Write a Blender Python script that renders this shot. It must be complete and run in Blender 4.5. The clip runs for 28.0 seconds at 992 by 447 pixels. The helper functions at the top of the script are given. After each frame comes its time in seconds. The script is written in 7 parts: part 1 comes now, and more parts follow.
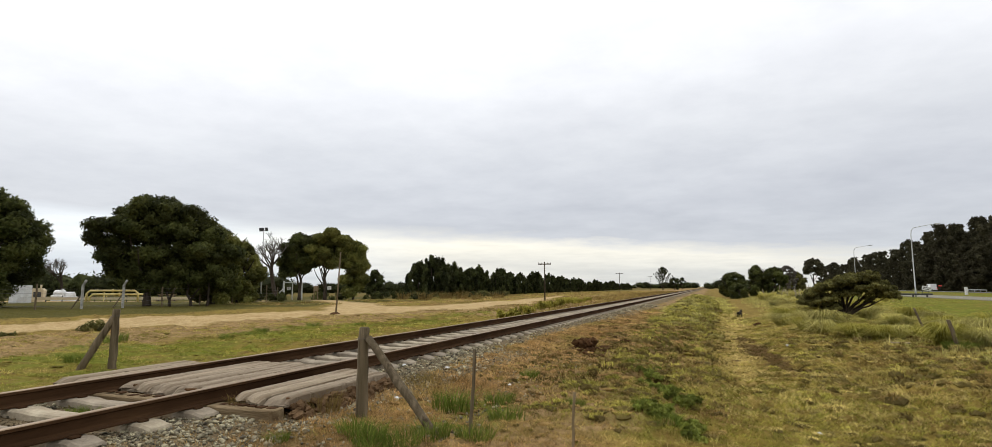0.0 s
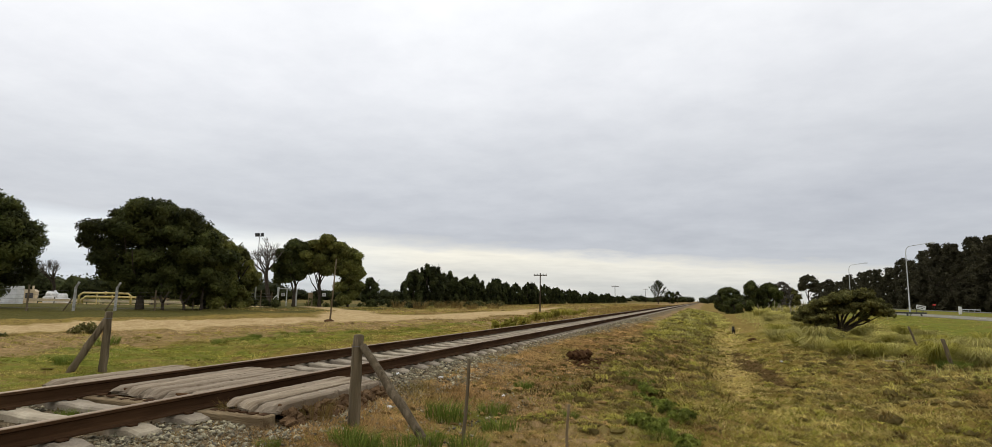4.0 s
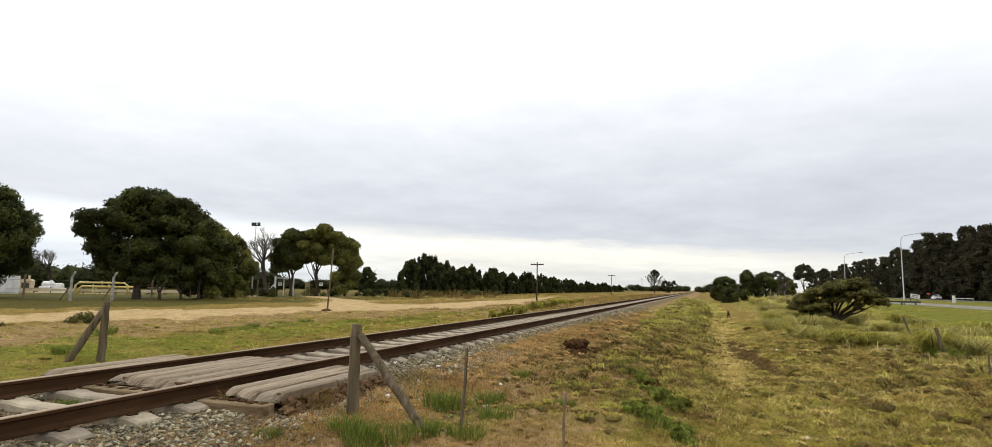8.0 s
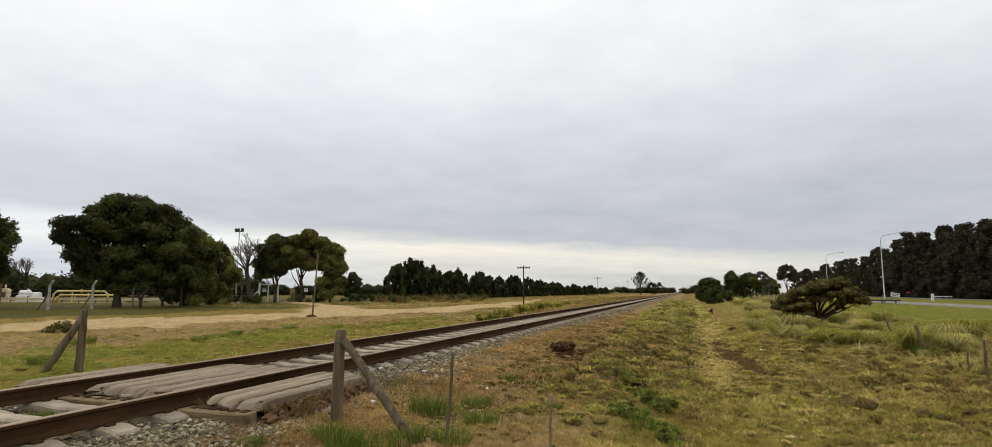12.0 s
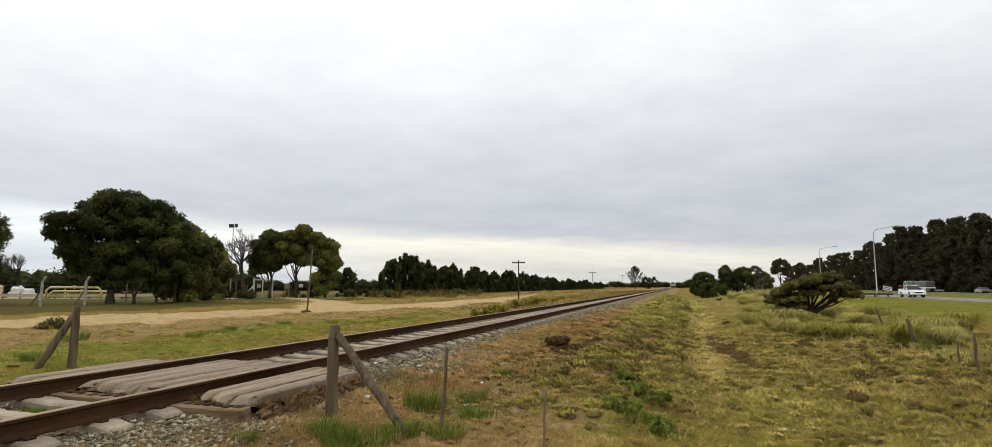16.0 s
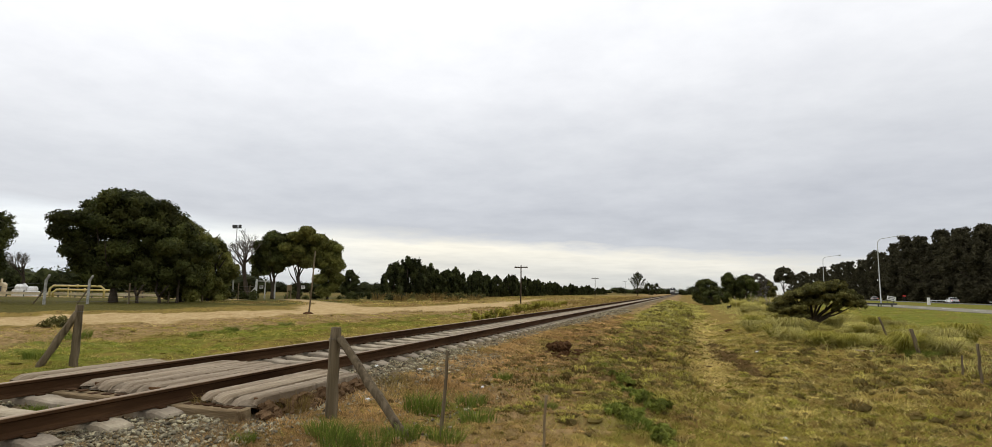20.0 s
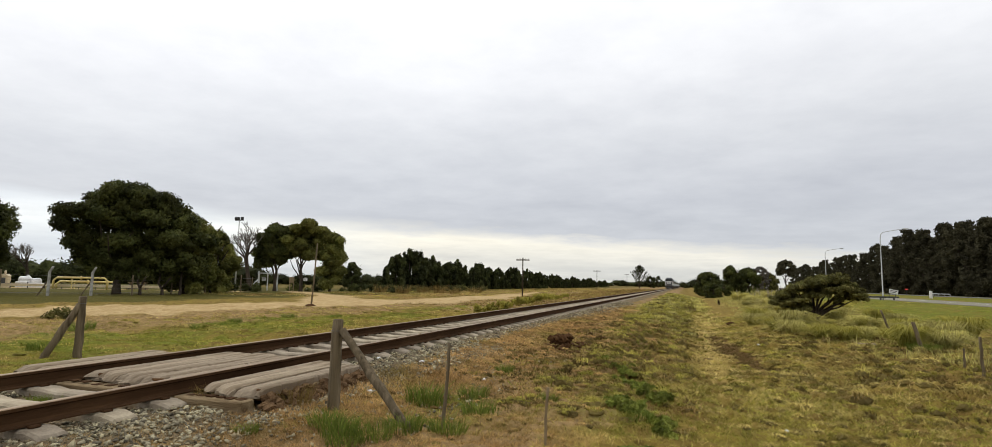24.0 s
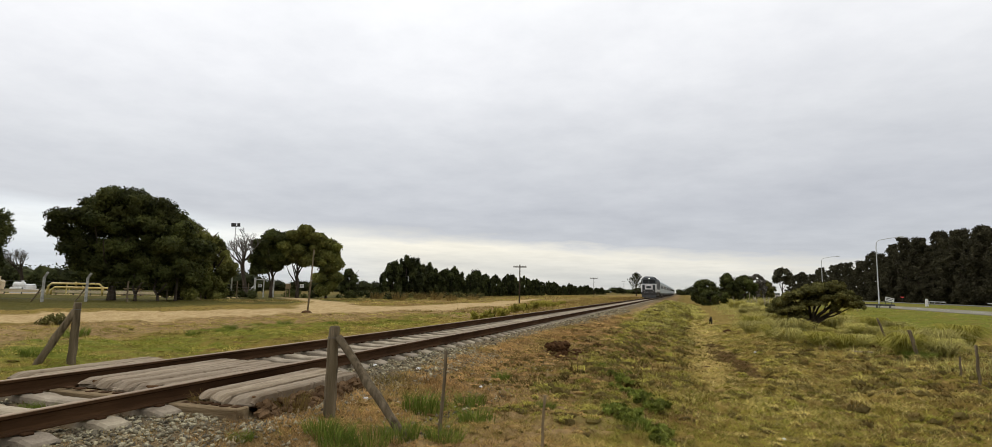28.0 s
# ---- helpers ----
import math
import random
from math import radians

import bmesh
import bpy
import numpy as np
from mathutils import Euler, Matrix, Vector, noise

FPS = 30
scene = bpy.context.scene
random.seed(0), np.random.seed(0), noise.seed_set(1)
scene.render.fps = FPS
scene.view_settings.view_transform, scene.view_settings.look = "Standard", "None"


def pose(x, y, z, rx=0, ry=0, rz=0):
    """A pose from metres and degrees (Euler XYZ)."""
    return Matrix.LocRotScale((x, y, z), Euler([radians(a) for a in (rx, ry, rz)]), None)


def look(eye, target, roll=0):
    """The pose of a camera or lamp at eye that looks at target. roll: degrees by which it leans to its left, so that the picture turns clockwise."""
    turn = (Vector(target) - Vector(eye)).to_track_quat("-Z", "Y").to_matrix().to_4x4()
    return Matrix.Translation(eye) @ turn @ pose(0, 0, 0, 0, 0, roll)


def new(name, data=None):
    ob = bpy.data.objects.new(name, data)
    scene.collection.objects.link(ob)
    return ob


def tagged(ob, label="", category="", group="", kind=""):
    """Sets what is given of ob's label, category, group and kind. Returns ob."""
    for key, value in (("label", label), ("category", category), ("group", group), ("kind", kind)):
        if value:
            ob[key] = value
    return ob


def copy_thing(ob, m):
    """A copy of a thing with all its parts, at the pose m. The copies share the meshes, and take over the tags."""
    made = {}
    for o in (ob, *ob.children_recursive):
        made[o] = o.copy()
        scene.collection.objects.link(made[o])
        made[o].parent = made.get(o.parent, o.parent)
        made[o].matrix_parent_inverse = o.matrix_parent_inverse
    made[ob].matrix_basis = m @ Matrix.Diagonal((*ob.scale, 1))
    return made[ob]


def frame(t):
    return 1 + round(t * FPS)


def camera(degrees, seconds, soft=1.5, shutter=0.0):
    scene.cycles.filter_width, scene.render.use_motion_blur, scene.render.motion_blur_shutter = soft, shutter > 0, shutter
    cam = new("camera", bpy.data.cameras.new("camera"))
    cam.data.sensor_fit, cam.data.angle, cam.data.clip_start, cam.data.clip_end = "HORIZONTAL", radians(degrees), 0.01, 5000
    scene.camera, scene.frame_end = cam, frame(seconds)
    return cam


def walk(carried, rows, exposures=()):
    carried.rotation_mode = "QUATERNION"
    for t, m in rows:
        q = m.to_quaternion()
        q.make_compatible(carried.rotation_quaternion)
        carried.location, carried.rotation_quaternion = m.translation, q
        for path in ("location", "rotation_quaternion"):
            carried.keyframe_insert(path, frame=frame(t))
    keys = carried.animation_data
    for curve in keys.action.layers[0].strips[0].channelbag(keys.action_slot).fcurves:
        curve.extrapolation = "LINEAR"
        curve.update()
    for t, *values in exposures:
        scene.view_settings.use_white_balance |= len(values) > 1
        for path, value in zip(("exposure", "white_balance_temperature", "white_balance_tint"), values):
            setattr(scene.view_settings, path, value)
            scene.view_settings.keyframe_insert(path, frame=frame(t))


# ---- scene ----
PATH = [
    (0, 5.132, -0.018, 1.083, 20.37, 6.32, 0.00),
    (0.5, 5.133, -0.025, 1.085, 20.38, 6.31, 0.13),
    (1, 5.130, -0.028, 1.080, 20.40, 6.35, 0.55),
    (1.5, 5.122, -0.022, 1.086, 20.46, 6.93, 1.69),
    (2, 5.128, -0.023, 1.087, 20.46, 7.41, 1.23),
    (2.5, 5.132, -0.026, 1.088, 20.52, 7.38, 0.61),
    (3, 5.129, -0.024, 1.084, 20.54, 7.61, 0.22),
    (3.5, 5.124, -0.019, 1.079, 20.42, 7.45, 0.87),
    (5.5, 5.120, -0.010, 1.077, 19.56, 6.98, 1.12),
    (6, 5.119, -0.015, 1.080, 19.59, 6.73, 1.04),
    (6.5, 5.120, -0.014, 1.081, 19.66, 6.56, 0.61),
    (7, 5.117, -0.020, 1.078, 19.71, 6.51, 0.58),
    (7.5, 5.123, -0.034, 1.078, 19.74, 6.37, 0.79),
    (8, 5.123, -0.035, 1.083, 19.71, 6.29, 1.11),
    (8.5, 5.123, -0.029, 1.085, 19.74, 6.16, 1.11),
    (9, 5.123, -0.030, 1.090, 19.57, 6.13, 1.19),
    (9.5, 5.122, -0.037, 1.089, 19.60, 6.52, 1.44),
    (10, 5.130, -0.023, 1.080, 19.58, 6.44, 1.59),
    (10.5, 5.125, -0.024, 1.082, 19.30, 6.83, 1.33),
    (11, 5.125, -0.012, 1.087, 18.86, 6.82, 1.51),
    (11.5, 5.129, 0.001, 1.083, 18.49, 6.72, 0.65),
    (12, 5.129, -0.001, 1.079, 18.32, 6.67, 0.42),
    (12.5, 5.131, -0.017, 1.079, 18.29, 6.55, 0.79),
    (14.5, 5.136, 0.004, 1.085, 17.71, 6.24, 0.42),
    (15, 5.138, -0.016, 1.079, 17.72, 6.16, 0.41),
    (15.5, 5.139, -0.009, 1.078, 17.77, 6.08, 0.24),
    (16, 5.142, 0.001, 1.077, 17.82, 6.17, 0.24),
    (16.5, 5.144, -0.000, 1.079, 17.80, 6.27, 0.12),
    (17, 5.143, -0.016, 1.080, 18.07, 6.52, 0.16),
    (17.5, 5.153, -0.008, 1.080, 18.11, 6.42, 0.26),
    (18, 5.153, 0.009, 1.080, 18.15, 6.42, 0.44),
    (18.5, 5.154, 0.002, 1.077, 18.17, 6.32, 0.49),
    (19, 5.157, 0.006, 1.082, 18.13, 6.43, 0.63),
    (19.5, 5.156, 0.018, 1.077, 18.12, 6.74, 0.80),
    (20, 5.147, 0.001, 1.076, 18.13, 6.60, 1.03),
    (20.5, 5.144, -0.006, 1.081, 18.14, 6.48, 1.20),
    (21, 5.141, 0.003, 1.081, 18.16, 6.41, 1.35),
    (21.5, 5.144, 0.008, 1.079, 18.21, 6.28, 1.48),
    (23.5, 5.143, 0.011, 1.076, 18.31, 5.95, 1.12),
    (24, 5.143, 0.010, 1.075, 18.31, 5.86, 1.14),
    (24.5, 5.151, 0.018, 1.081, 18.28, 5.86, 1.13),
    (25, 5.144, 0.018, 1.079, 18.29, 6.05, 1.13),
    (25.5, 5.146, 0.022, 1.076, 18.27, 6.35, 1.13),
    (26, 5.142, 0.012, 1.079, 18.30, 6.66, 1.22),
    (26.5, 5.146, 0.019, 1.078, 18.20, 6.73, 1.26),
    (27, 5.140, 0.020, 1.075, 17.99, 6.64, 1.30),
    (27.5, 5.138, 0.012, 1.076, 18.02, 6.53, 1.35),
    (28, 5.140, 0.010, 1.077, 18.03, 6.55, 1.28),
]
LENS = 81.8


def carried_pose(x, y, z, yaw, pitch, roll):
    return Matrix.Translation((x, y, z)) @ Euler((radians(90 + pitch), 0, radians(yaw))).to_matrix().to_4x4() @ pose(0, 0, 0, 0, 0, roll)


EXPOSURES = [(0.0, 0.14, 6450, 10), (0.8, 0.15, 6450, 10), (1.6, 0.05, 6450, 10), (2.1, 0.04, 6450, 10), (2.9, -0.07, 6450, 10), (3.5, -0.08, 6450, 10), (5.5, 0.22, 6450, 10), (6.0, 0.28, 6450, 10), (8.0, 0.29, 6450, 10), (9.0, 0.21, 6450, 10), (10.0, 0.20, 6450, 10), (11.0, 0.02, 6500, 10), (12.0, -0.05, 6500, 10), (15.0, 0.03, 6500, 10), (17.0, 0.08, 6500, 10), (18.0, 0.02, 6500, 10), (19.0, 0.03, 6500, 10), (20.0, 0.06, 6500, 10), (21.0, 0.09, 6500, 10), (25.0, 0.08, 6500, 10), (26.0, 0.03, 6500, 10), (27.0, -0.04, 6500, 10), (28.0, -0.02, 6500, 10)]
cam = camera(LENS, 28.0, soft=0.8)
walk(cam, [(t, carried_pose(*p)) for t, *p in PATH], EXPOSURES)

# ---- world and sun: overcast, brighter aloft and to the left ----
SUN_EL, SUN_AZ = radians(38), radians(-75)
world = bpy.data.worlds.new("overcast")
scene.world = world
world.use_nodes = True
wn, wl = world.node_tree.nodes, world.node_tree.links
wn.clear()


def wnode(kind, **inputs):
    n = wn.new(kind)
    for k, v in inputs.items():
        n.inputs[k].default_value = v
    return n


def wmath(op, a, b):
    n = wn.new("ShaderNodeMath")
    n.operation = op
    for i, v in enumerate((a, b)):
        if isinstance(v, (int, float)):
            n.inputs[i].default_value = v
        else:
            wl.new(v, n.inputs[i])
    return n.outputs[0]


def wramp(source, stops):
    n = wn.new("ShaderNodeValToRGB")
    while len(n.color_ramp.elements) < len(stops):
        n.color_ramp.elements.new(0.5)
    for e, (p, c) in zip(n.color_ramp.elements, stops):
        e.position, e.color = p, (*c, 1)
    wl.new(source, n.inputs[0])
    return n.outputs[0]


def wmix(kind, fac, a, b):
    n = wn.new("ShaderNodeMixRGB")
    n.blend_type = kind
    for i, v in zip((0, 1, 2), (fac, a, b)):
        if isinstance(v, (int, float)):
            n.inputs[i].default_value = v
        elif isinstance(v, tuple):
            n.inputs[i].default_value = (*v, 1)
        else:
            wl.new(v, n.inputs[i])
    return n.outputs[0]


tc = wn.new("ShaderNodeTexCoord")
sep = wn.new("ShaderNodeSeparateXYZ")
wl.new(tc.outputs["Generated"], sep.inputs[0])
wx, wy, wz = sep.outputs
# cloud sheet seen in perspective: direction divided by its height
den = wmath("ADD", wmath("MAXIMUM", wz, 0.0), 0.12)
comb = wn.new("ShaderNodeCombineXYZ")
wl.new(wmath("DIVIDE", wx, den), comb.inputs[0])
wl.new(wmath("DIVIDE", wy, den), comb.inputs[1])
big = wnode("ShaderNodeTexNoise", Scale=0.55, Detail=6.0, Roughness=0.55)
fine = wnode("ShaderNodeTexNoise", Scale=1.9, Detail=7.0, Roughness=0.6)
wl.new(comb.outputs[0], big.inputs["Vector"])
wl.new(comb.outputs[0], fine.inputs["Vector"])
# base by elevation: hazy horizon, bright strip, grey belly of the cloud, white aloft
wob = wmath("ADD", wz, wmath("MULTIPLY", wmath("SUBTRACT", big.outputs[0], 0.5), 0.07))
left = wmath("MULTIPLY", wmath("ADD", wmath("MULTIPLY", wx, -1.0), 0.25), 0.05)
aloft = wramp(wmath("ADD", wob, left), [(0.0, (0.61, 0.64, 0.67)), (0.075, (0.555, 0.573, 0.612)), (0.15, (0.56, 0.575, 0.615)), (0.26, (0.70, 0.712, 0.738)), (0.38, (0.90, 0.905, 0.925)), (0.60, (1.12, 1.12, 1.12)), (1.0, (1.15, 1.15, 1.15))])
low = wramp(wz, [(0.0, (0.65, 0.67, 0.67)), (0.02, (0.67, 0.69, 0.70)), (0.045, (0.78, 0.78, 0.76)), (0.072, (0.96, 0.935, 0.86)), (0.11, (0.84, 0.83, 0.80))])
edge = wmath("ADD", wz, wmath("ADD", wmath("MULTIPLY", wx, 0.055), wmath("MULTIPLY", wmath("SUBTRACT", fine.outputs[0], 0.5), 0.05)))
sheet = wn.new("ShaderNodeMapRange")
sheet.inputs[1].default_value, sheet.inputs[2].default_value = 0.052, 0.076
wl.new(edge, sheet.inputs[0])
streak = wnode("ShaderNodeTexNoise", Scale=1.0, Detail=4.0, Roughness=0.55)
flow = wn.new("ShaderNodeCombineXYZ")
wl.new(wmath("MULTIPLY", wx, 3.0), flow.inputs[0])
wl.new(wmath("MULTIPLY", wy, 3.0), flow.inputs[1])
wl.new(wmath("MULTIPLY", wz, 34.0), flow.inputs[2])
wl.new(flow.outputs[0], streak.inputs["Vector"])
low = wmix("MULTIPLY", 0.9, low, wramp(streak.outputs[0], [(0.32, (0.88, 0.89, 0.91)), (0.5, (0.99, 0.99, 0.99)), (0.66, (1.10, 1.09, 1.07))]))
cool = wn.new("ShaderNodeMapRange")
cool.inputs[1].default_value, cool.inputs[2].default_value = -0.45, -0.75
wl.new(wx, cool.inputs[0])
low = wmix("MULTIPLY", 1.0, low, (1.01, 0.985, 0.925))
low = wmix("MIX", cool.outputs[0], low, wmix("MULTIPLY", 1.0, low, (0.88, 0.96, 1.12)))
cloud = wmix("MIX", sheet.outputs[0], low, aloft)
cloud = wmix("MULTIPLY", 0.7, cloud, wramp(fine.outputs[0], [(0.25, (0.84, 0.85, 0.87)), (0.75, (1.12, 1.12, 1.11))]))
sky = wn.new("ShaderNodeTexSky")
sky.sky_type, sky.sun_disc, sky.sun_elevation, sky.sun_rotation = "NISHITA", False, SUN_EL, SUN_AZ
hazed = wmix("MIX", 0.93, wmix("MULTIPLY", 1.0, sky.outputs[0], (0.1, 0.1, 0.1)), cloud)
back = wn.new("ShaderNodeBackground")
back.inputs["Strength"].default_value = 1.05
wl.new(hazed, back.inputs["Color"])
wout = wn.new("ShaderNodeOutputWorld")
wl.new(back.outputs[0], wout.inputs[0])

sun = new("sun", bpy.data.lights.new("sun", "SUN"))
sun.data.energy, sun.data.angle, sun.data.color = 0.9, radians(25), (1.0, 0.97, 0.92)
sun.matrix_world = look((math.sin(SUN_AZ) * math.cos(SUN_EL) * 50, math.cos(SUN_AZ) * math.cos(SUN_EL) * 50, math.sin(SUN_EL) * 50), (0, 0, 0))


# ---- materials ----
def mat(name, c1, c2, scale=4.0, rough=0.8, bump=0.0, bump_scale=None, metal=0.0, vary=0.0, island=0.0, stretch=(1, 1, 1), stain=None, spec=0.2, coat=0.0, thin=0.0, tone=False):
    """Two-tone noise at two scales with optional per-object and per-island variation, a stain colour and bump."""
    m = bpy.data.materials.new(name)
    m.use_nodes = True
    n, l = m.node_tree.nodes, m.node_tree.links
    p = n["Principled BSDF"]
    p.inputs["Roughness"].default_value, p.inputs["Metallic"].default_value = rough, metal
    p.inputs["Specular IOR Level"].default_value, p.inputs["Coat Weight"].default_value = spec, coat
    co = n.new("ShaderNodeTexCoord")
    mp = n.new("ShaderNodeMapping")
    mp.inputs["Scale"].default_value = stretch
    l.new(co.outputs["Object"], mp.inputs[0])

    def tex(s, detail=5.0):
        t = n.new("ShaderNodeTexNoise")
        t.inputs["Scale"].default_value, t.inputs["Detail"].default_value = s, detail
        l.new(mp.outputs[0], t.inputs["Vector"])
        return t.outputs[0]

    def rmp(src, lo, hi, a=(0, 0, 0), b=(1, 1, 1)):
        r = n.new("ShaderNodeValToRGB")
        r.color_ramp.elements[0].position, r.color_ramp.elements[1].position = lo, hi
        r.color_ramp.elements[0].color, r.color_ramp.elements[1].color = (*a, 1), (*b, 1)
        l.new(src, r.inputs[0])
        return r.outputs[0]

    def mix(kind, fac, a, b):
        x = n.new("ShaderNodeMixRGB")
        x.blend_type = kind
        for i, v in enumerate((fac, a, b)):
            if isinstance(v, float):
                x.inputs[i].default_value = v
            elif isinstance(v, tuple):
                x.inputs[i].default_value = (*v, 1)
            else:
                l.new(v, x.inputs[i])
        return x.outputs[0]

    col = rmp(tex(scale), 0.32, 0.68, c1, c2)
    col = mix("MULTIPLY", 0.6, col, rmp(tex(scale * 7.3), 0.25, 0.75, (0.72, 0.72, 0.72), (1.2, 1.2, 1.2)))
    if stain:
        col = mix("MIX", rmp(tex(scale * 0.45), 0.5, 0.66), col, stain)
    for amount, node, out in ((vary, "ShaderNodeObjectInfo", "Random"), (island, "ShaderNodeNewGeometry", "Random Per Island")):
        if amount:
            r = n.new(node)
            col = mix("MULTIPLY", 1.0, col, rmp(r.outputs[out], 0.0, 1.0, (1 - amount,) * 3, (1 + amount * 0.9, 1 + amount, 1 + amount * 0.7)))
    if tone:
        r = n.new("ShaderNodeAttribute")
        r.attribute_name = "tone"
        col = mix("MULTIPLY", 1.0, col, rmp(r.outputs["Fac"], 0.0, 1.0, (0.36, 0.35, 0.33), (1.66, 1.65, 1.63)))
    l.new(col, p.inputs["Base Color"])
    if thin:
        tl, mx = n.new("ShaderNodeBsdfTranslucent"), n.new("ShaderNodeMixShader")
        mx.inputs[0].default_value = thin
        l.new(col, tl.inputs[0])
        l.new(p.outputs[0], mx.inputs[1])
        l.new(tl.outputs[0], mx.inputs[2])
        l.new(mx.outputs[0], n["Material Output"].inputs[0])
    if bump:
        b = n.new("ShaderNodeBump")
        b.inputs["Strength"].default_value, b.inputs["Distance"].default_value = bump, 0.02
        l.new(tex(bump_scale or scale * 6), b.inputs["Height"])
        l.new(b.outputs[0], p.inputs["Normal"])
    return m


def plain(name, c, rough=0.5, metal=0.0, glow=0.0, spec=0.5, trans=0.0):
    m = bpy.data.materials.new(name)
    m.use_nodes = True
    p = m.node_tree.nodes["Principled BSDF"]
    p.inputs["Base Color"].default_value = (*c, 1)
    p.inputs["Roughness"].default_value, p.inputs["Metallic"].default_value = rough, metal
    p.inputs["Specular IOR Level"].default_value = spec
    p.inputs["Transmission Weight"].default_value = trans
    if glow:
        p.inputs["Emission Color"].default_value, p.inputs["Emission Strength"].default_value = (*c, 1), glow
    return m


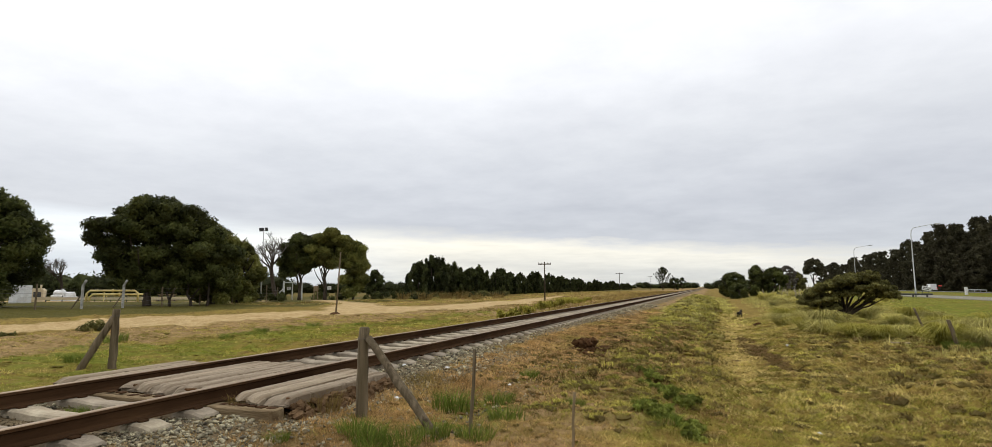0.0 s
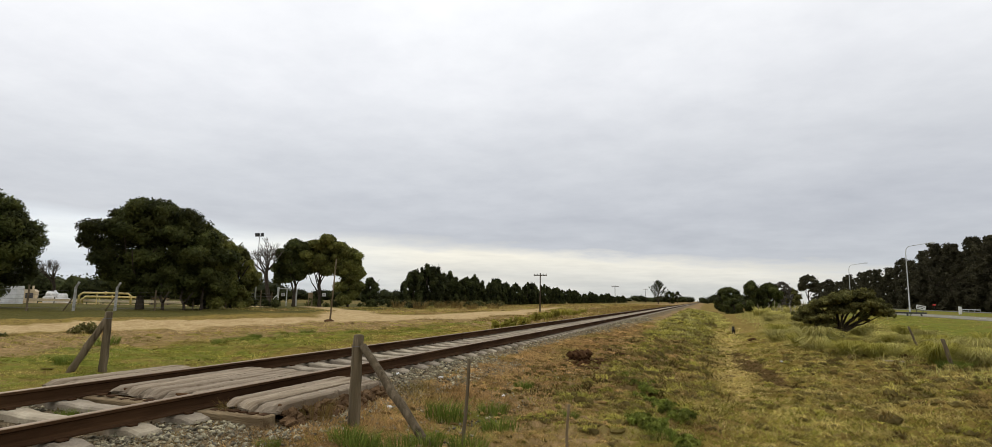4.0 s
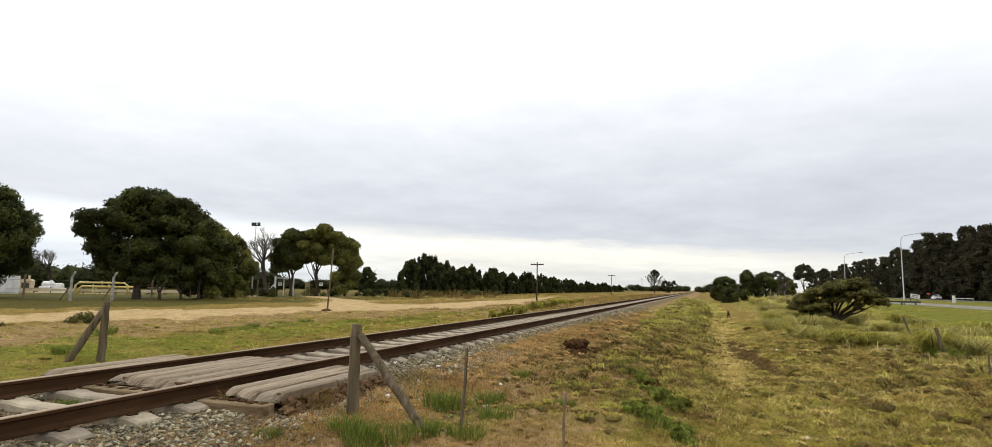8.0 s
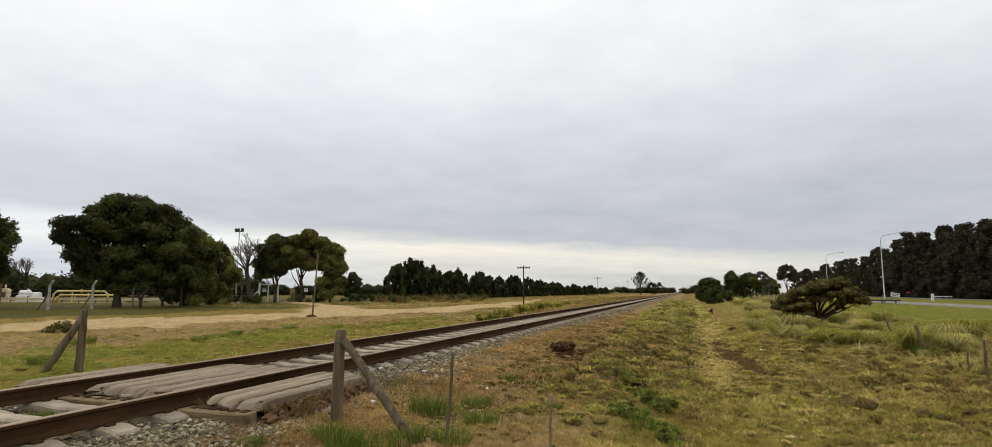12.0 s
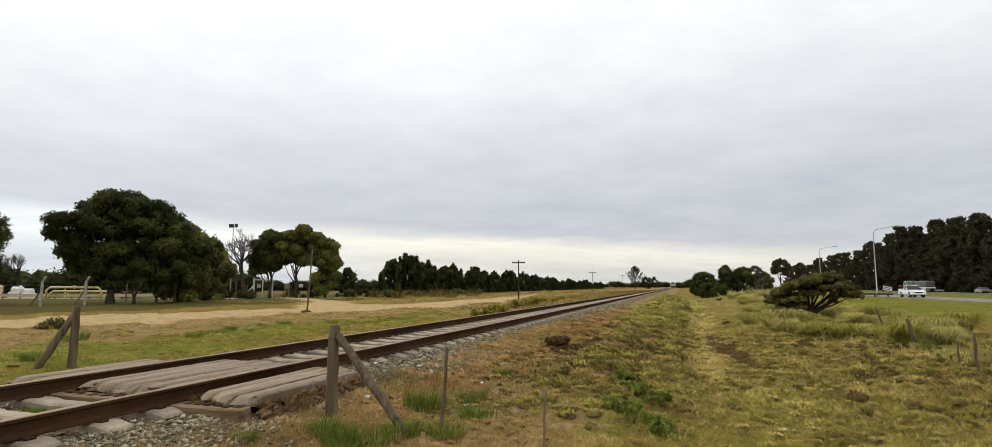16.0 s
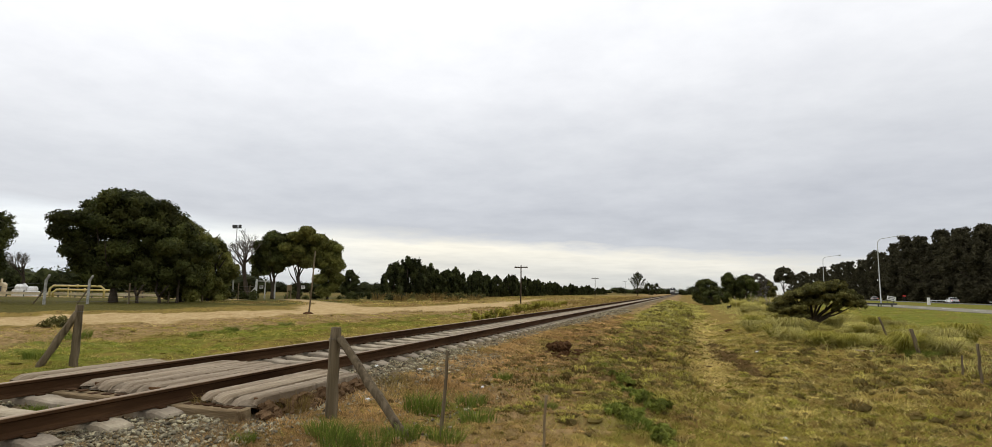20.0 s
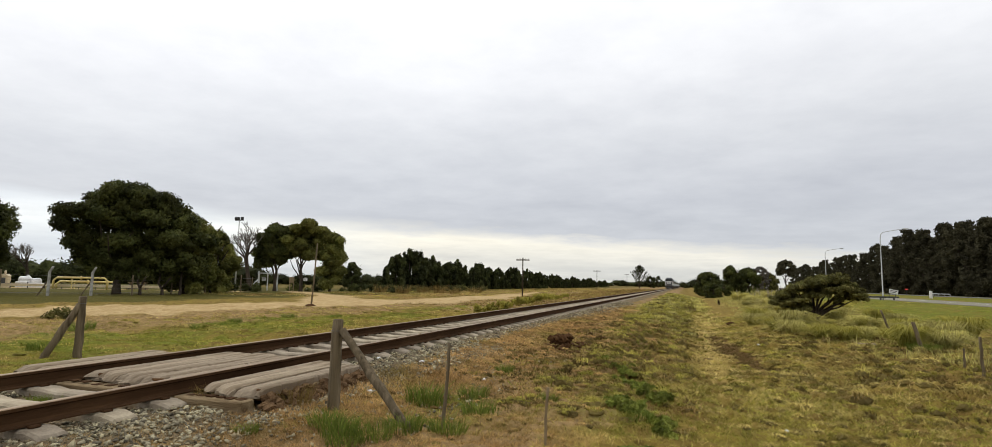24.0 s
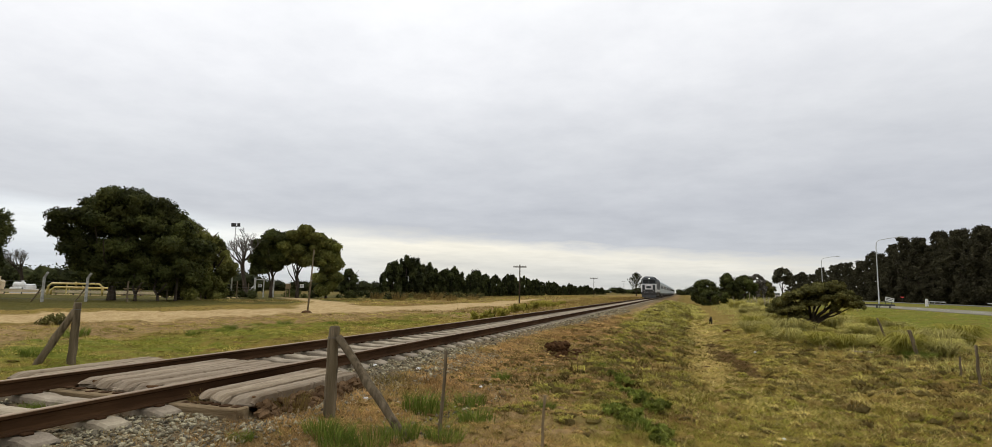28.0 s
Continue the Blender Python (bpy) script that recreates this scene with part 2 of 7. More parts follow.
M = dict(
    rail=mat("rusty_steel", (0.0375, 0.0195, 0.00979), (0.075, 0.0405, 0.0196), 6, 0.9, 0.35, 60, 0.0, stretch=(1, 0.15, 1), spec=0.03),
    railtop=mat("worn_rail_head", (0.19, 0.125, 0.07395), (0.32, 0.23, 0.1436), 5, 0.5, 0.1, 40, 0.3, stretch=(1, 0.1, 1)),
    concrete=mat("sleeper_concrete", (0.265, 0.215, 0.155), (0.42, 0.352, 0.265), 5, 0.95, 0.5, 50, vary=0.2, stain=(0.20, 0.145, 0.09), spec=0.2),
    plank=mat("weathered_slab", (0.25, 0.195, 0.135), (0.44, 0.36, 0.262), 8, 0.98, 0.6, 160, vary=0.08, stretch=(3.5, 0.3, 1), stain=(0.215, 0.162, 0.108), spec=0.05),
    timber=mat("grey_timber", (0.14, 0.10, 0.05394), (0.26, 0.195, 0.1131), 3, 0.9, 0.7, 30, vary=0.15, stretch=(3, 3, 0.25)),
    post=mat("fence_post_wood", (0.070, 0.052, 0.030), (0.225, 0.172, 0.108), 5, 0.95, 0.9, 30, vary=0.12, stretch=(4, 4, 0.3), stain=(0.125, 0.094, 0.055)),
    stone=mat("ballast_stone", (0.125, 0.102, 0.070), (0.43, 0.37, 0.27), 9, 0.95, 0.3, 60, island=0.7, stain=(0.19, 0.132, 0.075), spec=0.2),
    bark=mat("bark", (0.036, 0.027, 0.019), (0.085, 0.066, 0.047), 3, 0.95, 0.8, 20, vary=0.15, stretch=(3, 3, 0.5)),
    leaf=mat("broad_leaf_foliage", (0.032, 0.040, 0.011), (0.104, 0.110, 0.032), 0.8, 0.7, island=0.2, vary=0.1, spec=0.12, thin=0.2, tone=True),
    leafy=mat("olive_leaf_foliage", (0.072, 0.080, 0.019), (0.210, 0.200, 0.056), 0.7, 0.7, island=0.2, vary=0.1, spec=0.12, thin=0.25, tone=True),
    conifer=mat("dark_conifer_foliage", (0.024, 0.030, 0.011), (0.070, 0.075, 0.026), 0.8, 0.8, island=0.2, vary=0.15, spec=0.1, thin=0.15, tone=True),
    euca=mat("eucalyptus_foliage", (0.036, 0.033, 0.019), (0.078, 0.070, 0.040), 0.3, 0.8, island=0.15, vary=0.12, spec=0.08, thin=0.1),
    bush=mat("flat_bush_foliage", (0.078, 0.076, 0.024), (0.190, 0.172, 0.058), 1.2, 0.8, island=0.2, spec=0.1, thin=0.25, tone=True),
    twig=mat("bare_twigs_and_hazed_leaf", (0.075, 0.064, 0.052), (0.16, 0.14, 0.115), 3, 0.9),
    green=mat("green_grass", (0.145, 0.170, 0.021), (0.290, 0.310, 0.058), 1.5, 0.8, island=0.16, spec=0.1, thin=0.35, tone=True),
    hay=mat("mown_grass", (0.350, 0.285, 0.078), (0.560, 0.445, 0.158), 0.7, 0.9, island=0.13, spec=0.1, stain=(0.295, 0.252, 0.054), thin=0.3, tone=True),
    straw=mat("pale_straw", (0.48, 0.375, 0.148), (0.68, 0.55, 0.24), 2.0, 0.9, island=0.18, spec=0.1, thin=0.3, tone=True),
    olive=mat("olive_grass", (0.228, 0.214, 0.039), (0.405, 0.350, 0.078), 1.0, 0.9, island=0.13, spec=0.1, thin=0.3, tone=True),
    thatch=mat("brown_thatch", (0.150, 0.104, 0.036), (0.290, 0.200, 0.072), 1.2, 0.95, island=0.15, spec=0.05, thin=0.2, tone=True),
    dry=mat("dry_grass", (0.320, 0.192, 0.074), (0.500, 0.325, 0.140), 0.8, 0.9, island=0.2, spec=0.1, stain=(0.320, 0.245, 0.080), thin=0.3, tone=True),
    pampas=mat("tussock_grass", (0.330, 0.298, 0.092), (0.580, 0.500, 0.185), 1.1, 0.85, island=0.25, vary=0.25, spec=0.1, thin=0.4, tone=True),
    sod=mat("grassy_sod", (0.10, 0.075, 0.01566), (0.27, 0.21, 0.04785), 9, 1.0, 0.9, 60, island=0.4, spec=0.05),
    sodbrown=mat("dry_sod", (0.13, 0.075, 0.02784), (0.30, 0.19, 0.07395), 9, 1.0, 0.9, 60, island=0.4, spec=0.05),
    bearer=mat("crossing_bearer", (0.12, 0.08, 0.04176), (0.30, 0.225, 0.1305), 4, 0.95, 0.8, 30, stretch=(0.3, 3, 3), spec=0.05),
    darkturf=mat("dark_and_shaded_turf", (0.058, 0.042, 0.016), (0.150, 0.112, 0.042), 4, 1.0, island=0.2, spec=0.03, thin=0.1, tone=True),
    shaded_lump_body=mat("turf_lump_underside_shade", (0.085, 0.062, 0.022), (0.19, 0.145, 0.052), 9, 1.0, 0.8, 50, island=0.3, spec=0.03),
    tuftgreen=mat("green_tuft_blades", (0.080, 0.110, 0.016), (0.190, 0.225, 0.045), 1.5, 0.8, island=0.3, spec=0.1, thin=0.3, tone=True),
    stone_brown=mat("rust_stained_stone", (0.085, 0.062, 0.040), (0.27, 0.205, 0.140), 9, 0.95, 0.3, 60, island=0.6, stain=(0.12, 0.08, 0.045), spec=0.1),
    stone_one=mat("ballast_single_stone", (0.125, 0.102, 0.070), (0.43, 0.37, 0.27), 30, 0.95, 0.3, 60, vary=0.6, spec=0.2),
    weed=mat("green_weed_leaf", (0.115, 0.142, 0.024), (0.255, 0.275, 0.060), 3, 0.8, island=0.25, spec=0.1, thin=0.35, tone=True),
    plume=mat("pale_plume", (0.30, 0.25, 0.17), (0.45, 0.39, 0.28), 4, 0.9, island=0.2),
    oldwhite=mat("weathered_whitewash", (0.24, 0.23, 0.205), (0.46, 0.45, 0.41), 4, 0.9, 0.5, 30, vary=0.1, stain=(0.16, 0.145, 0.12)),
    cream=mat("cream_cladding", (0.55, 0.45, 0.28), (0.68, 0.58, 0.40), 1.2, 0.7, stain=(0.45, 0.36, 0.22)),
    rim_earth=mat("root_bound_earth", (0.085, 0.050, 0.026), (0.19, 0.118, 0.062), 10, 1.0, 1.0, 40, spec=0.03),
    soil=mat("dark_soil", (0.042, 0.021, 0.010), (0.125, 0.066, 0.030), 12, 1.0, 1.0, 40, spec=0.03),
    asphalt=mat("asphalt", (0.10, 0.10, 0.10), (0.16, 0.155, 0.15), 1.5, 0.85, 0.3, 80),
    pale_road=mat("pale_concrete_road", (0.190, 0.176, 0.136), (0.262, 0.243, 0.193), 0.6, 0.95, 0.2, 40, stain=(0.21, 0.194, 0.152), spec=0.03),
    paint=plain("road_paint", (0.75, 0.75, 0.72), 0.7),
    galv=mat("galvanised_steel", (0.40, 0.40, 0.38), (0.52, 0.52, 0.50), 2, 0.5, metal=0.3),
    white=mat("white_paint", (0.62, 0.62, 0.60), (0.78, 0.78, 0.76), 3, 0.5, stain=(0.55, 0.53, 0.49)),
    carwhite=plain("white_car_paint", (0.80, 0.80, 0.80), 0.25, spec=0.6),
    cargrey=plain("grey_car_paint", (0.32, 0.31, 0.30), 0.28, metal=0.4),
    cardark=plain("dark_car_paint", (0.05, 0.055, 0.06), 0.25),
    glass=plain("dark_window_glass", (0.012, 0.014, 0.016), 0.12, spec=0.35),
    rubber=plain("tyre_rubber", (0.02, 0.02, 0.02), 0.85),
    chrome=plain("bright_rim", (0.6, 0.6, 0.6), 0.3, metal=0.9),
    red=plain("red_lens", (0.55, 0.02, 0.015), 0.3),
    redglow=plain("red_lamp", (0.7, 0.06, 0.05), 0.4, glow=0.35),
    headlamp=plain("lit_headlamp", (1.0, 0.97, 0.88), 0.3, glow=5.0),
    lens=plain("clear_lens", (0.7, 0.7, 0.7), 0.1),
    yellow=mat("yellow_pipe_paint", (0.55, 0.42, 0.12), (0.70, 0.57, 0.24), 2, 0.5),
    black=plain("black_trim", (0.015, 0.015, 0.015), 0.6),
    steel=mat("dark_steel", (0.04, 0.04, 0.04), (0.09, 0.085, 0.08), 4, 0.6, metal=0.3),
    loco_grey=mat("loco_grey_paint", (0.032, 0.037, 0.041), (0.055, 0.061, 0.066), 1.2, 0.5),
    loco_white=mat("loco_white_paint", (0.60, 0.59, 0.575), (0.74, 0.73, 0.715), 1.2, 0.4),
    coach=mat("coach_pale_paint", (0.36, 0.41, 0.42), (0.44, 0.49, 0.50), 0.8, 0.4),
    coach_dark=mat("coach_dark_band", (0.10, 0.14, 0.155), (0.14, 0.18, 0.195), 0.8, 0.4),
    tarp=mat("grey_tarpaulin", (0.09, 0.095, 0.09), (0.15, 0.155, 0.145), 1.2, 0.8, 0.4, 6),
    fur=mat("black_fur", (0.012, 0.010, 0.009), (0.03, 0.025, 0.02), 20, 0.9),
    wire=plain("fence_wire", (0.16, 0.15, 0.14), 0.6, metal=0.5),
)


# ---- mesh helpers ----
class Geo:
    """Collects vertices and faces of one mesh."""

    def __init__(self):
        self.v, self.f = [], []

    def add(self, verts, faces):
        k = len(self.v)
        self.v += [tuple(p) for p in verts]
        self.f += [tuple(i + k for i in q) for q in faces]
        return self

    def box(self, lo, hi, c=0.0, m=None):
        """A box from corner to corner with chamfered edges."""
        lo, hi = np.minimum(lo, hi), np.maximum(lo, hi)
        c = min(c, 0.45 * float(min(np.subtract(hi, lo))))
        s = [(a, b, d) for a in (0, 1) for b in (0, 1) for d in (0, 1)]
        ix = {}
        verts, faces = [], []
        for q in s:
            base = [hi[i] if q[i] else lo[i] for i in range(3)]
            for ax in range(3):
                p = list(base)
                for o in range(3):
                    if o != ax:
                        p[o] += -c if q[o] else c
                ix[q, ax] = len(verts)
                verts.append(p)
        cyc = [(0, 0), (1, 0), (1, 1), (0, 1)]
        for ax in range(3):
            o1, o2 = (ax + 1) % 3, (ax + 2) % 3
            for side in (0, 1):
                loop = []
                for a, b in (cyc if side else cyc[::-1]):
                    q = [0, 0, 0]
                    q[ax], q[o1], q[o2] = side, a, b
                    loop.append(ix[tuple(q), ax])
                faces.append(loop)
        if c > 0:
            for ax in range(3):
                o1, o2 = (ax + 1) % 3, (ax + 2) % 3
                for a in (0, 1):
                    for b in (0, 1):
                        e = []
                        for end in (0, 1):
                            q = [0, 0, 0]
                            q[ax], q[o1], q[o2] = end, a, b
                            e.append(tuple(q))
                        loop = [ix[e[0], o1], ix[e[1], o1], ix[e[1], o2], ix[e[0], o2]]
                        faces.append(loop if a != b else loop[::-1])
            for q in s:
                loop = [ix[q, 0], ix[q, 1], ix[q, 2]]
                faces.append(loop if sum(q) % 2 else loop[::-1])
        if m is not None:
            verts = [m @ Vector(p) for p in verts]
        return self.add(verts, faces)

    def tube(self, pts, radii, n=8, cap=True):
        pts = [Vector(p) for p in pts]
        verts, faces = [], []
        side = None
        for i, p in enumerate(pts):
            d = (pts[min(i + 1, len(pts) - 1)] - pts[max(i - 1, 0)]).normalized()
            if side is None:
                side = d.cross(Vector((0, 0, 1)) if abs(d.z) < 0.9 else Vector((1, 0, 0))).normalized()
            side = (side - d * side.dot(d)).normalized()
            up = d.cross(side)
            for k in range(n):
                a = 2 * math.pi * k / n
                verts.append(p + (side * math.cos(a) + up * math.sin(a)) * radii[i])
        for i in range(len(pts) - 1):
            for k in range(n):
                faces.append((i * n + k, i * n + (k + 1) % n, (i + 1) * n + (k + 1) % n, (i + 1) * n + k))
        if cap:
            faces.append(tuple(range(n))[::-1])
            faces.append(tuple((len(pts) - 1) * n + k for k in range(n)))
        return self.add(verts, faces)

    def prism(self, outline, lo, hi, axis=0):
        """An outline of (a, b) pairs drawn along an axis."""
        n = len(outline)
        verts = []
        for d in (lo, hi):
            for a, b in outline:
                p = [a, b]
                p.insert(axis, d)
                verts.append(p)
        faces = [tuple(range(n))[::-1], tuple(range(n, 2 * n))]
        faces += [(i, (i + 1) % n, n + (i + 1) % n, n + i) for i in range(n)]
        return self.add(verts, faces)

    def blob(self, c, r, rnd, rough=0.25):
        """A lumpy ball."""
        t = 0.5257, 0.8507
        p = [(-t[0], t[1], 0), (t[0], t[1], 0), (-t[0], -t[1], 0), (t[0], -t[1], 0), (0, -t[0], t[1]), (0, t[0], t[1]), (0, -t[0], -t[1]), (0, t[0], -t[1]), (t[1], 0, -t[0]), (t[1], 0, t[0]), (-t[1], 0, -t[0]), (-t[1], 0, t[0])]
        q = [(0, 11, 5), (0, 5, 1), (0, 1, 7), (0, 7, 10), (0, 10, 11), (1, 5, 9), (5, 11, 4), (11, 10, 2), (10, 7, 6), (7, 1, 8), (3, 9, 4), (3, 4, 2), (3, 2, 6), (3, 6, 8), (3, 8, 9), (4, 9, 5), (2, 4, 11), (6, 2, 10), (8, 6, 7), (9, 8, 1)]
        return self.add([[c[i] + a[i] * r[i] * (1 + rnd.uniform(-rough, rough)) for i in range(3)] for a in p], q)

    def mesh(self, name, material, smooth=False):
        me = bpy.data.meshes.new(name)
        me.from_pydata(self.v, [], self.f)
        me.materials.append(material)
        if smooth:
            me.polygons.foreach_set("use_smooth", [True] * len(me.polygons))
        me.update()
        return me


def part(name, geo, material, parent, label="", smooth=False):
    me = geo.mesh(name, material, smooth) if isinstance(geo, Geo) else geo
    ob = new(name, me)
    ob.parent = parent
    return tagged(ob, label)


def thing(name, at, label, category, group="", kind="", rz=0.0):
    ob = new(name)
    ob.matrix_basis = pose(*at, 0, 0, rz)
    return tagged(ob, label, category, group, kind)


def arrays_mesh(name, verts, faces, material, tone=None):
    """A mesh from numpy arrays of vertices (n, 3) and equal-sided faces (m, k)."""
    me = bpy.data.meshes.new(name)
    m, k = faces.shape
    me.vertices.add(len(verts))
    me.vertices.foreach_set("co", np.ascontiguousarray(verts, np.float32).ravel())
    me.loops.add(m * k)
    me.loops.foreach_set("vertex_index", np.ascontiguousarray(faces, np.int32).ravel())
    me.polygons.add(m)
    me.polygons.foreach_set("loop_start", np.arange(m, dtype=np.int32) * k)
    me.update(calc_edges=True)
    if tone is not None:
        me.attributes.new("tone", "FLOAT", "POINT").data.foreach_set("value", np.ascontiguousarray(tone, np.float32))
    me.materials.append(material)
    return me


# ---- the lie of the land; z = 0 is the top of the rails, y runs along the track ----
PX = [-3000, -60, -30, -12, -6, -3.6, -2.75, -1.95, -1.55, -0.2, 0.15, 0.85, 1.5, 2.6, 4.0, 6.0, 9.0, 13.0, 22, 33, 45, 58, 90, 3000]
PZ = [-0.6, -0.55, -0.5, -0.43, -0.37, -0.34, -0.24, -0.235, -0.268, -0.268, -0.235, -0.235, -0.40, -0.53, -0.59, -0.67, -0.71, -0.68, -0.58, -0.5, -0.5, -0.36, -0.36, -0.6]
WAVES = [(random.Random(i).uniform(0, 6.28), random.Random(i + 50).uniform(0, 6.28), 0.25 * 1.55 ** i) for i in range(10)]


def land(x, y):
    x, y = np.asarray(x, float), np.asarray(y, float)
    z = (np.interp(x, PX, PZ) + np.interp(x - 0.4, PX, PZ) + np.interp(x + 0.4, PX, PZ)) / 3
    b = 0 * x
    for a, ph, k in WAVES:
        b = b + np.sin((x * math.cos(a) + y * math.sin(a)) * k * 2 + ph) * 0.026 / k ** 0.55
    bed = np.clip((np.abs(x + 0.9) - 1.8) / 2.0, 0.0, 1.0)
    flat = 1 - np.clip((x - 22) / 10, 0, 0.9)
    near = np.exp(-((np.hypot(x, y) / 70) ** 2))
    ditch = -0.40 * np.exp(-(((x - 6.3) / 2.1) ** 2)) * np.clip((y - 5) / 12, 0, 1)
    z = z + ditch
    bank = np.clip((x - 2.2) / 0.8, 0, 1) * np.clip((7.0 - x) / 1.5, 0, 1) * np.clip((y - 7) / 4, 0, 1)
    lumps = 0.045 * wobble(x, y, 5.5) + 0.034 * wobble(y + 3, x - 7, 9.0) - 0.19 * bank * hollow(x, y) - 0.07 * np.clip((x - 7.5) / 1, 0, 1) * np.clip((16 - x) / 2, 0, 1) * np.clip((y - 6) / 3, 0, 1) * np.clip((26 - y) / 4, 0, 1) * hollow(x + 13, y)
    return z + (b * (0.25 + 0.75 * near) + lumps * np.clip(1.3 - y / 60, 0, 1) * np.clip(0.45 + (y - 7) / 8, 0.45, 1)) * bed * flat


def hollow(x, y):
    """Small ragged hollows between the sods of the bank, 0 to 1."""
    return np.clip((wobble(x + 5, y * 0.8, 3.1) + 0.6 * wobble(y - 9, x + 2, 5.3) - 0.30) / 0.35, 0, 1)


def land1(x, y):
    return float(land([x], [y])[0])


def wobble(x, y, s):
    """Smooth noise in -1 .. 1 over the plan."""
    out = 0 * np.asarray(x, float)
    for i, (a, ph, k) in enumerate(WAVES[2:8]):
        out = out + np.sin((x * math.cos(a + 1) + y * math.sin(a + 1)) * k * s + ph * 2) * np.sin((y * math.cos(a) - x * math.sin(a)) * k * s * 0.8 + ph)
    return np.clip(out / 2.2, -1, 1)


def off_line(x, y, pts):
    """Distance to a line of (x, y, half width) points, less the width there."""
    best = np.full(np.shape(x), 1e9)
    for (x0, y0, w0), (x1, y1, w1) in zip(pts, pts[1:]):
        dx, dy = x1 - x0, y1 - y0
        s = np.clip(((x - x0) * dx + (y - y0) * dy) / (dx * dx + dy * dy), 0, 1)
        best = np.minimum(best, np.hypot(x - x0 - s * dx, y - y0 - s * dy) - (w0 + s * (w1 - w0)))
    return best


LANE = [(-90, -30, 3.0), (-34, 5.5, 2.8), (-18.8, 14.3, 2.7), (-17.6, 20.2, 3.2), (-16.6, 26, 4.2), (-14, 36, 3.9), (-12.8, 48, 3.4), (-14.5, 66, 1.7), (-19, 98, 0.5)]
YARD = [(-43, 51.5, 1.5), (-60, 46.2, 1.7), (-80, 37, 1.7)]
BRANCH = [(-17, 33, 2.4), (-26, 46, 1.7), (-40, 59, 1.2)]


def soft(d, w):
    return np.clip(0.5 - d / w, 0, 1)


def shoulder_grown(x, y):
    """Where dry grass has crept over the ballast shoulder."""
    return np.clip(x, 0, 1) * np.clip((y - 8) / 2, 0, 1) * np.clip((27 - y) / 6, 0, 1)


def masks(x, y):
    w1, w2 = wobble(x, y, 1.0), wobble(x + 31, y - 17, 2.6)
    lane = np.minimum(np.minimum(off_line(x, y, LANE), off_line(x, y, BRANCH)), off_line(x, y, YARD)) + 0.35 * w1 + 0.25 * w2
    dirt = soft(lane, 1.2)
    gravel = soft(np.maximum(np.abs(x + 0.95) - 2.15 - 0.35 * w2, -9) + 0.7 * shoulder_grown(x, y), 0.7)
    bright = np.maximum(soft(np.abs(x + 6.6) - 2.4 - 0.9 * w1 + 0.16 * np.maximum(y - 15, 0), 1.5), soft(np.hypot((x - 4.3) / 0.7, (y - 8.7) / 2.0) - 1 + 0.9 * w2, 1.2))
    bright = np.maximum(bright, soft(np.hypot((x - 1.9) / 1.0, (y - 6.4) / 1.3) - 1, 0.9))
    bright = np.maximum(bright, soft(16.5 - x + 1.5 * w1, 3) * soft(33 - y, 6))
    bright = np.clip(bright * (0.75 + 0.5 * w2), 0, 1)
    dry = soft(np.abs(x - 2.45) - 1.55 - 0.7 * w1, 1.0) * soft(2 - y, 2) * (0.85 + 0.3 * w2)
    dry = np.maximum(dry, 0.65 * soft(np.abs(x + 11.5) - 3.6 - w1, 1.6))
    dry = np.maximum(dry, 0.4 * soft(np.maximum(np.abs(x + 22) - 13, 40 - y), 6))
    dry = np.maximum(dry, 0.8 * soft(np.abs(x + 8.0) - 4.2 - 0.6 * w1, 1.5) * soft(25 - y, 8) * (0.75 + 0.5 * w2))
    dry = np.maximum(dry, 0.42 * soft(x + 38, 8) * soft(68 - y, 8))
    bare = soft(np.hypot((x - 6.66 + 0.07 * (y - 20.5)) / 0.46, (y - 20.3) / 4.8) - 1 + 0.45 * w2, 0.9)
    bare = np.maximum(bare, soft(np.hypot((x - 2.15) / 0.38, (y - 14.8) / 1.0) - 1 + 0.5 * w2, 0.6))
    bare = np.maximum(bare, 0.9 * soft(np.hypot((x - 2.55) / 0.25, (y - 17.4) / 0.9) - 1 + 0.6 * w2, 0.6))
    # hollows of the bank take the dark earth colour in place of their shade
    bare = np.maximum(bare, 0.85 * hollow(x, y) * np.clip((x - 2.4) / 0.6, 0, 1) * np.clip((6.6 - x) / 1.0, 0, 1) * soft(9 - y, 3) * soft(y - 75, 30))
    bare = np.maximum(bare, 0.42 * soft(9.2 - x - 0.8 * w1, 2) * soft(x - 16, 2) * soft(y - 20, 3) * (0.7 + 0.6 * w2))
    # crevice shade painted likewise into the hollows of the mown side
    bare = np.maximum(bare, 0.6 * hollow(x + 13, y) * soft(7.2 - x, 1.5) * soft(x - 16, 2) * soft(7 - y, 2) * soft(y - 22, 3))
    path = soft(np.abs(x - 5.75 - 0.012 * (y - 9)) - 0.5 - 0.4 * np.clip((y - 10) / 20, 0, 1) - 0.35 * w1 - 0.35 * w2, 1.0) * (0.25 + 0.55 * np.clip((y - 10) / 6, 0, 1)) * soft(8 - y, 4) * soft(y - 56 + 4 * w1, 24) * np.clip(1.3 - y / 90, 0.5, 1)
    # dark olive grass with the shade of the trees put into its colour
    lawn = soft(x + 26 + 1.5 * w1, 3) * soft(12 - y, 9) * np.maximum(soft(y - 84 + 3 * w1, 14), 0.55)
    # shade under the far tree row painted with the same dark colour
    lawn = np.maximum(lawn, soft(72 - x, 4))
    bright = bright * (1 - soft(72 - x, 4))
    return dirt, gravel, np.clip(bright, 0, 1), np.clip(dry, 0, 1), np.clip(bare, 0, 1), path, lawn


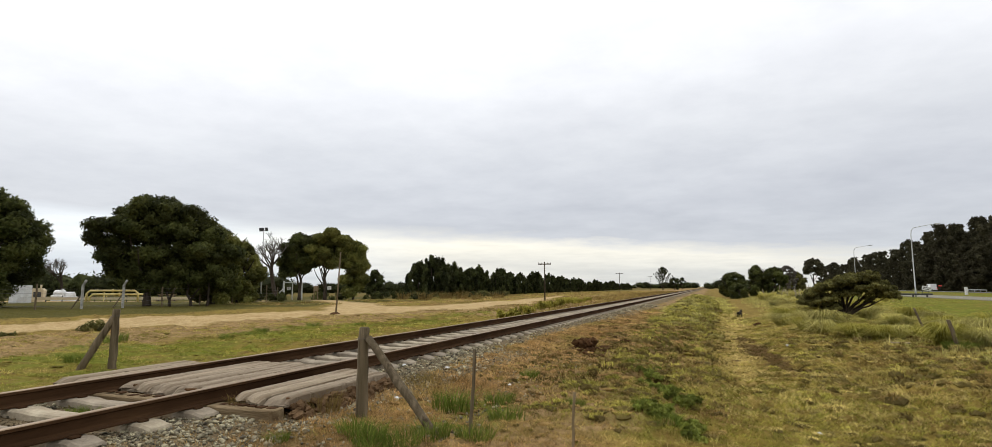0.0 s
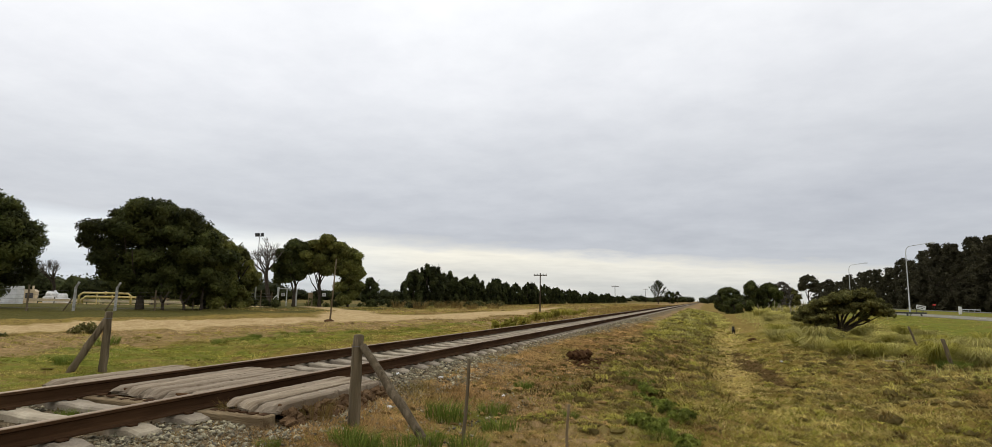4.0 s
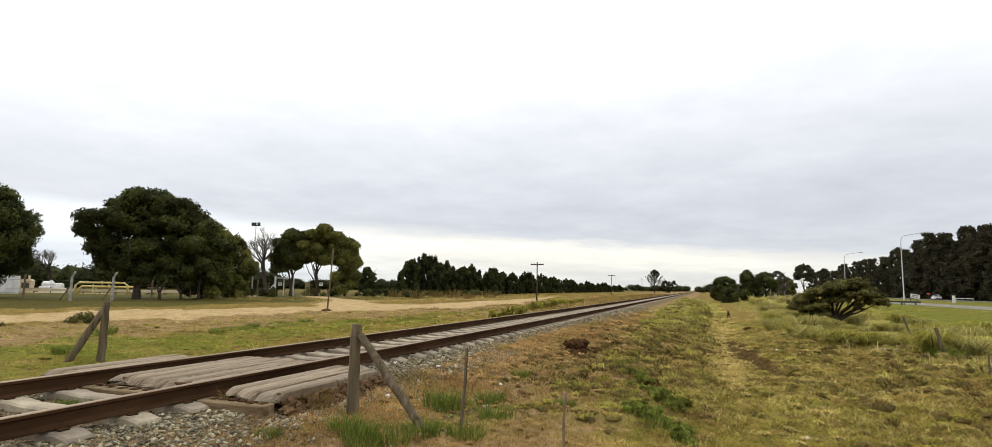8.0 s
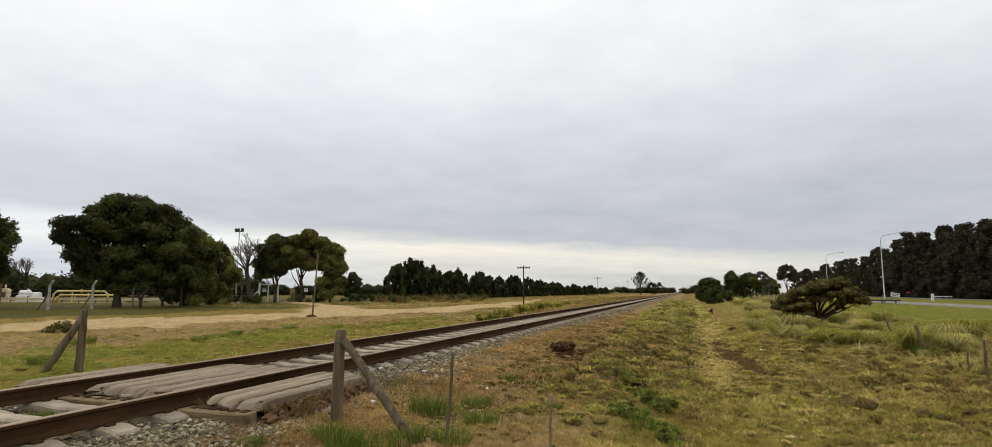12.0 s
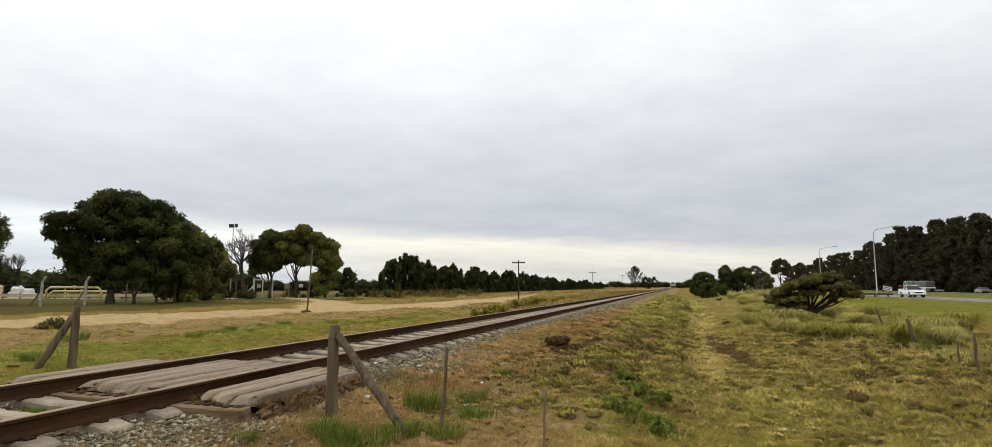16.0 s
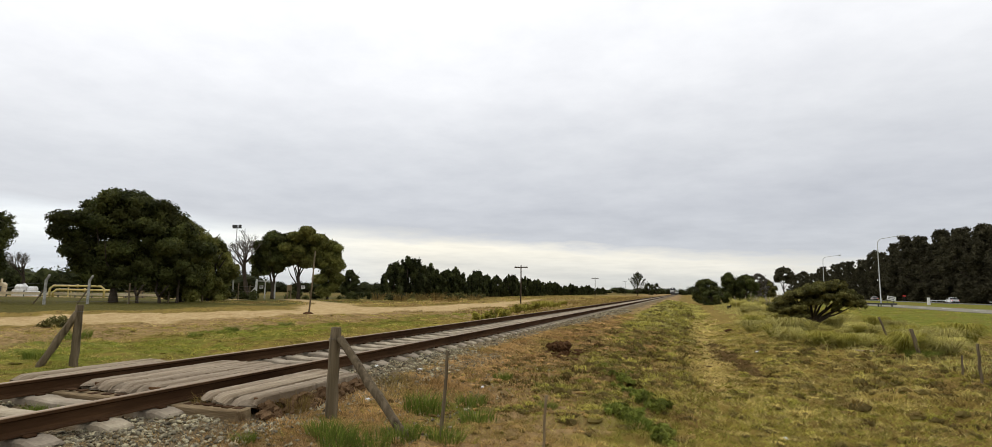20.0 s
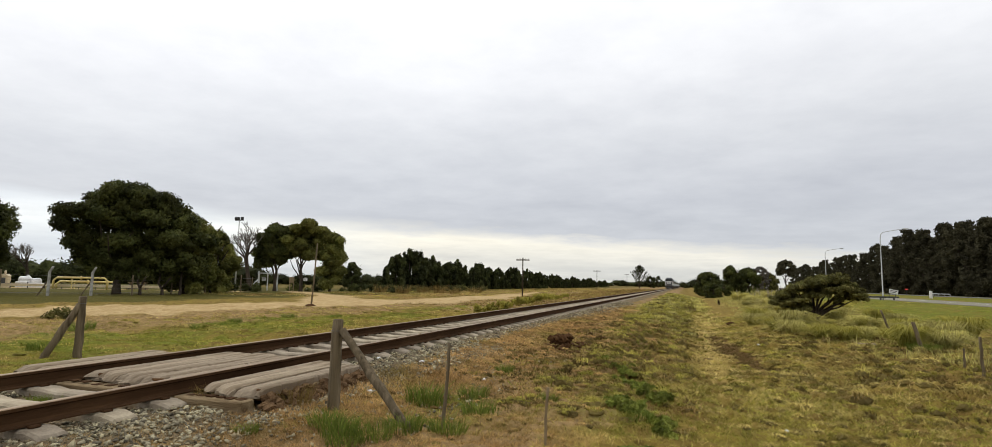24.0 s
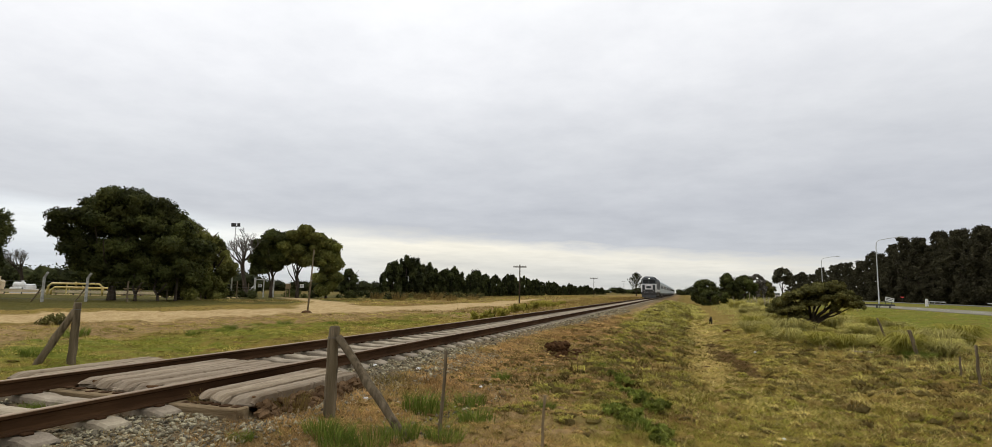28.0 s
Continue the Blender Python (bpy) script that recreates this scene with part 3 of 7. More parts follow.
def ground_material():
    m = bpy.data.materials.new("pasture_ground")
    m.use_nodes = True
    n, l = m.node_tree.nodes, m.node_tree.links
    p = n["Principled BSDF"]
    p.inputs["Roughness"].default_value, p.inputs["Specular IOR Level"].default_value = 1.0, 0.05
    co = n.new("ShaderNodeTexCoord")

    def tex(s, d=6.0):
        t = n.new("ShaderNodeTexNoise")
        t.inputs["Scale"].default_value, t.inputs["Detail"].default_value, t.inputs["Roughness"].default_value = s, d, 0.62
        l.new(co.outputs["Object"], t.inputs["Vector"])
        return t.outputs[0]

    def rmp(src, lo, hi, a, b):
        r = n.new("ShaderNodeValToRGB")
        r.color_ramp.elements[0].position, r.color_ramp.elements[1].position = lo, hi
        r.color_ramp.elements[0].color, r.color_ramp.elements[1].color = (*a, 1), (*b, 1)
        l.new(src, r.inputs[0])
        return r.outputs[0]

    def mix(kind, fac, a, b):
        x = n.new("ShaderNodeMixRGB")
        x.blend_type = kind
        for i, v in enumerate((fac, a, b)):
            if isinstance(v, float):
                x.inputs[i].default_value = v
            else:
                l.new(v, x.inputs[i])
        return x.outputs[0]

    def edge(name, grain, amount):
        a = n.new("ShaderNodeAttribute")
        a.attribute_name = name
        s = n.new("ShaderNodeMath")
        s.operation, s.inputs[2].default_value = "MULTIPLY_ADD", -amount * 0.5
        s.inputs[1].default_value = amount
        l.new(grain, s.inputs[0])
        t = n.new("ShaderNodeMath")
        t.operation = "ADD"
        l.new(a.outputs["Fac"], t.inputs[0])
        l.new(s.outputs[0], t.inputs[1])
        r = n.new("ShaderNodeMapRange")
        r.inputs[1].default_value, r.inputs[2].default_value = 0.25, 0.75
        l.new(t.outputs[0], r.inputs[0])
        return r.outputs[0]

    g1, g2, g3, g4, g5 = tex(0.35), tex(1.8), tex(7.0), tex(45.0), tex(3.2)
    col = mix("MIX", rmp(g2, 0.38, 0.62, (0, 0, 0), (1, 1, 1)), rmp(g1, 0.3, 0.7, (0.135, 0.105, 0.022), (0.235, 0.172, 0.048)), rmp(g3, 0.34, 0.66, (0.10, 0.064, 0.021), (0.27, 0.19, 0.068)))
    col = mix("MIX", rmp(g5, 0.50, 0.60, (0, 0, 0), (0.8, 0.8, 0.8)), col, rmp(g3, 0.35, 0.65, (0.070, 0.045, 0.015), (0.18, 0.128, 0.038)))
    col = mix("MIX", edge("dry", g3, 0.9), col, rmp(g3, 0.35, 0.65, (0.155, 0.102, 0.055), (0.31, 0.212, 0.118)))
    col = mix("MIX", edge("bright", g3, 0.9), col, rmp(g3, 0.35, 0.65, (0.084, 0.098, 0.014), (0.165, 0.168, 0.031)))
    # dark olive lawn, tree shade included in the colour
    col = mix("MIX", edge("lawn", g2, 0.6), col, rmp(g3, 0.3, 0.7, (0.046, 0.044, 0.012), (0.105, 0.090, 0.027)))
    col = mix("MIX", edge("path", g3, 1.0), col, rmp(g3, 0.3, 0.7, (0.25, 0.182, 0.066), (0.42, 0.318, 0.13)))
    col = mix("MIX", edge("dirt", g2, 0.45), col, mix("MIX", rmp(g2, 0.4, 0.6, (0, 0, 0), (1, 1, 1)), rmp(g3, 0.3, 0.7, (0.285, 0.195, 0.105), (0.39, 0.285, 0.165)), rmp(g3, 0.3, 0.7, (0.355, 0.26, 0.15), (0.47, 0.355, 0.22))))
    # dug earth and mud, plus the shade painted into the hollows
    col = mix("MIX", edge("bare", g3, 0.6), col, rmp(g3, 0.3, 0.7, (0.055, 0.032, 0.014), (0.13, 0.080, 0.035)))
    col = mix("MIX", edge("gravel", g3, 0.5), col, rmp(g4, 0.3, 0.7, (0.075, 0.055, 0.038), (0.20, 0.155, 0.11)))
    col = mix("MULTIPLY", 0.6, col, rmp(g4, 0.25, 0.75, (0.55, 0.55, 0.55), (1.35, 1.35, 1.35)))
    warm = n.new("ShaderNodeRGB")
    warm.outputs[0].default_value = (1.14, 1.12, 0.92, 1)
    col = mix("MULTIPLY", 1.0, col, warm.outputs[0])
    l.new(col, p.inputs["Base Color"])
    b = n.new("ShaderNodeBump")
    b.inputs["Strength"].default_value, b.inputs["Distance"].default_value = 0.7, 0.05
    l.new(mix("ADD", 0.5, g3, g4), b.inputs["Height"])
    l.new(b.outputs[0], p.inputs["Normal"])
    return m


def spaced(fine_lo, fine_hi, step, lo, hi, grow):
    mid = list(np.arange(fine_lo, fine_hi, step))
    a, s = fine_hi, step
    while a < hi:
        mid.append(a)
        s *= grow
        a += s
    a, s = fine_lo, step
    while a > lo:
        s *= grow
        a -= s
        mid.insert(0, max(a, lo))
    return np.array(mid + [hi])


def ground():
    gx = spaced(1.6, 14, 0.085, -3000, 3000, 1.042)
    gy = spaced(3, 24, 0.09, -800, 4500, 1.038)
    X, Y = np.meshgrid(gx, gy)
    Z = land(X, Y)
    nx, ny = len(gx), len(gy)
    i = np.arange(nx * ny).reshape(ny, nx)
    faces = np.stack([i[:-1, :-1], i[:-1, 1:], i[1:, 1:], i[1:, :-1]], -1).reshape(-1, 4)
    me = arrays_mesh("ground", np.stack([X, Y, Z], -1).reshape(-1, 3), faces, ground_material())
    me.polygons.foreach_set("use_smooth", [True] * len(me.polygons))
    for name, values in zip(("dirt", "gravel", "bright", "dry", "bare", "path", "lawn"), masks(X.ravel(), Y.ravel())):
        me.attributes.new(name, "FLOAT", "POINT").data.foreach_set("value", values.astype(np.float32))
    tagged(new("ground", me), "flat pasture with mown yellowing grass and a dirt lane", "ground", kind="structure")


ground()
# ---- railway track ----
RAILS = (0.0, -1.746)


def rail_geo(x, lo, hi, head):
    """Foot, web and head of a rail; head=True gives the worn running top only."""
    if head:
        return Geo().prism([(x - 0.031, -0.002), (x - 0.036, -0.008), (x + 0.036, -0.008), (x + 0.031, -0.002), (x + 0.02, 0.0), (x - 0.02, 0.0)], lo, hi, 1)
    o = [(-0.036, -0.008), (-0.036, -0.034), (-0.012, -0.048), (-0.009, -0.125), (-0.02, -0.142), (-0.072, -0.152), (-0.072, -0.164), (0.072, -0.164), (0.072, -0.152), (0.02, -0.142), (0.009, -0.125), (0.012, -0.048), (0.036, -0.034), (0.036, -0.008)]
    return Geo().prism([(x + a, b) for a, b in o], lo, hi, 1)


def sleeper_geo():
    """Concrete sleeper: high shoulders under the rails, waisted and lower in the middle."""
    st = [(-1.17, 0.118, 0.018), (-1.155, 0.126, 0.040), (-1.03, 0.13, 0.07), (-0.64, 0.128, 0.07), (-0.48, 0.116, 0.052), (0.48, 0.116, 0.052), (0.64, 0.128, 0.07), (1.03, 0.13, 0.07), (1.155, 0.126, 0.040), (1.17, 0.118, 0.018)]
    g, verts, faces = Geo(), [], []
    for x, w, h in st:
        verts += [(x, -w - 0.02, -0.16), (x, -w, h - 0.02), (x, -w + 0.025, h), (x, w - 0.025, h), (x, w, h - 0.02), (x, w + 0.02, -0.16)]
    for i in range(len(st) - 1):
        for k in range(5):
            a = i * 6 + k
            faces.append((a, a + 6, a + 7, a + 1))
    faces += [tuple(range(6)), tuple(range(54, 60))[::-1]]
    return g.add(verts, [f[::-1] for f in faces])


def scatter_stones(name, parent, n, xr, yr, size, seed, lift=0.0, keep=None, material="stone"):
    r = np.random.default_rng(seed)
    x, y = r.uniform(*xr, n), yr[0] + (yr[1] - yr[0]) * r.uniform(0, 1, n) ** 1.25
    if keep is not None:
        k = keep(x, y)
        x, y = x[k], y[k]
        n = len(x)
    z = land(x, y) + lift
    s = (size[0] * 0.6 + (size[1] * 1.05 - size[0] * 0.6) * r.uniform(0, 1, n) ** 1.7) * (1 + np.clip(y - 8, 0, 40) * 0.02)
    octa = np.array([(1, 0, 0), (0, 1, 0), (-1, 0, 0), (0, -1, 0), (0.25, 0.2, 0.75), (0, 0, -0.6), (-0.35, -0.2, 0.7)], float)
    tri = np.array([(0, 1, 4), (1, 2, 4), (2, 6, 4), (2, 3, 6), (3, 0, 4), (3, 4, 6), (1, 0, 5), (2, 1, 5), (3, 2, 5), (0, 3, 5)])
    v = octa[None] * (1 + r.uniform(-0.35, 0.35, (n, 7, 3)))
    v *= np.stack([r.uniform(0.9, 1.5, n), r.uniform(0.6, 1.0, n), r.uniform(0.45, 0.85, n)], -1)[:, None]
    e = r.normal(0, 0.55, n)
    ce, se = np.cos(e)[:, None], np.sin(e)[:, None]
    v = np.stack([v[..., 0] * ce - v[..., 2] * se, v[..., 1], v[..., 0] * se + v[..., 2] * ce], -1)
    a = r.uniform(0, 6.28, n)
    c, q = np.cos(a)[:, None], np.sin(a)[:, None]
    vx, vy = v[..., 0] * c - v[..., 1] * q, v[..., 0] * q + v[..., 1] * c
    v = np.stack([vx, vy, v[..., 2]], -1) * s[:, None, None] * 0.5
    v += np.stack([x, y, z + s * 0.12], -1)[:, None]
    f = tri[None] + (np.arange(n) * 7)[:, None, None]
    ob = new(name, arrays_mesh(name, v.reshape(-1, 3), f.reshape(-1, 3), M[material]))
    ob.parent = parent
    return ob


def track():
    t = thing("railway_track", (0, 0, 0), "single broad-gauge track, rusty rails on concrete sleepers", "railway track", kind="structure")
    for x in RAILS:
        r = part("rail", rail_geo(x, -60, 1400, False), M["rail"], t, "rusty brown steel rail")
        part("rail_head", rail_geo(x, -60, 1400, True), M["railtop"], r, "worn running surface")
    one = sleeper_geo().mesh("sleeper", M["concrete"])
    r = random.Random(3)
    far = Geo()
    src = sleeper_geo()
    for i in range(-8, 660):
        y = 0.30 + i * 0.62
        if 4.75 < y < 7.1:
            continue
        m = pose(-0.873 + r.uniform(-0.02, 0.02), y + r.uniform(-0.03, 0.03), -0.245 + r.uniform(-0.010, 0.004), 0, 0, r.uniform(-0.8, 0.8))
        if i < 195:
            s = part("sleeper", one, None, t)
            s.matrix_basis = m
        else:
            far.add([m @ Vector(v) for v in src.v], src.f)
    tagged(part("sleeper", far, M["concrete"], t), "distant concrete sleepers", kind="stuff")
    clip = Geo().box((-0.03, -0.045, 0), (0.03, 0.045, 0.022), 0.008).mesh("rail_clip", M["rail"])
    for i in range(0, 26):
        y = 0.30 + i * 0.62
        if 4.75 < y < 7.1:
            continue
        for x in RAILS:
            for d in (-0.105, 0.105):
                part("rail_clip", clip, None, t).matrix_basis = pose(x + d, y, -0.175)
    b = tagged(new("ballast"), "grey crushed stone ballast with earth", "ballast", kind="stuff")
    scatter_stones("stones", b, 30000, (-3.1, 1.38), (1.2, 12), (0.024, 0.066), 1, keep=lambda x, y: ~((x > -1.64) & (x < -0.1)) & ~((x > -2.9) & (x < 0.95) & (y > 4.85) & (y < 7.2)))
    scatter_stones("stones", b, 12000, (-3.1, 1.4), (10, 46), (0.03, 0.075), 2, keep=lambda x, y: (x < 1.4 - 0.75 * shoulder_grown(x, y)) & ~((x > -1.64) & (x < -0.1)))
    scatter_stones("stones", b, 9000, (-1.64, -0.1), (7.2, 62), (0.03, 0.06), 5, 0.002, material="stone_brown")
    scatter_stones("stones", b, 4200, (-1.64, -0.1), (-4, 4.9), (0.024, 0.06), 7, material="stone_brown")
    scatter_stones("stones", b, 5000, (-3.1, 1.38), (-7, 1.3), (0.025, 0.062), 6)
    scatter_stones("stones", b, 2200, (1.1, 2.7), (3.5, 13), (0.02, 0.06), 4)


track()


def chipped(rnd):
    """A sharp-edged crushed stone: a box knocked out of square with its corners broken off."""
    g = Geo().box((-1, -0.75, -0.5), (1, 0.75, 0.5), rnd.uniform(0.2, 0.42))
    a, b, c = rnd.uniform(-0.45, 0.45), rnd.uniform(-0.5, 0.5), rnd.uniform(-0.4, 0.4)
    g.v = [(x * (1 + 0.3 * y * a) + z * a, y + x * b * 0.5, z * (1 + c * x) + y * c * 0.5) for x, y, z in g.v]
    return g


def single_stones():
    """The ballast stones nearest the standpoint, one by one."""
    rnd = random.Random(44)
    b = tagged(new("near_ballast"), "loose crushed stones of the ballast edge, grey and brown", "ballast", kind="stuff")
    kinds = [chipped(rnd).mesh("stone", M["stone_one"]) for _ in range(9)]
    for k in range(300):
        x, y = rnd.uniform(0.12, 1.35), rnd.uniform(1.9, 4.85)
        s = rnd.uniform(0.012, 0.029)
        p = part("stone", kinds[k % 9], None, b)
        p.matrix_basis = Matrix.LocRotScale((x, y, land1(x, y) + s * 0.35), Euler((rnd.uniform(-0.4, 0.4), rnd.uniform(-0.4, 0.4), rnd.uniform(0, 6.28))), (s, s, s))


single_stones()


# ---- level crossing of old slabs laid along the track ----
def rough_slab(w, length, h, rnd, ramp):
    """A worn concrete strip: nearly level top with chipped long edges and crumbled, rounded ends."""
    n, m, verts, faces = 64, 6, [], []
    ends = [(rnd.uniform(-0.09, 0.07), rnd.uniform(-0.08, 0.08)) for _ in range(m + 1)]
    chip = [[max(0.0, rnd.gauss(-0.5, 1.0)) * 0.016 for _ in range(n + 1)] for _ in (0, 1)]
    ridge = [rnd.uniform(-0.009, 0.005) for _ in range(m + 1)]
    tilt = rnd.uniform(-0.004, 0.004)
    for i in range(n + 1):
        s = i / n
        d = min(s, 1 - s) * length
        drop = ramp * max(0.0, 1 - d / 0.13) ** 1.8
        row = []
        for k in range(m + 1):
            u = k / m
            cut = chip[0][i] if k == 0 else chip[1][i] if k == m else 0.0
            x = (u - 0.5) * w + (cut if k == 0 else -cut if k == m else 0.0)
            y = length * (s - 0.5) + (ends[k][0] if i == 0 else ends[k][1] if i == n else rnd.uniform(-0.008, 0.008)) + ends[k][0] * max(0.0, 1 - s * 8) * (i > 0)
            z = h - drop + tilt * (u - 0.5) + ridge[k] + rnd.uniform(-0.002, 0.0015) - (0.006 + cut * 0.6 if k in (0, m) else 0)
            row.append((x, y, z))
        verts += [(row[0][0], row[0][1], h - 0.10)] + row + [(row[-1][0], row[-1][1], h - 0.10)]
    q = m + 3
    for i in range(n):
        for k in range(q - 1):
            a = i * q + k
            faces.append((a, a + 1, a + q + 1, a + q))
    faces += [tuple(range(q))[::-1], tuple(range(n * q, n * q + q))]
    return Geo().add(verts, faces)


def crossing():
    rnd = random.Random(8)
    for label, x0, x1, y0, y1, n, top in (("outer", 0.16, 0.92, 4.98, 7.15, 3, 0.150), ("middle", -1.62, -0.16, 5.02, 7.40, 5, 0.150), ("far", -2.75, -1.93, 5.02, 7.05, 3, 0.145)):
        c = thing("crossing_panel", ((x0 + x1) / 2, (y0 + y1) / 2, -0.215), "weathered grey-brown concrete crossing panel beside the rail", "level crossing", "panels of the level crossing")
        cuts = [rnd.uniform(0.85, 1.15) for _ in range(n)]
        x = x0
        for i in range(n):
            w = (x1 - x0) * cuts[i] / sum(cuts)
            p = part("slab_strip", rough_slab(w - 0.004, (y1 - y0) * rnd.uniform(0.95, 1.03), top - 0.006 * (i if x0 > 0 else 0) + rnd.uniform(-0.011, 0.006), rnd, rnd.uniform(0.05, 0.08)), M["plank"], c)
            p.matrix_basis = pose(x + w / 2 - (x0 + x1) / 2, rnd.uniform(-0.05, 0.05), 0, 0, rnd.uniform(-1.0, 1.0), rnd.uniform(-0.25, 0.25))
            x += w
        part("mortar_bed", Geo().box((-(x1 - x0) / 2 + 0.03, y0 + 0.12, 0.0), ((x1 - x0) / 2 - 0.03, y1 - 0.12, top - 0.03), 0.01), M["soil"], c, "dark earth in the joints").location = (0, -(y0 + y1) / 2, 0)
        for y in (y0 - 0.13, (y0 + y1) / 2, y1 - 0.15):
            g = Geo().box((-(x1 - x0) / 2 - 0.06, y - 0.11, -0.12), ((x1 - x0) / 2 + 0.02, y + 0.11, 0.055), 0.012)
            part("bearer", g, M["bearer"], c, "dark timber bearer").location = (0, -(y0 + y1) / 2, 0)
        for i in range(n + 3):
            x = -(x1 - x0) / 2 + (i + 0.5) * (x1 - x0) / (n + 3)
            part("fixing_plate", Geo().box((x - 0.05, -0.045, 0), (x + 0.04, 0.05, 0.014), 0.004), M["rail"], c, "rusty fixing plate").matrix_basis = pose(0, y0 - (y0 + y1) / 2 - 0.11 + rnd.uniform(-0.02, 0.02), 0.054, 0, rnd.uniform(-2, 2), 0)
        if x0 > 0:
            g = Geo()
            for k in range(260):
                y = rnd.uniform(y0 + 0.05, y1 + 0.05)
                s, fall = rnd.uniform(0.02, 0.06), rnd.random()
                g.blob((0.37 + 0.22 * fall + rnd.uniform(-0.03, 0.03), y - (y0 + y1) / 2, 0.05 - 0.22 * fall), (s, s * 1.5, s * 0.9), rnd, 0.45)
            tagged(part("earth_fill", g, M["rim_earth"], c), "brown earth packed under the panel", kind="stuff")


crossing()


# ---- posts and fences ----
def round_post(x, y, h, r, lean=(0.0, 0.0), name="fence_post", label="weathered round wooden fence post", rnd=None, sink=0.25, group="", material="post"):
    rnd = rnd or random.Random(int(x * 97 + y * 31))
    z = land1(x, y)
    t = thing(name, (x, y, z), label, "fence post", group)
    pts, rr = [], []
    for i in range(9):
        s = i / 8
        pts.append((lean[0] * s * h + rnd.uniform(-0.008, 0.008), lean[1] * s * h + rnd.uniform(-0.008, 0.008), -sink + (h + sink) * s))
        rr.append(r * (1.08 - 0.16 * s) * rnd.uniform(0.95, 1.05))
    pts.append((pts[-1][0], pts[-1][1], h + r * 0.12))
    rr.append(rr[-1] * 0.72)
    part("shaft", Geo().tube(pts, rr, 12), M[material], t, smooth=True)
    return t


def braced_post(x, y, h, r, foot, brace_r, at):
    t = round_post(x, y, h, r, label="weathered grey fence corner post with a diagonal brace", name="braced_post")
    fz = land1(x + foot[0], y + foot[1]) - land1(x, y)
    rnd = random.Random(5)
    a, b = Vector((foot[0] * 0.06, foot[1] * 0.06, at)), Vector((foot[0], foot[1], fz - 0.1))
    pts = [a.lerp(b, s / 7) + Vector((rnd.uniform(-0.008, 0.008), rnd.uniform(-0.008, 0.008), 0)) for s in range(8)]
    part("brace", Geo().tube(pts, [brace_r * rnd.uniform(0.92, 1.08) for _ in pts], 11), M["post"], t, "slanting round brace", smooth=True)
    for z in (h - 0.12,):
        ring = [(math.cos(k * math.pi / 6) * (r + 0.004), math.sin(k * math.pi / 6) * (r + 0.004), z) for k in range(13)]
        part("wire_tie", Geo().tube(ring, [0.003] * 13, 5, False), M["wire"], t, "rusty wire wound round the post")
    return t


braced_post(1.42, 5.66, 0.985, 0.064, (1.2, -0.36), 0.046, 0.87)
braced_post(-5.38, 7.72, 1.09, 0.068, (-0.36, -0.40), 0.062, 0.95)
round_post(2.70, 5.72, 0.90, 0.018, (0.06, 0.02), "stake", "thin grey wooden fence stake in the grass", group="stakes of the old fence")
round_post(3.84, 5.55, 0.55, 0.014, (0.05, 0.0), "stake", "short grey wooden fence stake in the grass", group="stakes of the old fence", material="timber")
round_post(10.8, 14.2, 0.8, 0.028, (-0.03, 0.0), "stake", "dark wooden fence stake at the weedy edge", group="stakes of the old fence")
round_post(11.5, 16.9, 0.45, 0.024, (0.02, 0.0), "stake", "dark wooden fence stake at the weedy edge", group="stakes of the old fence")
round_post(11.8, 20.2, 0.85, 0.055, (-0.3, 0.0), "stake", "leaning grey post in the tussocks", group="stakes of the old fence")
round_post(12.3, 24.4, 1.0, 0.038, (-0.38, 0.1), "stake", "leaning dark branch-like stake in the tussocks", group="stakes of the old fence")


# ---- poles ----
def telegraph_pole(x, y, h, arm):
    z = land1(x, y)
    t = thing("telegraph_pole", (x, y, z), "old dark telegraph pole with one crossarm", "utility pole", "telegraph poles along the track")
    part("pole", Geo().tube([(0, 0, -0.5), (0.01, 0, h * 0.5), (0, 0, h)], [0.085, 0.07, 0.06], 10), M["bark"], t, smooth=True)
    part("crossarm", Geo().box((-arm, -0.06, h - 0.32), (arm, 0.06, h - 0.2), 0.01), M["bark"], t)
    for k in (-0.9, -0.45, 0.45, 0.9):
        part("insulator", Geo().tube([(k * arm, 0, h - 0.2), (k * arm, 0, h - 0.13), (k * arm, 0, h - 0.06)], [0.03, 0.045, 0.03], 8), M["white"], t, smooth=True)


telegraph_pole(-12.0, 61.6, 4.35, 0.75)
telegraph_pole(-15.6, 143, 5.0, 0.9)
telegraph_pole(-19.5, 262, 6.4, 1.0)

z0 = land1(-13.4, 25.6)
lp = thing("wooden_pole", (-13.4, 25.6, z0), "thin leaning wooden pole beside the dirt lane", "utility pole")
part("shaft", Geo().tube([(0, 0, -0.4), (0.10, 0.02, 1.2), (0.2, 0.03, 3.3)], [0.048, 0.042, 0.035], 10), M["post"], lp, smooth=True)
part("stone_footing", Geo().blob((0.0, 0, 0.02), (0.3, 0.3, 0.12), random.Random(2)), M["soil"], lp, "heap of dark earth at the foot")


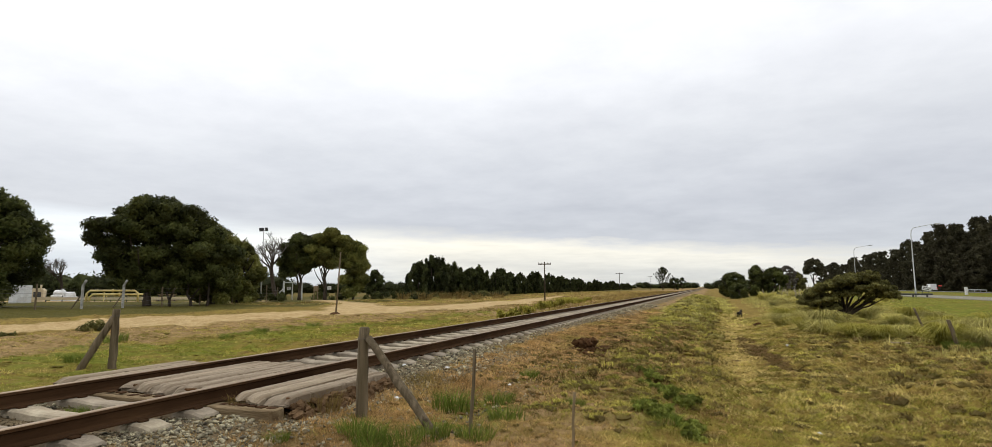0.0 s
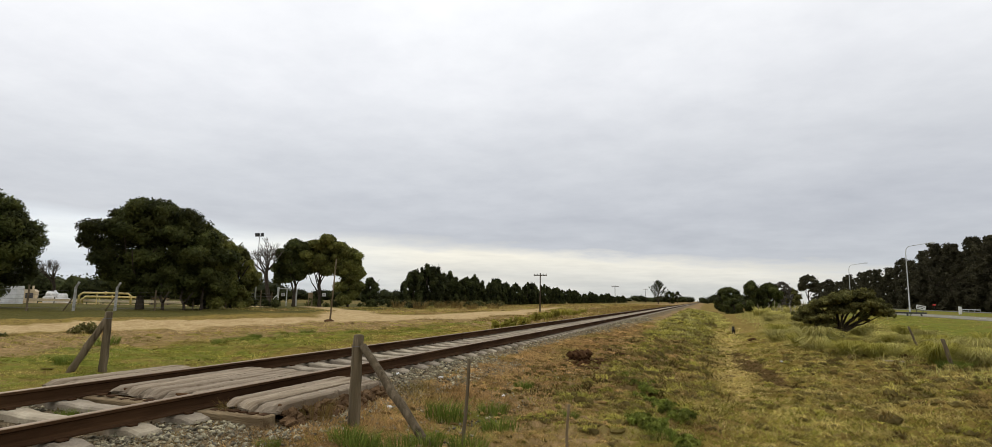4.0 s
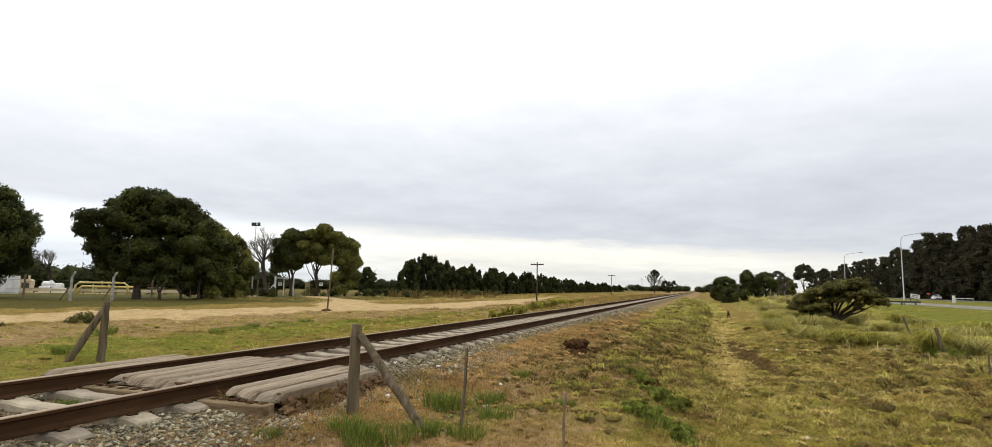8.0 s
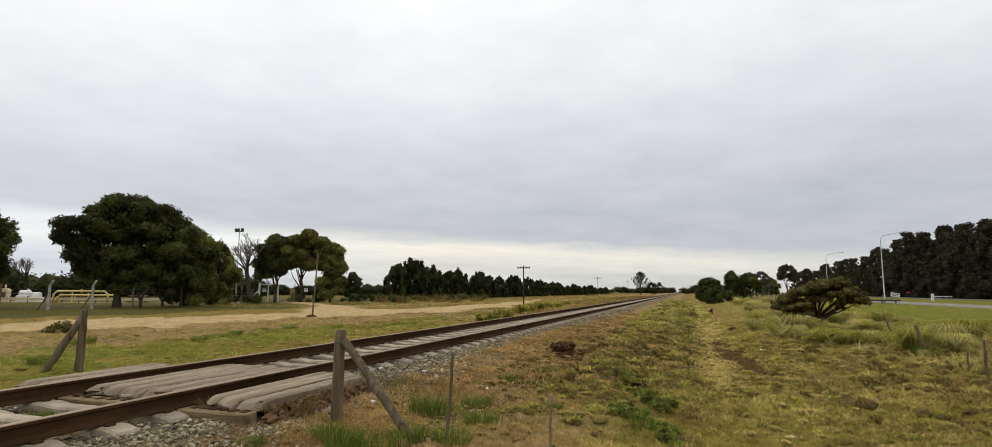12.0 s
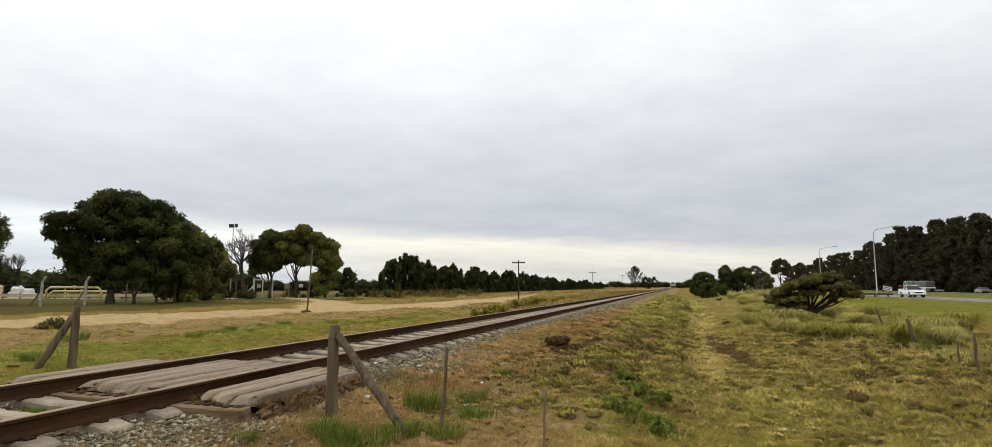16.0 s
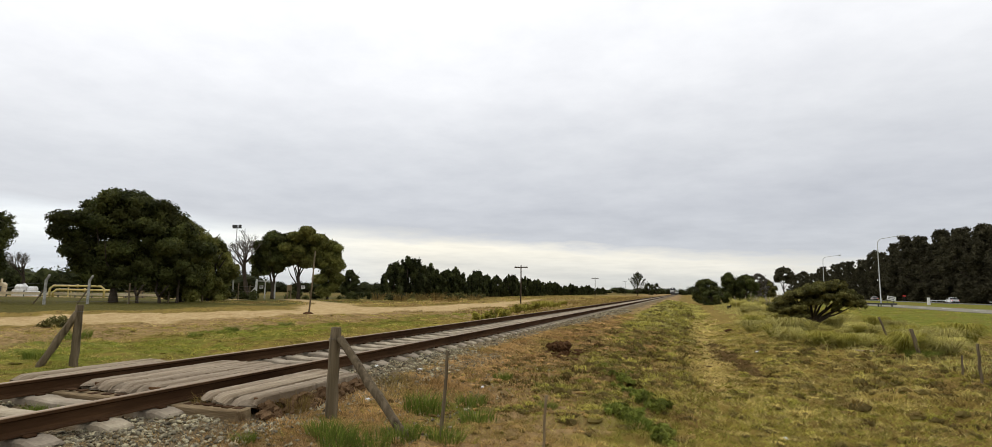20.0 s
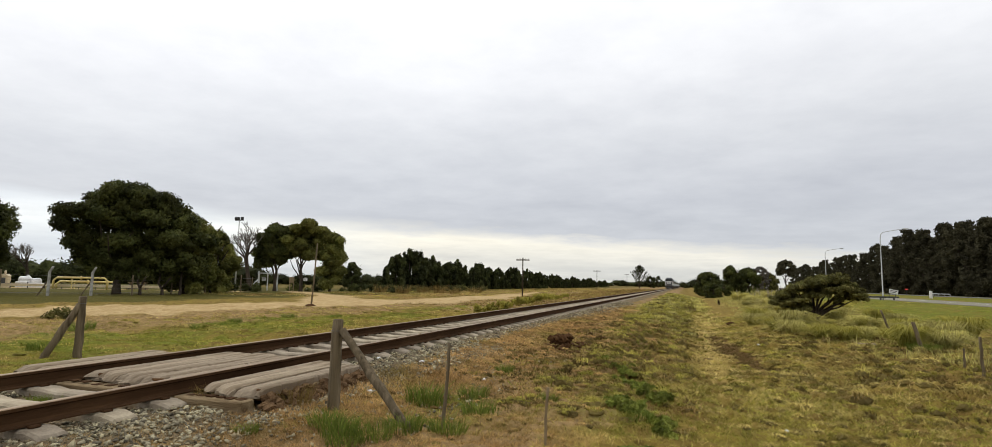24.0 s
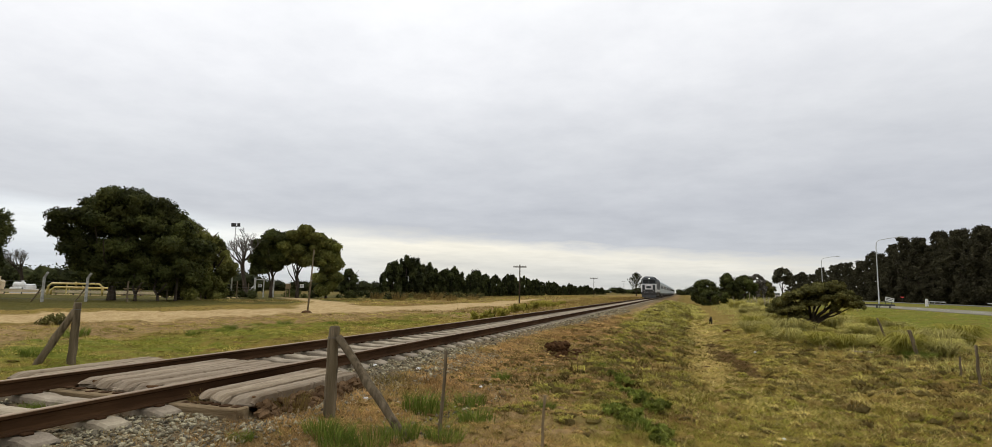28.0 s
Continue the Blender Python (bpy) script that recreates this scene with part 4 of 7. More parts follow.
def street_lamp(x, y, h):
    z = land1(x, y)
    t = thing("street_lamp", (x, y, z), "tall galvanised street lamp with a long curved arm", "street lamp", "street lamps along the road")
    part("mast", Geo().tube([(0, 0, -0.3), (0, 0, 1.2), (0, 0, 1.25), (-0.03, 0, h - 1.2), (0.05, 0, h - 0.45), (0.35, 0, h - 0.05), (1.0, 0, h + 0.1)], [0.12, 0.115, 0.085, 0.065, 0.055, 0.05, 0.045], 10), M["galv"], t, smooth=True)
    part("arm", Geo().tube([(0.95, 0, h + 0.09), (2.2, 0, h + 0.32), (3.2, 0, h + 0.48)], [0.05, 0.042, 0.038], 8), M["galv"], t, smooth=True)
    part("lamp_head", Geo().box((3.1, -0.13, h + 0.42), (3.85, 0.13, h + 0.58), 0.05), M["galv"], t)
    part("lens", Geo().box((3.2, -0.1, h + 0.395), (3.75, 0.1, h + 0.425), 0.01), M["lens"], t)


street_lamp(34.6, 105.0, 10.7)
street_lamp(37.0, 154.5, 10.7)

# floodlight mast beyond the trees
fx, fy = -66.0, 77.5
fl = thing("floodlight_mast", (fx, fy, land1(fx, fy)), "tall thin floodlight mast behind the trees", "floodlight")
part("mast", Geo().tube([(0, 0, -0.3), (0, 0, 6), (0, 0, 11.2)], [0.13, 0.10, 0.07], 8), M["galv"], fl, smooth=True)
part("crossbar", Geo().box((-0.9, -0.05, 11.1), (0.9, 0.05, 11.25), 0.01), M["steel"], fl)
for k in (-0.7, -0.25, 0.55):
    part("floodlight", Geo().box((k - 0.2, -0.15, 11.25), (k + 0.2, 0.2, 11.7), 0.04), M["steel"], fl)


# ---- trees ----
def leaf_cloud(name, clumps, per, size, material, seed, flat=0.6, core=0.6, loose=0.10):
    """A crown: leaf cards thrown through lumpy clumps, over dense small cores."""
    r = np.random.default_rng(seed)
    C = np.array([c[:3] for c in clumps], float)
    R = np.array([c[3:6] for c in clumps], float)
    vol = (R.prod(1)) ** (2 / 3)
    counts = np.maximum((per * vol / vol.sum()).astype(int), 12)
    idx = np.repeat(np.arange(len(C)), counts)
    n = len(idx)
    d = r.normal(size=(n, 3))
    d /= np.linalg.norm(d, axis=1)[:, None]
    rad = r.uniform(0.35, 1.0, n) ** 0.6 * (1 + loose * r.normal(size=n).clip(-1, 2.2))
    P = C[idx] + d * R[idx] * rad[:, None]
    nrm = d + r.normal(size=(n, 3)) * flat
    nrm /= np.linalg.norm(nrm, axis=1)[:, None]
    a = np.cross(nrm, r.normal(size=(n, 3)))
    a /= np.linalg.norm(a, axis=1)[:, None]
    b = np.cross(nrm, a)
    s = size * r.uniform(0.55, 1.35, n)[:, None]
    tip = P + a * s
    v = np.stack([P - a * s * 0.9, P + b * s * 0.5 - nrm * s * 0.15, tip, P - b * s * 0.5 - nrm * s * 0.15], 1)
    f = (np.arange(n) * 4)[:, None] + np.arange(4)
    verts, faces = v.reshape(-1, 3), f
    g = Geo()
    rnd = random.Random(seed)
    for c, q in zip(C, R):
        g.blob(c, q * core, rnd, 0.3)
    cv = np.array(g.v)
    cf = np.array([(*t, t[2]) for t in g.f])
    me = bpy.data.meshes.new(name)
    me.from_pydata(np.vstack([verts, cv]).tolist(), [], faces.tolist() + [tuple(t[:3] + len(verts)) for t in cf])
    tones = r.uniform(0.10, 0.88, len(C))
    # cores a fifth darker than their leaves: inner crown shade put into the tone
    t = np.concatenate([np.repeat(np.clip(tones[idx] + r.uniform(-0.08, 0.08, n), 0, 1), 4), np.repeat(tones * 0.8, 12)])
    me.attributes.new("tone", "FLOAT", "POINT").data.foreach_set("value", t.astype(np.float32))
    me.materials.append(material)
    me.update()
    return me


def limbs(start, h, spread, n, r0, seed, twist=0.3):
    """A tapered, bent trunk that splits into limbs."""
    rnd = random.Random(seed)
    g = Geo()
    p = Vector(start)
    trunk = [p + Vector((rnd.uniform(-0.1, 0.1) * i * twist, rnd.uniform(-0.1, 0.1) * i * twist, h * 0.45 * i / 5 - (0.3 if i == 0 else 0))) for i in range(6)]
    g.tube(trunk, [r0 * (1.35 if i == 0 else 1 - 0.08 * i) for i in range(6)], 9)
    ends = []
    for k in range(n):
        a = 2 * math.pi * k / n + rnd.uniform(-0.4, 0.4)
        s = trunk[rnd.choice((2, 3, 4, 5))]
        reach = spread * rnd.uniform(0.55, 0.95)
        top = h * rnd.uniform(0.55, 0.92)
        e = Vector((start[0] + math.cos(a) * reach, start[1] + math.sin(a) * reach, start[2] + top))
        m = s.lerp(e, 0.5) + Vector((rnd.uniform(-0.3, 0.3), rnd.uniform(-0.3, 0.3), rnd.uniform(0, 0.08) * h))
        rr = r0 * rnd.uniform(0.35, 0.55)
        g.tube([s, s.lerp(m, 0.5) + Vector((0, 0, 0.1)), m, e], [rr, rr * 0.8, rr * 0.6, rr * 0.2], 6)
        ends.append(e)
    return g, ends


def tree(name, at, h, spread, label, leaf="leaf", leaves=9000, size=0.24, low=0.22, n=34, r0=0.3, seed=1, bark="bark", group="", lumps=(0.16, 0.30), sq=0.8, top=0.5, lobes=()):
    """Broad crown: clumps spread over a domed envelope from low*h to h."""
    rnd = random.Random(seed)
    t = thing(name, (at[0], at[1], land1(*at)), label, "tree", group)
    g, _ = limbs((0, 0, 0), h * (0.8 if lobes else 1.0), spread * (0.6 if lobes else 1.0), 8, r0, seed)
    part("trunk", g, M[bark], t, smooth=True)
    clumps = []
    for i in range(n):
        s = ((i + 0.5) / n) ** 0.85
        z = h * (low + (0.93 - low) * s)
        wide = spread * min(1.0, (1 - max(0, (s - top) / (1 - top)) ** 2.2) ** 0.5 + 0.06) * (0.75 + 0.25 * min(1, s / 0.3))
        a, q = i * 2.39996 + rnd.uniform(-0.4, 0.4), rnd.uniform(0.35, 1.0) ** 0.6
        k = spread * rnd.uniform(*lumps)
        clumps.append((math.cos(a) * (wide - k) * q, math.sin(a) * (wide - k) * q, z - k * 0.3, k, k, k * sq))
    if lobes:
        clumps = []
        dx, dy = at[0] - 5, at[1]
        d = math.hypot(dx, dy)
        ux, uy = dy / d, -dx / d
        for u, z, k in lobes:
            for j in range(max(6, int(k * k * 6.5))):
                v = Vector((rnd.gauss(0, 1), rnd.gauss(0, 1), rnd.gauss(0, 1))).normalized() * rnd.uniform(0.45, 1.0)
                e = rnd.uniform(0.5, 0.95)
                s, w = u + v.x * (k - e * 0.5), v.y * k * 1.25
                clumps.append((ux * s + dx / d * w, uy * s + dy / d * w, max(0.9, z + v.z * (k - e * 0.5)), e, e, e * 0.72))
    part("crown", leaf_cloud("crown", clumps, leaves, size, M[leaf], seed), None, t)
    return t


tree("tree", (-47.4, 27.2), 9.9, 4.9, "large dark rounded evergreen tree over the fence", leaf="leaf", leaves=46000, n=90, seed=11, low=0.12, size=0.15, lumps=(0.13, 0.26))
tree("tree", (-38.8, 34.9), 9.2, 4.9, "large dark rounded evergreen tree with a wide crown", leaf="leaf", leaves=80000, n=105, seed=12, low=0.27, size=0.15, lumps=(0.12, 0.25), lobes=((-3.3, 5.8, 1.6), (-2.6, 4.4, 1.5), (-1.6, 6.6, 1.6), (-0.7, 7.5, 1.6), (-0.9, 8.3, 1.1), (0.8, 8.4, 1.1), (0.9, 7.4, 1.9), (2.6, 7.2, 1.9), (-0.4, 5.0, 2.3), (1.6, 5.0, 2.4), (3.6, 4.8, 2.4), (4.4, 6.0, 1.6), (5.0, 3.4, 1.9), (2.8, 2.9, 1.7), (0.6, 3.2, 1.7), (-1.2, 3.2, 1.3), (-2.2, 3.3, 1.1), (-1.2, 2.2, 1.0), (0.2, 2.0, 1.0), (1.6, 1.9, 1.0), (3.8, 1.8, 1.2), (5.2, 1.9, 1.0), (5.9, 4.2, 1.5)))
tree("tree", (-37.2, 40.0), 7.6, 3.2, "dark evergreen tree beside the fenced picnic ground", leaf="leafy", leaves=38000, n=80, seed=13, low=0.10, size=0.15, lumps=(0.14, 0.28), top=0.3)
tree("tree", (-38.0, 44.1), 6.3, 2.7, "lower olive evergreen tree beside the fenced picnic ground", leaf="leafy", leaves=26000, n=60, seed=14, low=0.08, size=0.15, lumps=(0.16, 0.3), top=0.25)
tree("tree", (-42.1, 57.9), 8.6, 3.3, "dark rounded tree on a bare trunk by the gate", leaf="leaf", leaves=46000, n=80, seed=15, low=0.36, r0=0.2, size=0.16, lobes=((-1.3, 6.1, 1.2), (-0.6, 4.7, 1.1), (0.5, 6.9, 1.3), (0.9, 5.0, 1.2), (-1.7, 4.6, 0.8), (1.7, 6.1, 1.0), (-0.4, 7.4, 0.8), (0.2, 5.7, 1.3), (1.6, 4.7, 1.0), (-1.0, 5.3, 1.1), (-1.9, 3.6, 1.0), (-1.2, 3.5, 0.9), (0.4, 4.0, 0.9)))
tree("tree", (-39.3, 59.2), 9.1, 3.6, "dark rounded tree with a forked trunk by the gate", leaf="leafy", leaves=52000, n=95, seed=16, low=0.36, r0=0.22, size=0.16, lobes=((-1.0, 7.2, 1.2), (0.4, 8.0, 1.1), (1.6, 7.4, 1.1), (0.2, 6.0, 1.2), (1.9, 5.7, 1.1), (-1.2, 5.2, 0.9), (2.6, 6.6, 0.9), (2.5, 4.7, 0.8), (1.0, 4.8, 0.8), (-0.2, 5.1, 1.0), (1.1, 6.6, 1.3), (-1.6, 6.3, 1.0), (0.6, 4.5, 0.9)))
tree("tree", (-36.6, 61.2), 8.2, 2.4, "slim leafy tree with a crown down to the ground", leaf="leafy", leaves=36000, n=56, seed=17, low=0.06, r0=0.15, size=0.16, lobes=((-1.0, 6.4, 0.8), (0.0, 6.6, 0.9), (0.6, 5.2, 0.9), (-0.8, 4.6, 1.0), (0.3, 3.6, 1.0), (-0.7, 2.6, 0.9), (0.4, 1.8, 0.9), (-0.5, 1.1, 0.7), (0.9, 6.2, 0.9), (0.9, 4.3, 0.9), (-1.4, 5.7, 0.8), (1.0, 2.7, 0.8), (-0.2, 5.4, 1.0)))
tree("tree", (-42.0, 74.8), 4.4, 1.6, "small dark tree at the field edge", leaf="conifer", leaves=10000, n=30, seed=18, low=0.06, r0=0.12, top=0.15, size=0.2, lumps=(0.16, 0.32))
# ---- dark row of conifers along the lane ----
def conifer(name, seed, h, spread, label, group):
    rnd = random.Random(seed)
    t = thing(name, (0, 0, 0), label, "tree", group)
    part("trunk", Geo().tube([(0, 0, -0.3), (0.03, 0, h * 0.5), (0, 0.02, h * 0.93)], [0.17, 0.11, 0.02], 7), M["bark"], t, smooth=True)
    clumps = []
    for i in range(60):
        s = (i + 0.5) / 60
        a = i * 2.39996 + rnd.uniform(-0.5, 0.5)
        wide = spread * (1 - s ** 2.4) ** 0.8 + 0.12
        k = spread * rnd.uniform(0.10, 0.2)
        q = rnd.uniform(0.4, 1.0)
        clumps.append((math.cos(a) * wide * q, math.sin(a) * wide * q, h * (0.03 + 0.9 * s) * rnd.uniform(0.9, 1.08), k * 0.8, k * 0.8, k * 1.7))
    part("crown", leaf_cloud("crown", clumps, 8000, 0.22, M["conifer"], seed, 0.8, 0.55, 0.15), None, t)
    return t


ROW = [conifer("conifer", 60 + i, 5.0 + 0.45 * i, 2.5 + 0.25 * i, "dense dark conifer in a long windbreak row", "windbreak row") for i in range(3)]
rnd = random.Random(21)
spots, y = [], 79.0
while y < 330:
    spots.append((-36.5 + (y - 79) * -0.006 + rnd.uniform(-0.8, 0.8), y + rnd.uniform(-0.5, 0.5)))
    y += 3.1 + (y - 79) * 0.026
for i, (x, y) in enumerate(spots):
    s = (1.12 if i in (1, 2) else rnd.uniform(0.74, 1.06)) * (1.0 - 0.22 * min(1, (y - 79) / 170))
    m = Matrix.LocRotScale((x, y, land1(x, y)), Euler((0, 0, rnd.uniform(0, 6.28))), (s, s, s))
    src = ROW[i % 3]
    if i < 3:
        src.matrix_basis = m
    else:
        c = copy_thing(src, m)
        c.matrix_basis = m

# ---- right-hand trees beyond the road ----
def eucalyptus(seed, h, spread):
    rnd = random.Random(seed)
    t = thing("eucalyptus", (0, 0, 0), "tall dark eucalyptus in a dense roadside row", "tree", "eucalyptus row")
    g, _ = limbs((0, 0, 0), h * 0.8, spread * 0.6, 7, 0.4, seed, 0.8)
    part("trunk", g, M["bark"], t, smooth=True)
    clumps = []
    for i in range(80):
        s = (i + 0.5) / 80
        a = i * 2.39996 + rnd.uniform(-0.6, 0.6)
        wide = spread * (0.75 + 0.35 * math.sin(s * 5 + seed)) * (1 - max(0, s - 0.75) * 2.2)
        k = spread * rnd.uniform(0.12, 0.32)
        q = rnd.uniform(0.3, 1.0)
        clumps.append((math.cos(a) * wide * q, math.sin(a) * wide * q, h * (0.03 + 0.94 * s), k * (1 - 0.35 * s), k * (1 - 0.35 * s), k * 0.75 * (1 - 0.3 * s)))
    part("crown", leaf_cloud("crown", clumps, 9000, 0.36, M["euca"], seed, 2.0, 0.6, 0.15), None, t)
    return t


EUCA = [eucalyptus(80 + i, 19.6 + 0.9 * i, 5.4 + 0.3 * i) for i in range(4)]
rnd = random.Random(22)
n_e, y = 0, 99.0
while y < 496:
    for lane in range(2 if y < 280 else 1):
        x = 86 + lane * 7 + rnd.uniform(-1.5, 1.5)
        yy = y + rnd.uniform(-1.5, 1.5) + lane * 3
        s = rnd.uniform(0.93, 1.05) * float(np.interp(y, (97, 186, 203, 232, 268, 307, 356), (1.14, 1.12, 1.05, 1.05, 1.05, 0.90, 0.86)))
        m = Matrix.LocRotScale((x, yy, land1(x, yy)), Euler((0, 0, rnd.uniform(0, 6.28))), (s, s, s * rnd.uniform(0.92, 1.08)))
        src = EUCA[n_e % 4]
        if n_e < 4:
            src.matrix_basis = m
        else:
            copy_thing(src, m).matrix_basis = m
        n_e += 1
    y += 7.3 + max(0, y - 248) * 0.025

tree("tree", (9.3, 118), 4.8, 2.9, "round dark tree among tall grass", leaf="leaf", leaves=20000, n=50, seed=31, low=0.02, size=0.13)
tree("tree", (9.6, 100), 2.3, 2.3, "low dark shrub among tall grass", leaf="leaf", leaves=9000, n=26, seed=32, low=0.0, size=0.12)
tree("tree", (12.9, 112), 5.9, 1.9, "slim dark tree with a ragged top", leaf="leaf", leaves=12000, n=30, seed=33, low=0.05, size=0.14, lumps=(0.22, 0.45))
tree("tree", (15.8, 112), 5.5, 2.6, "round dark tree among tall grass", leaf="leaf", leaves=18000, n=40, seed=34, low=0.02, size=0.14)
# grey twig colour on the leaves stands for distance haze
tree("tree", (26.6, 190), 8.4, 3.4, "pale grey leafless-looking tree, haze put into its leaf colour", leaf="twig", leaves=9000, n=60, seed=35, low=0.15, size=0.2, lumps=(0.1, 0.2))
tree("tree", (30.5, 200), 6.4, 3.6, "dark scrubby tree behind the bush", leaf="bush", leaves=9000, n=40, seed=135, low=0.02, size=0.22)
tree("tree", (44.5, 262), 13.5, 4.5, "open-crowned tree with gaps against the sky", leaf="euca", leaves=3200, n=15, seed=36, low=0.55, size=0.5, lumps=(0.22, 0.34), bark="bark")


def feathery_tree(x, y, h, seed):
    """An open conifer: limbs swept steeply up, each carrying a few wisps of foliage."""
    rk = random.Random(seed)
    t = thing("tree", (x, y, land1(x, y)), "sparse upright feathery tree beside the track", "tree")
    wood, wisps = Geo().tube([(0, 0, -0.3), (0.1, 0, h * 0.5), (0, 0, h)], [0.28, 0.16, 0.03], 7), []
    for k in range(34):
        s = (k + 0.5) / 34
        a, base, reach = k * 2.39996, h * (0.06 + 0.8 * s), h * 0.34 * (1 - s) ** 0.7 + 0.3
        e = Vector((math.cos(a) * reach, math.sin(a) * reach, base + reach * rk.uniform(0.9, 1.5)))
        wood.tube([(0, 0, base), (e.x * 0.6, e.y * 0.6, base + (e.z - base) * 0.4), e], [0.07, 0.05, 0.02], 5)
        for j in range(5):
            p = Vector((0, 0, base)).lerp(e, 0.35 + 0.17 * j)
            q = rk.uniform(0.18, 0.42)
            wisps.append((p.x, p.y, p.z, q * 0.7, q * 0.7, q * 1.5))
    part("trunk", wood, M["bark"], t, smooth=True)
    part("crown", leaf_cloud("crown", wisps, 5200, 0.17, M["conifer"], seed, 1.5, 0.15, 0.3), None, t)


feathery_tree(-14.6, 268, 11.2, 37)
tree("tree", (-13.0, 330), 7.0, 3.6, "dark rounded tree beside the track", leaf="conifer", leaves=2200, n=16, seed=38, low=0.1, size=0.5)
tree("tree", (-12.0, 400), 8.0, 3.0, "dark upright tree beside the track", leaf="conifer", leaves=2000, n=14, seed=39, low=0.1, size=0.5, top=0.3)

# far tree lines on the plain
def far_line(x0, y0, x1, y1, n, h, seed, label):
    rnd = random.Random(seed)
    cl = []
    for i in range(n):
        s = i / n + rnd.uniform(-0.3, 0.3) / n
        k = h * rnd.uniform(0.35, 0.62)
        cl.append((x0 + (x1 - x0) * s, y0 + (y1 - y0) * s, -0.5 + k * rnd.uniform(0.6, 1.0), k * 1.5, k * 1.5, k))
    ob = new("far_trees", leaf_cloud("far_trees", cl, n * 320, h * 0.065, M["conifer"], seed, 0.8, 0.8, 0.05))
    tagged(ob, label, "trees", kind="stuff")


far_line(-420, 260, -60, 620, 90, 6.0, 41, "low dark line of trees far across the fields")
far_line(-60, 620, -9, 700, 26, 7.0, 42, "low dark line of trees far along the track")
far_line(-132, 40, -76, 96, 84, 4.7, 43, "dark hedge line beyond the picnic ground")
far_line(-112, 108, -66, 142, 60, 2.6, 46, "low dark hedge behind the gate")
far_line(12, 330, 44, 420, 26, 6.5, 44, "dark trees far along the road")
far_line(4, 600, 40, 640, 16, 8.0, 45, "dark trees far along the road")

# ---- flat-topped bush ----
def flat_bush():
    """A lopsided bush: foliage pads in tiers, low on one side and lifted like an umbrella on the other."""
    cx, cy = 11.65, 34.6
    t = thing("flat_topped_bush", (cx, cy, land1(cx, cy) - 0.05), "wide flat-topped olive bush with bare spreading limbs", "bush")
    rnd = random.Random(51)
    d = math.hypot(cx - 5, cy)
    ux, uy = cy / d, -(cx - 5) / d
    pads = [(-2.6, 1.2, 0.42), (-2.0, 1.6, 0.5), (-1.3, 1.95, 0.52), (-0.6, 2.12, 0.55), (0.1, 2.3, 0.55), (0.8, 2.45, 0.55), (1.5, 2.45, 0.55), (2.1, 2.2, 0.5), (2.65, 1.85, 0.42), (3.0, 1.5, 0.32)]
    pads += [(-2.0, 1.05, 0.36), (-1.5, 1.3, 0.4), (-0.9, 1.5, 0.4), (-0.2, 1.7, 0.4), (0.5, 1.85, 0.4), (1.2, 1.9, 0.4), (1.8, 1.75, 0.4), (2.35, 1.5, 0.34), (-1.25, 0.85, 0.3), (-0.6, 1.05, 0.3), (1.5, 1.3, 0.26)]
    pads = [(0.70 * u + 0.05, z, 0.9 * k) for u, z, k in pads]
    clumps = []
    for i, (u, z, k) in enumerate(pads):
        for turn in range(4):
            w = (turn - 1.5) * 0.95 * (1 - abs(u) / 4.6) + rnd.uniform(-0.3, 0.3)
            zz = z - 0.10 * w * w + rnd.uniform(-0.16, 0.10)
            c = Vector((ux * u - uy * w, uy * u + ux * w, zz))
            for j in range(9):
                a, q = j * 2.4, math.sqrt((j + 0.5) / 9) * k
                e = k * rnd.uniform(0.28, 0.46)
                clumps.append((c.x + math.cos(a) * q, c.y + math.sin(a) * q, c.z - 0.3 * q * q + rnd.uniform(-0.12, 0.08), e, e, e * 0.72))
            if turn in (1, 2) and (i + turn) % 2:
                stem = Vector((ux * u * 0.18, uy * u * 0.18, zz * 0.34))
                bend = Vector((c.x * 0.55 + rnd.uniform(-0.15, 0.15), c.y * 0.55 + rnd.uniform(-0.15, 0.15), zz * 0.58))
                part("limb", Geo().tube([(u * 0.04, 0, -0.2), stem * 0.5, stem, stem.lerp(bend, 0.55) + Vector((0, 0, 0.06)), bend, c], [0.10, 0.08, 0.062, 0.05, 0.038, 0.012], 7), M["bark"], t, smooth=True)
    part("crown", leaf_cloud("crown", clumps, 52000, 0.065, M["bush"], 52, 0.8, 0.5, 0.15), None, t)


flat_bush()


# ---- bare trees ----
def bare_tree(x, y, h, seed, r0=0.22, lean=0.0):
    rnd = random.Random(seed)
    wood, g = Geo(), Geo()

    def grow(p, d, length, r, depth):
        e = p + d * length
        m = p.lerp(e, 0.5) + Vector((rnd.uniform(-0.06, 0.06), rnd.uniform(-0.06, 0.06), 0)) * length
        (wood if depth < 3 else g).tube([p, m, e], [r, r * 0.8, r * 0.62], 7 if depth < 3 else 4, False)
        if depth < 6:
            for _ in range(3 if depth < 5 else 2):
                nd = (d + Vector((rnd.uniform(-0.75, 0.75), rnd.uniform(-0.75, 0.75), rnd.uniform(-0.1, 0.45)))).normalized()
                grow(e, nd, length * rnd.uniform(0.6, 0.8), r * 0.58, depth + 1)

    grow(Vector((0, 0, -0.2)), Vector((lean, 0, 1)).normalized(), h * 0.27, r0, 0)
    t = thing("bare_tree", (x, y, land1(x, y)), "leafless grey tree with fine spreading twigs", "tree", "bare winter trees")
    part("trunk", wood, M["bark"], t, "dark forking trunk", smooth=True)
    part("branch_work", g, M["twig"], t, "fine grey twigs", smooth=True)


bare_tree(-42.6, 54.6, 9.8, 3, 0.34, -0.30)
bare_tree(-85, 57.7, 7.6, 4, 0.3)

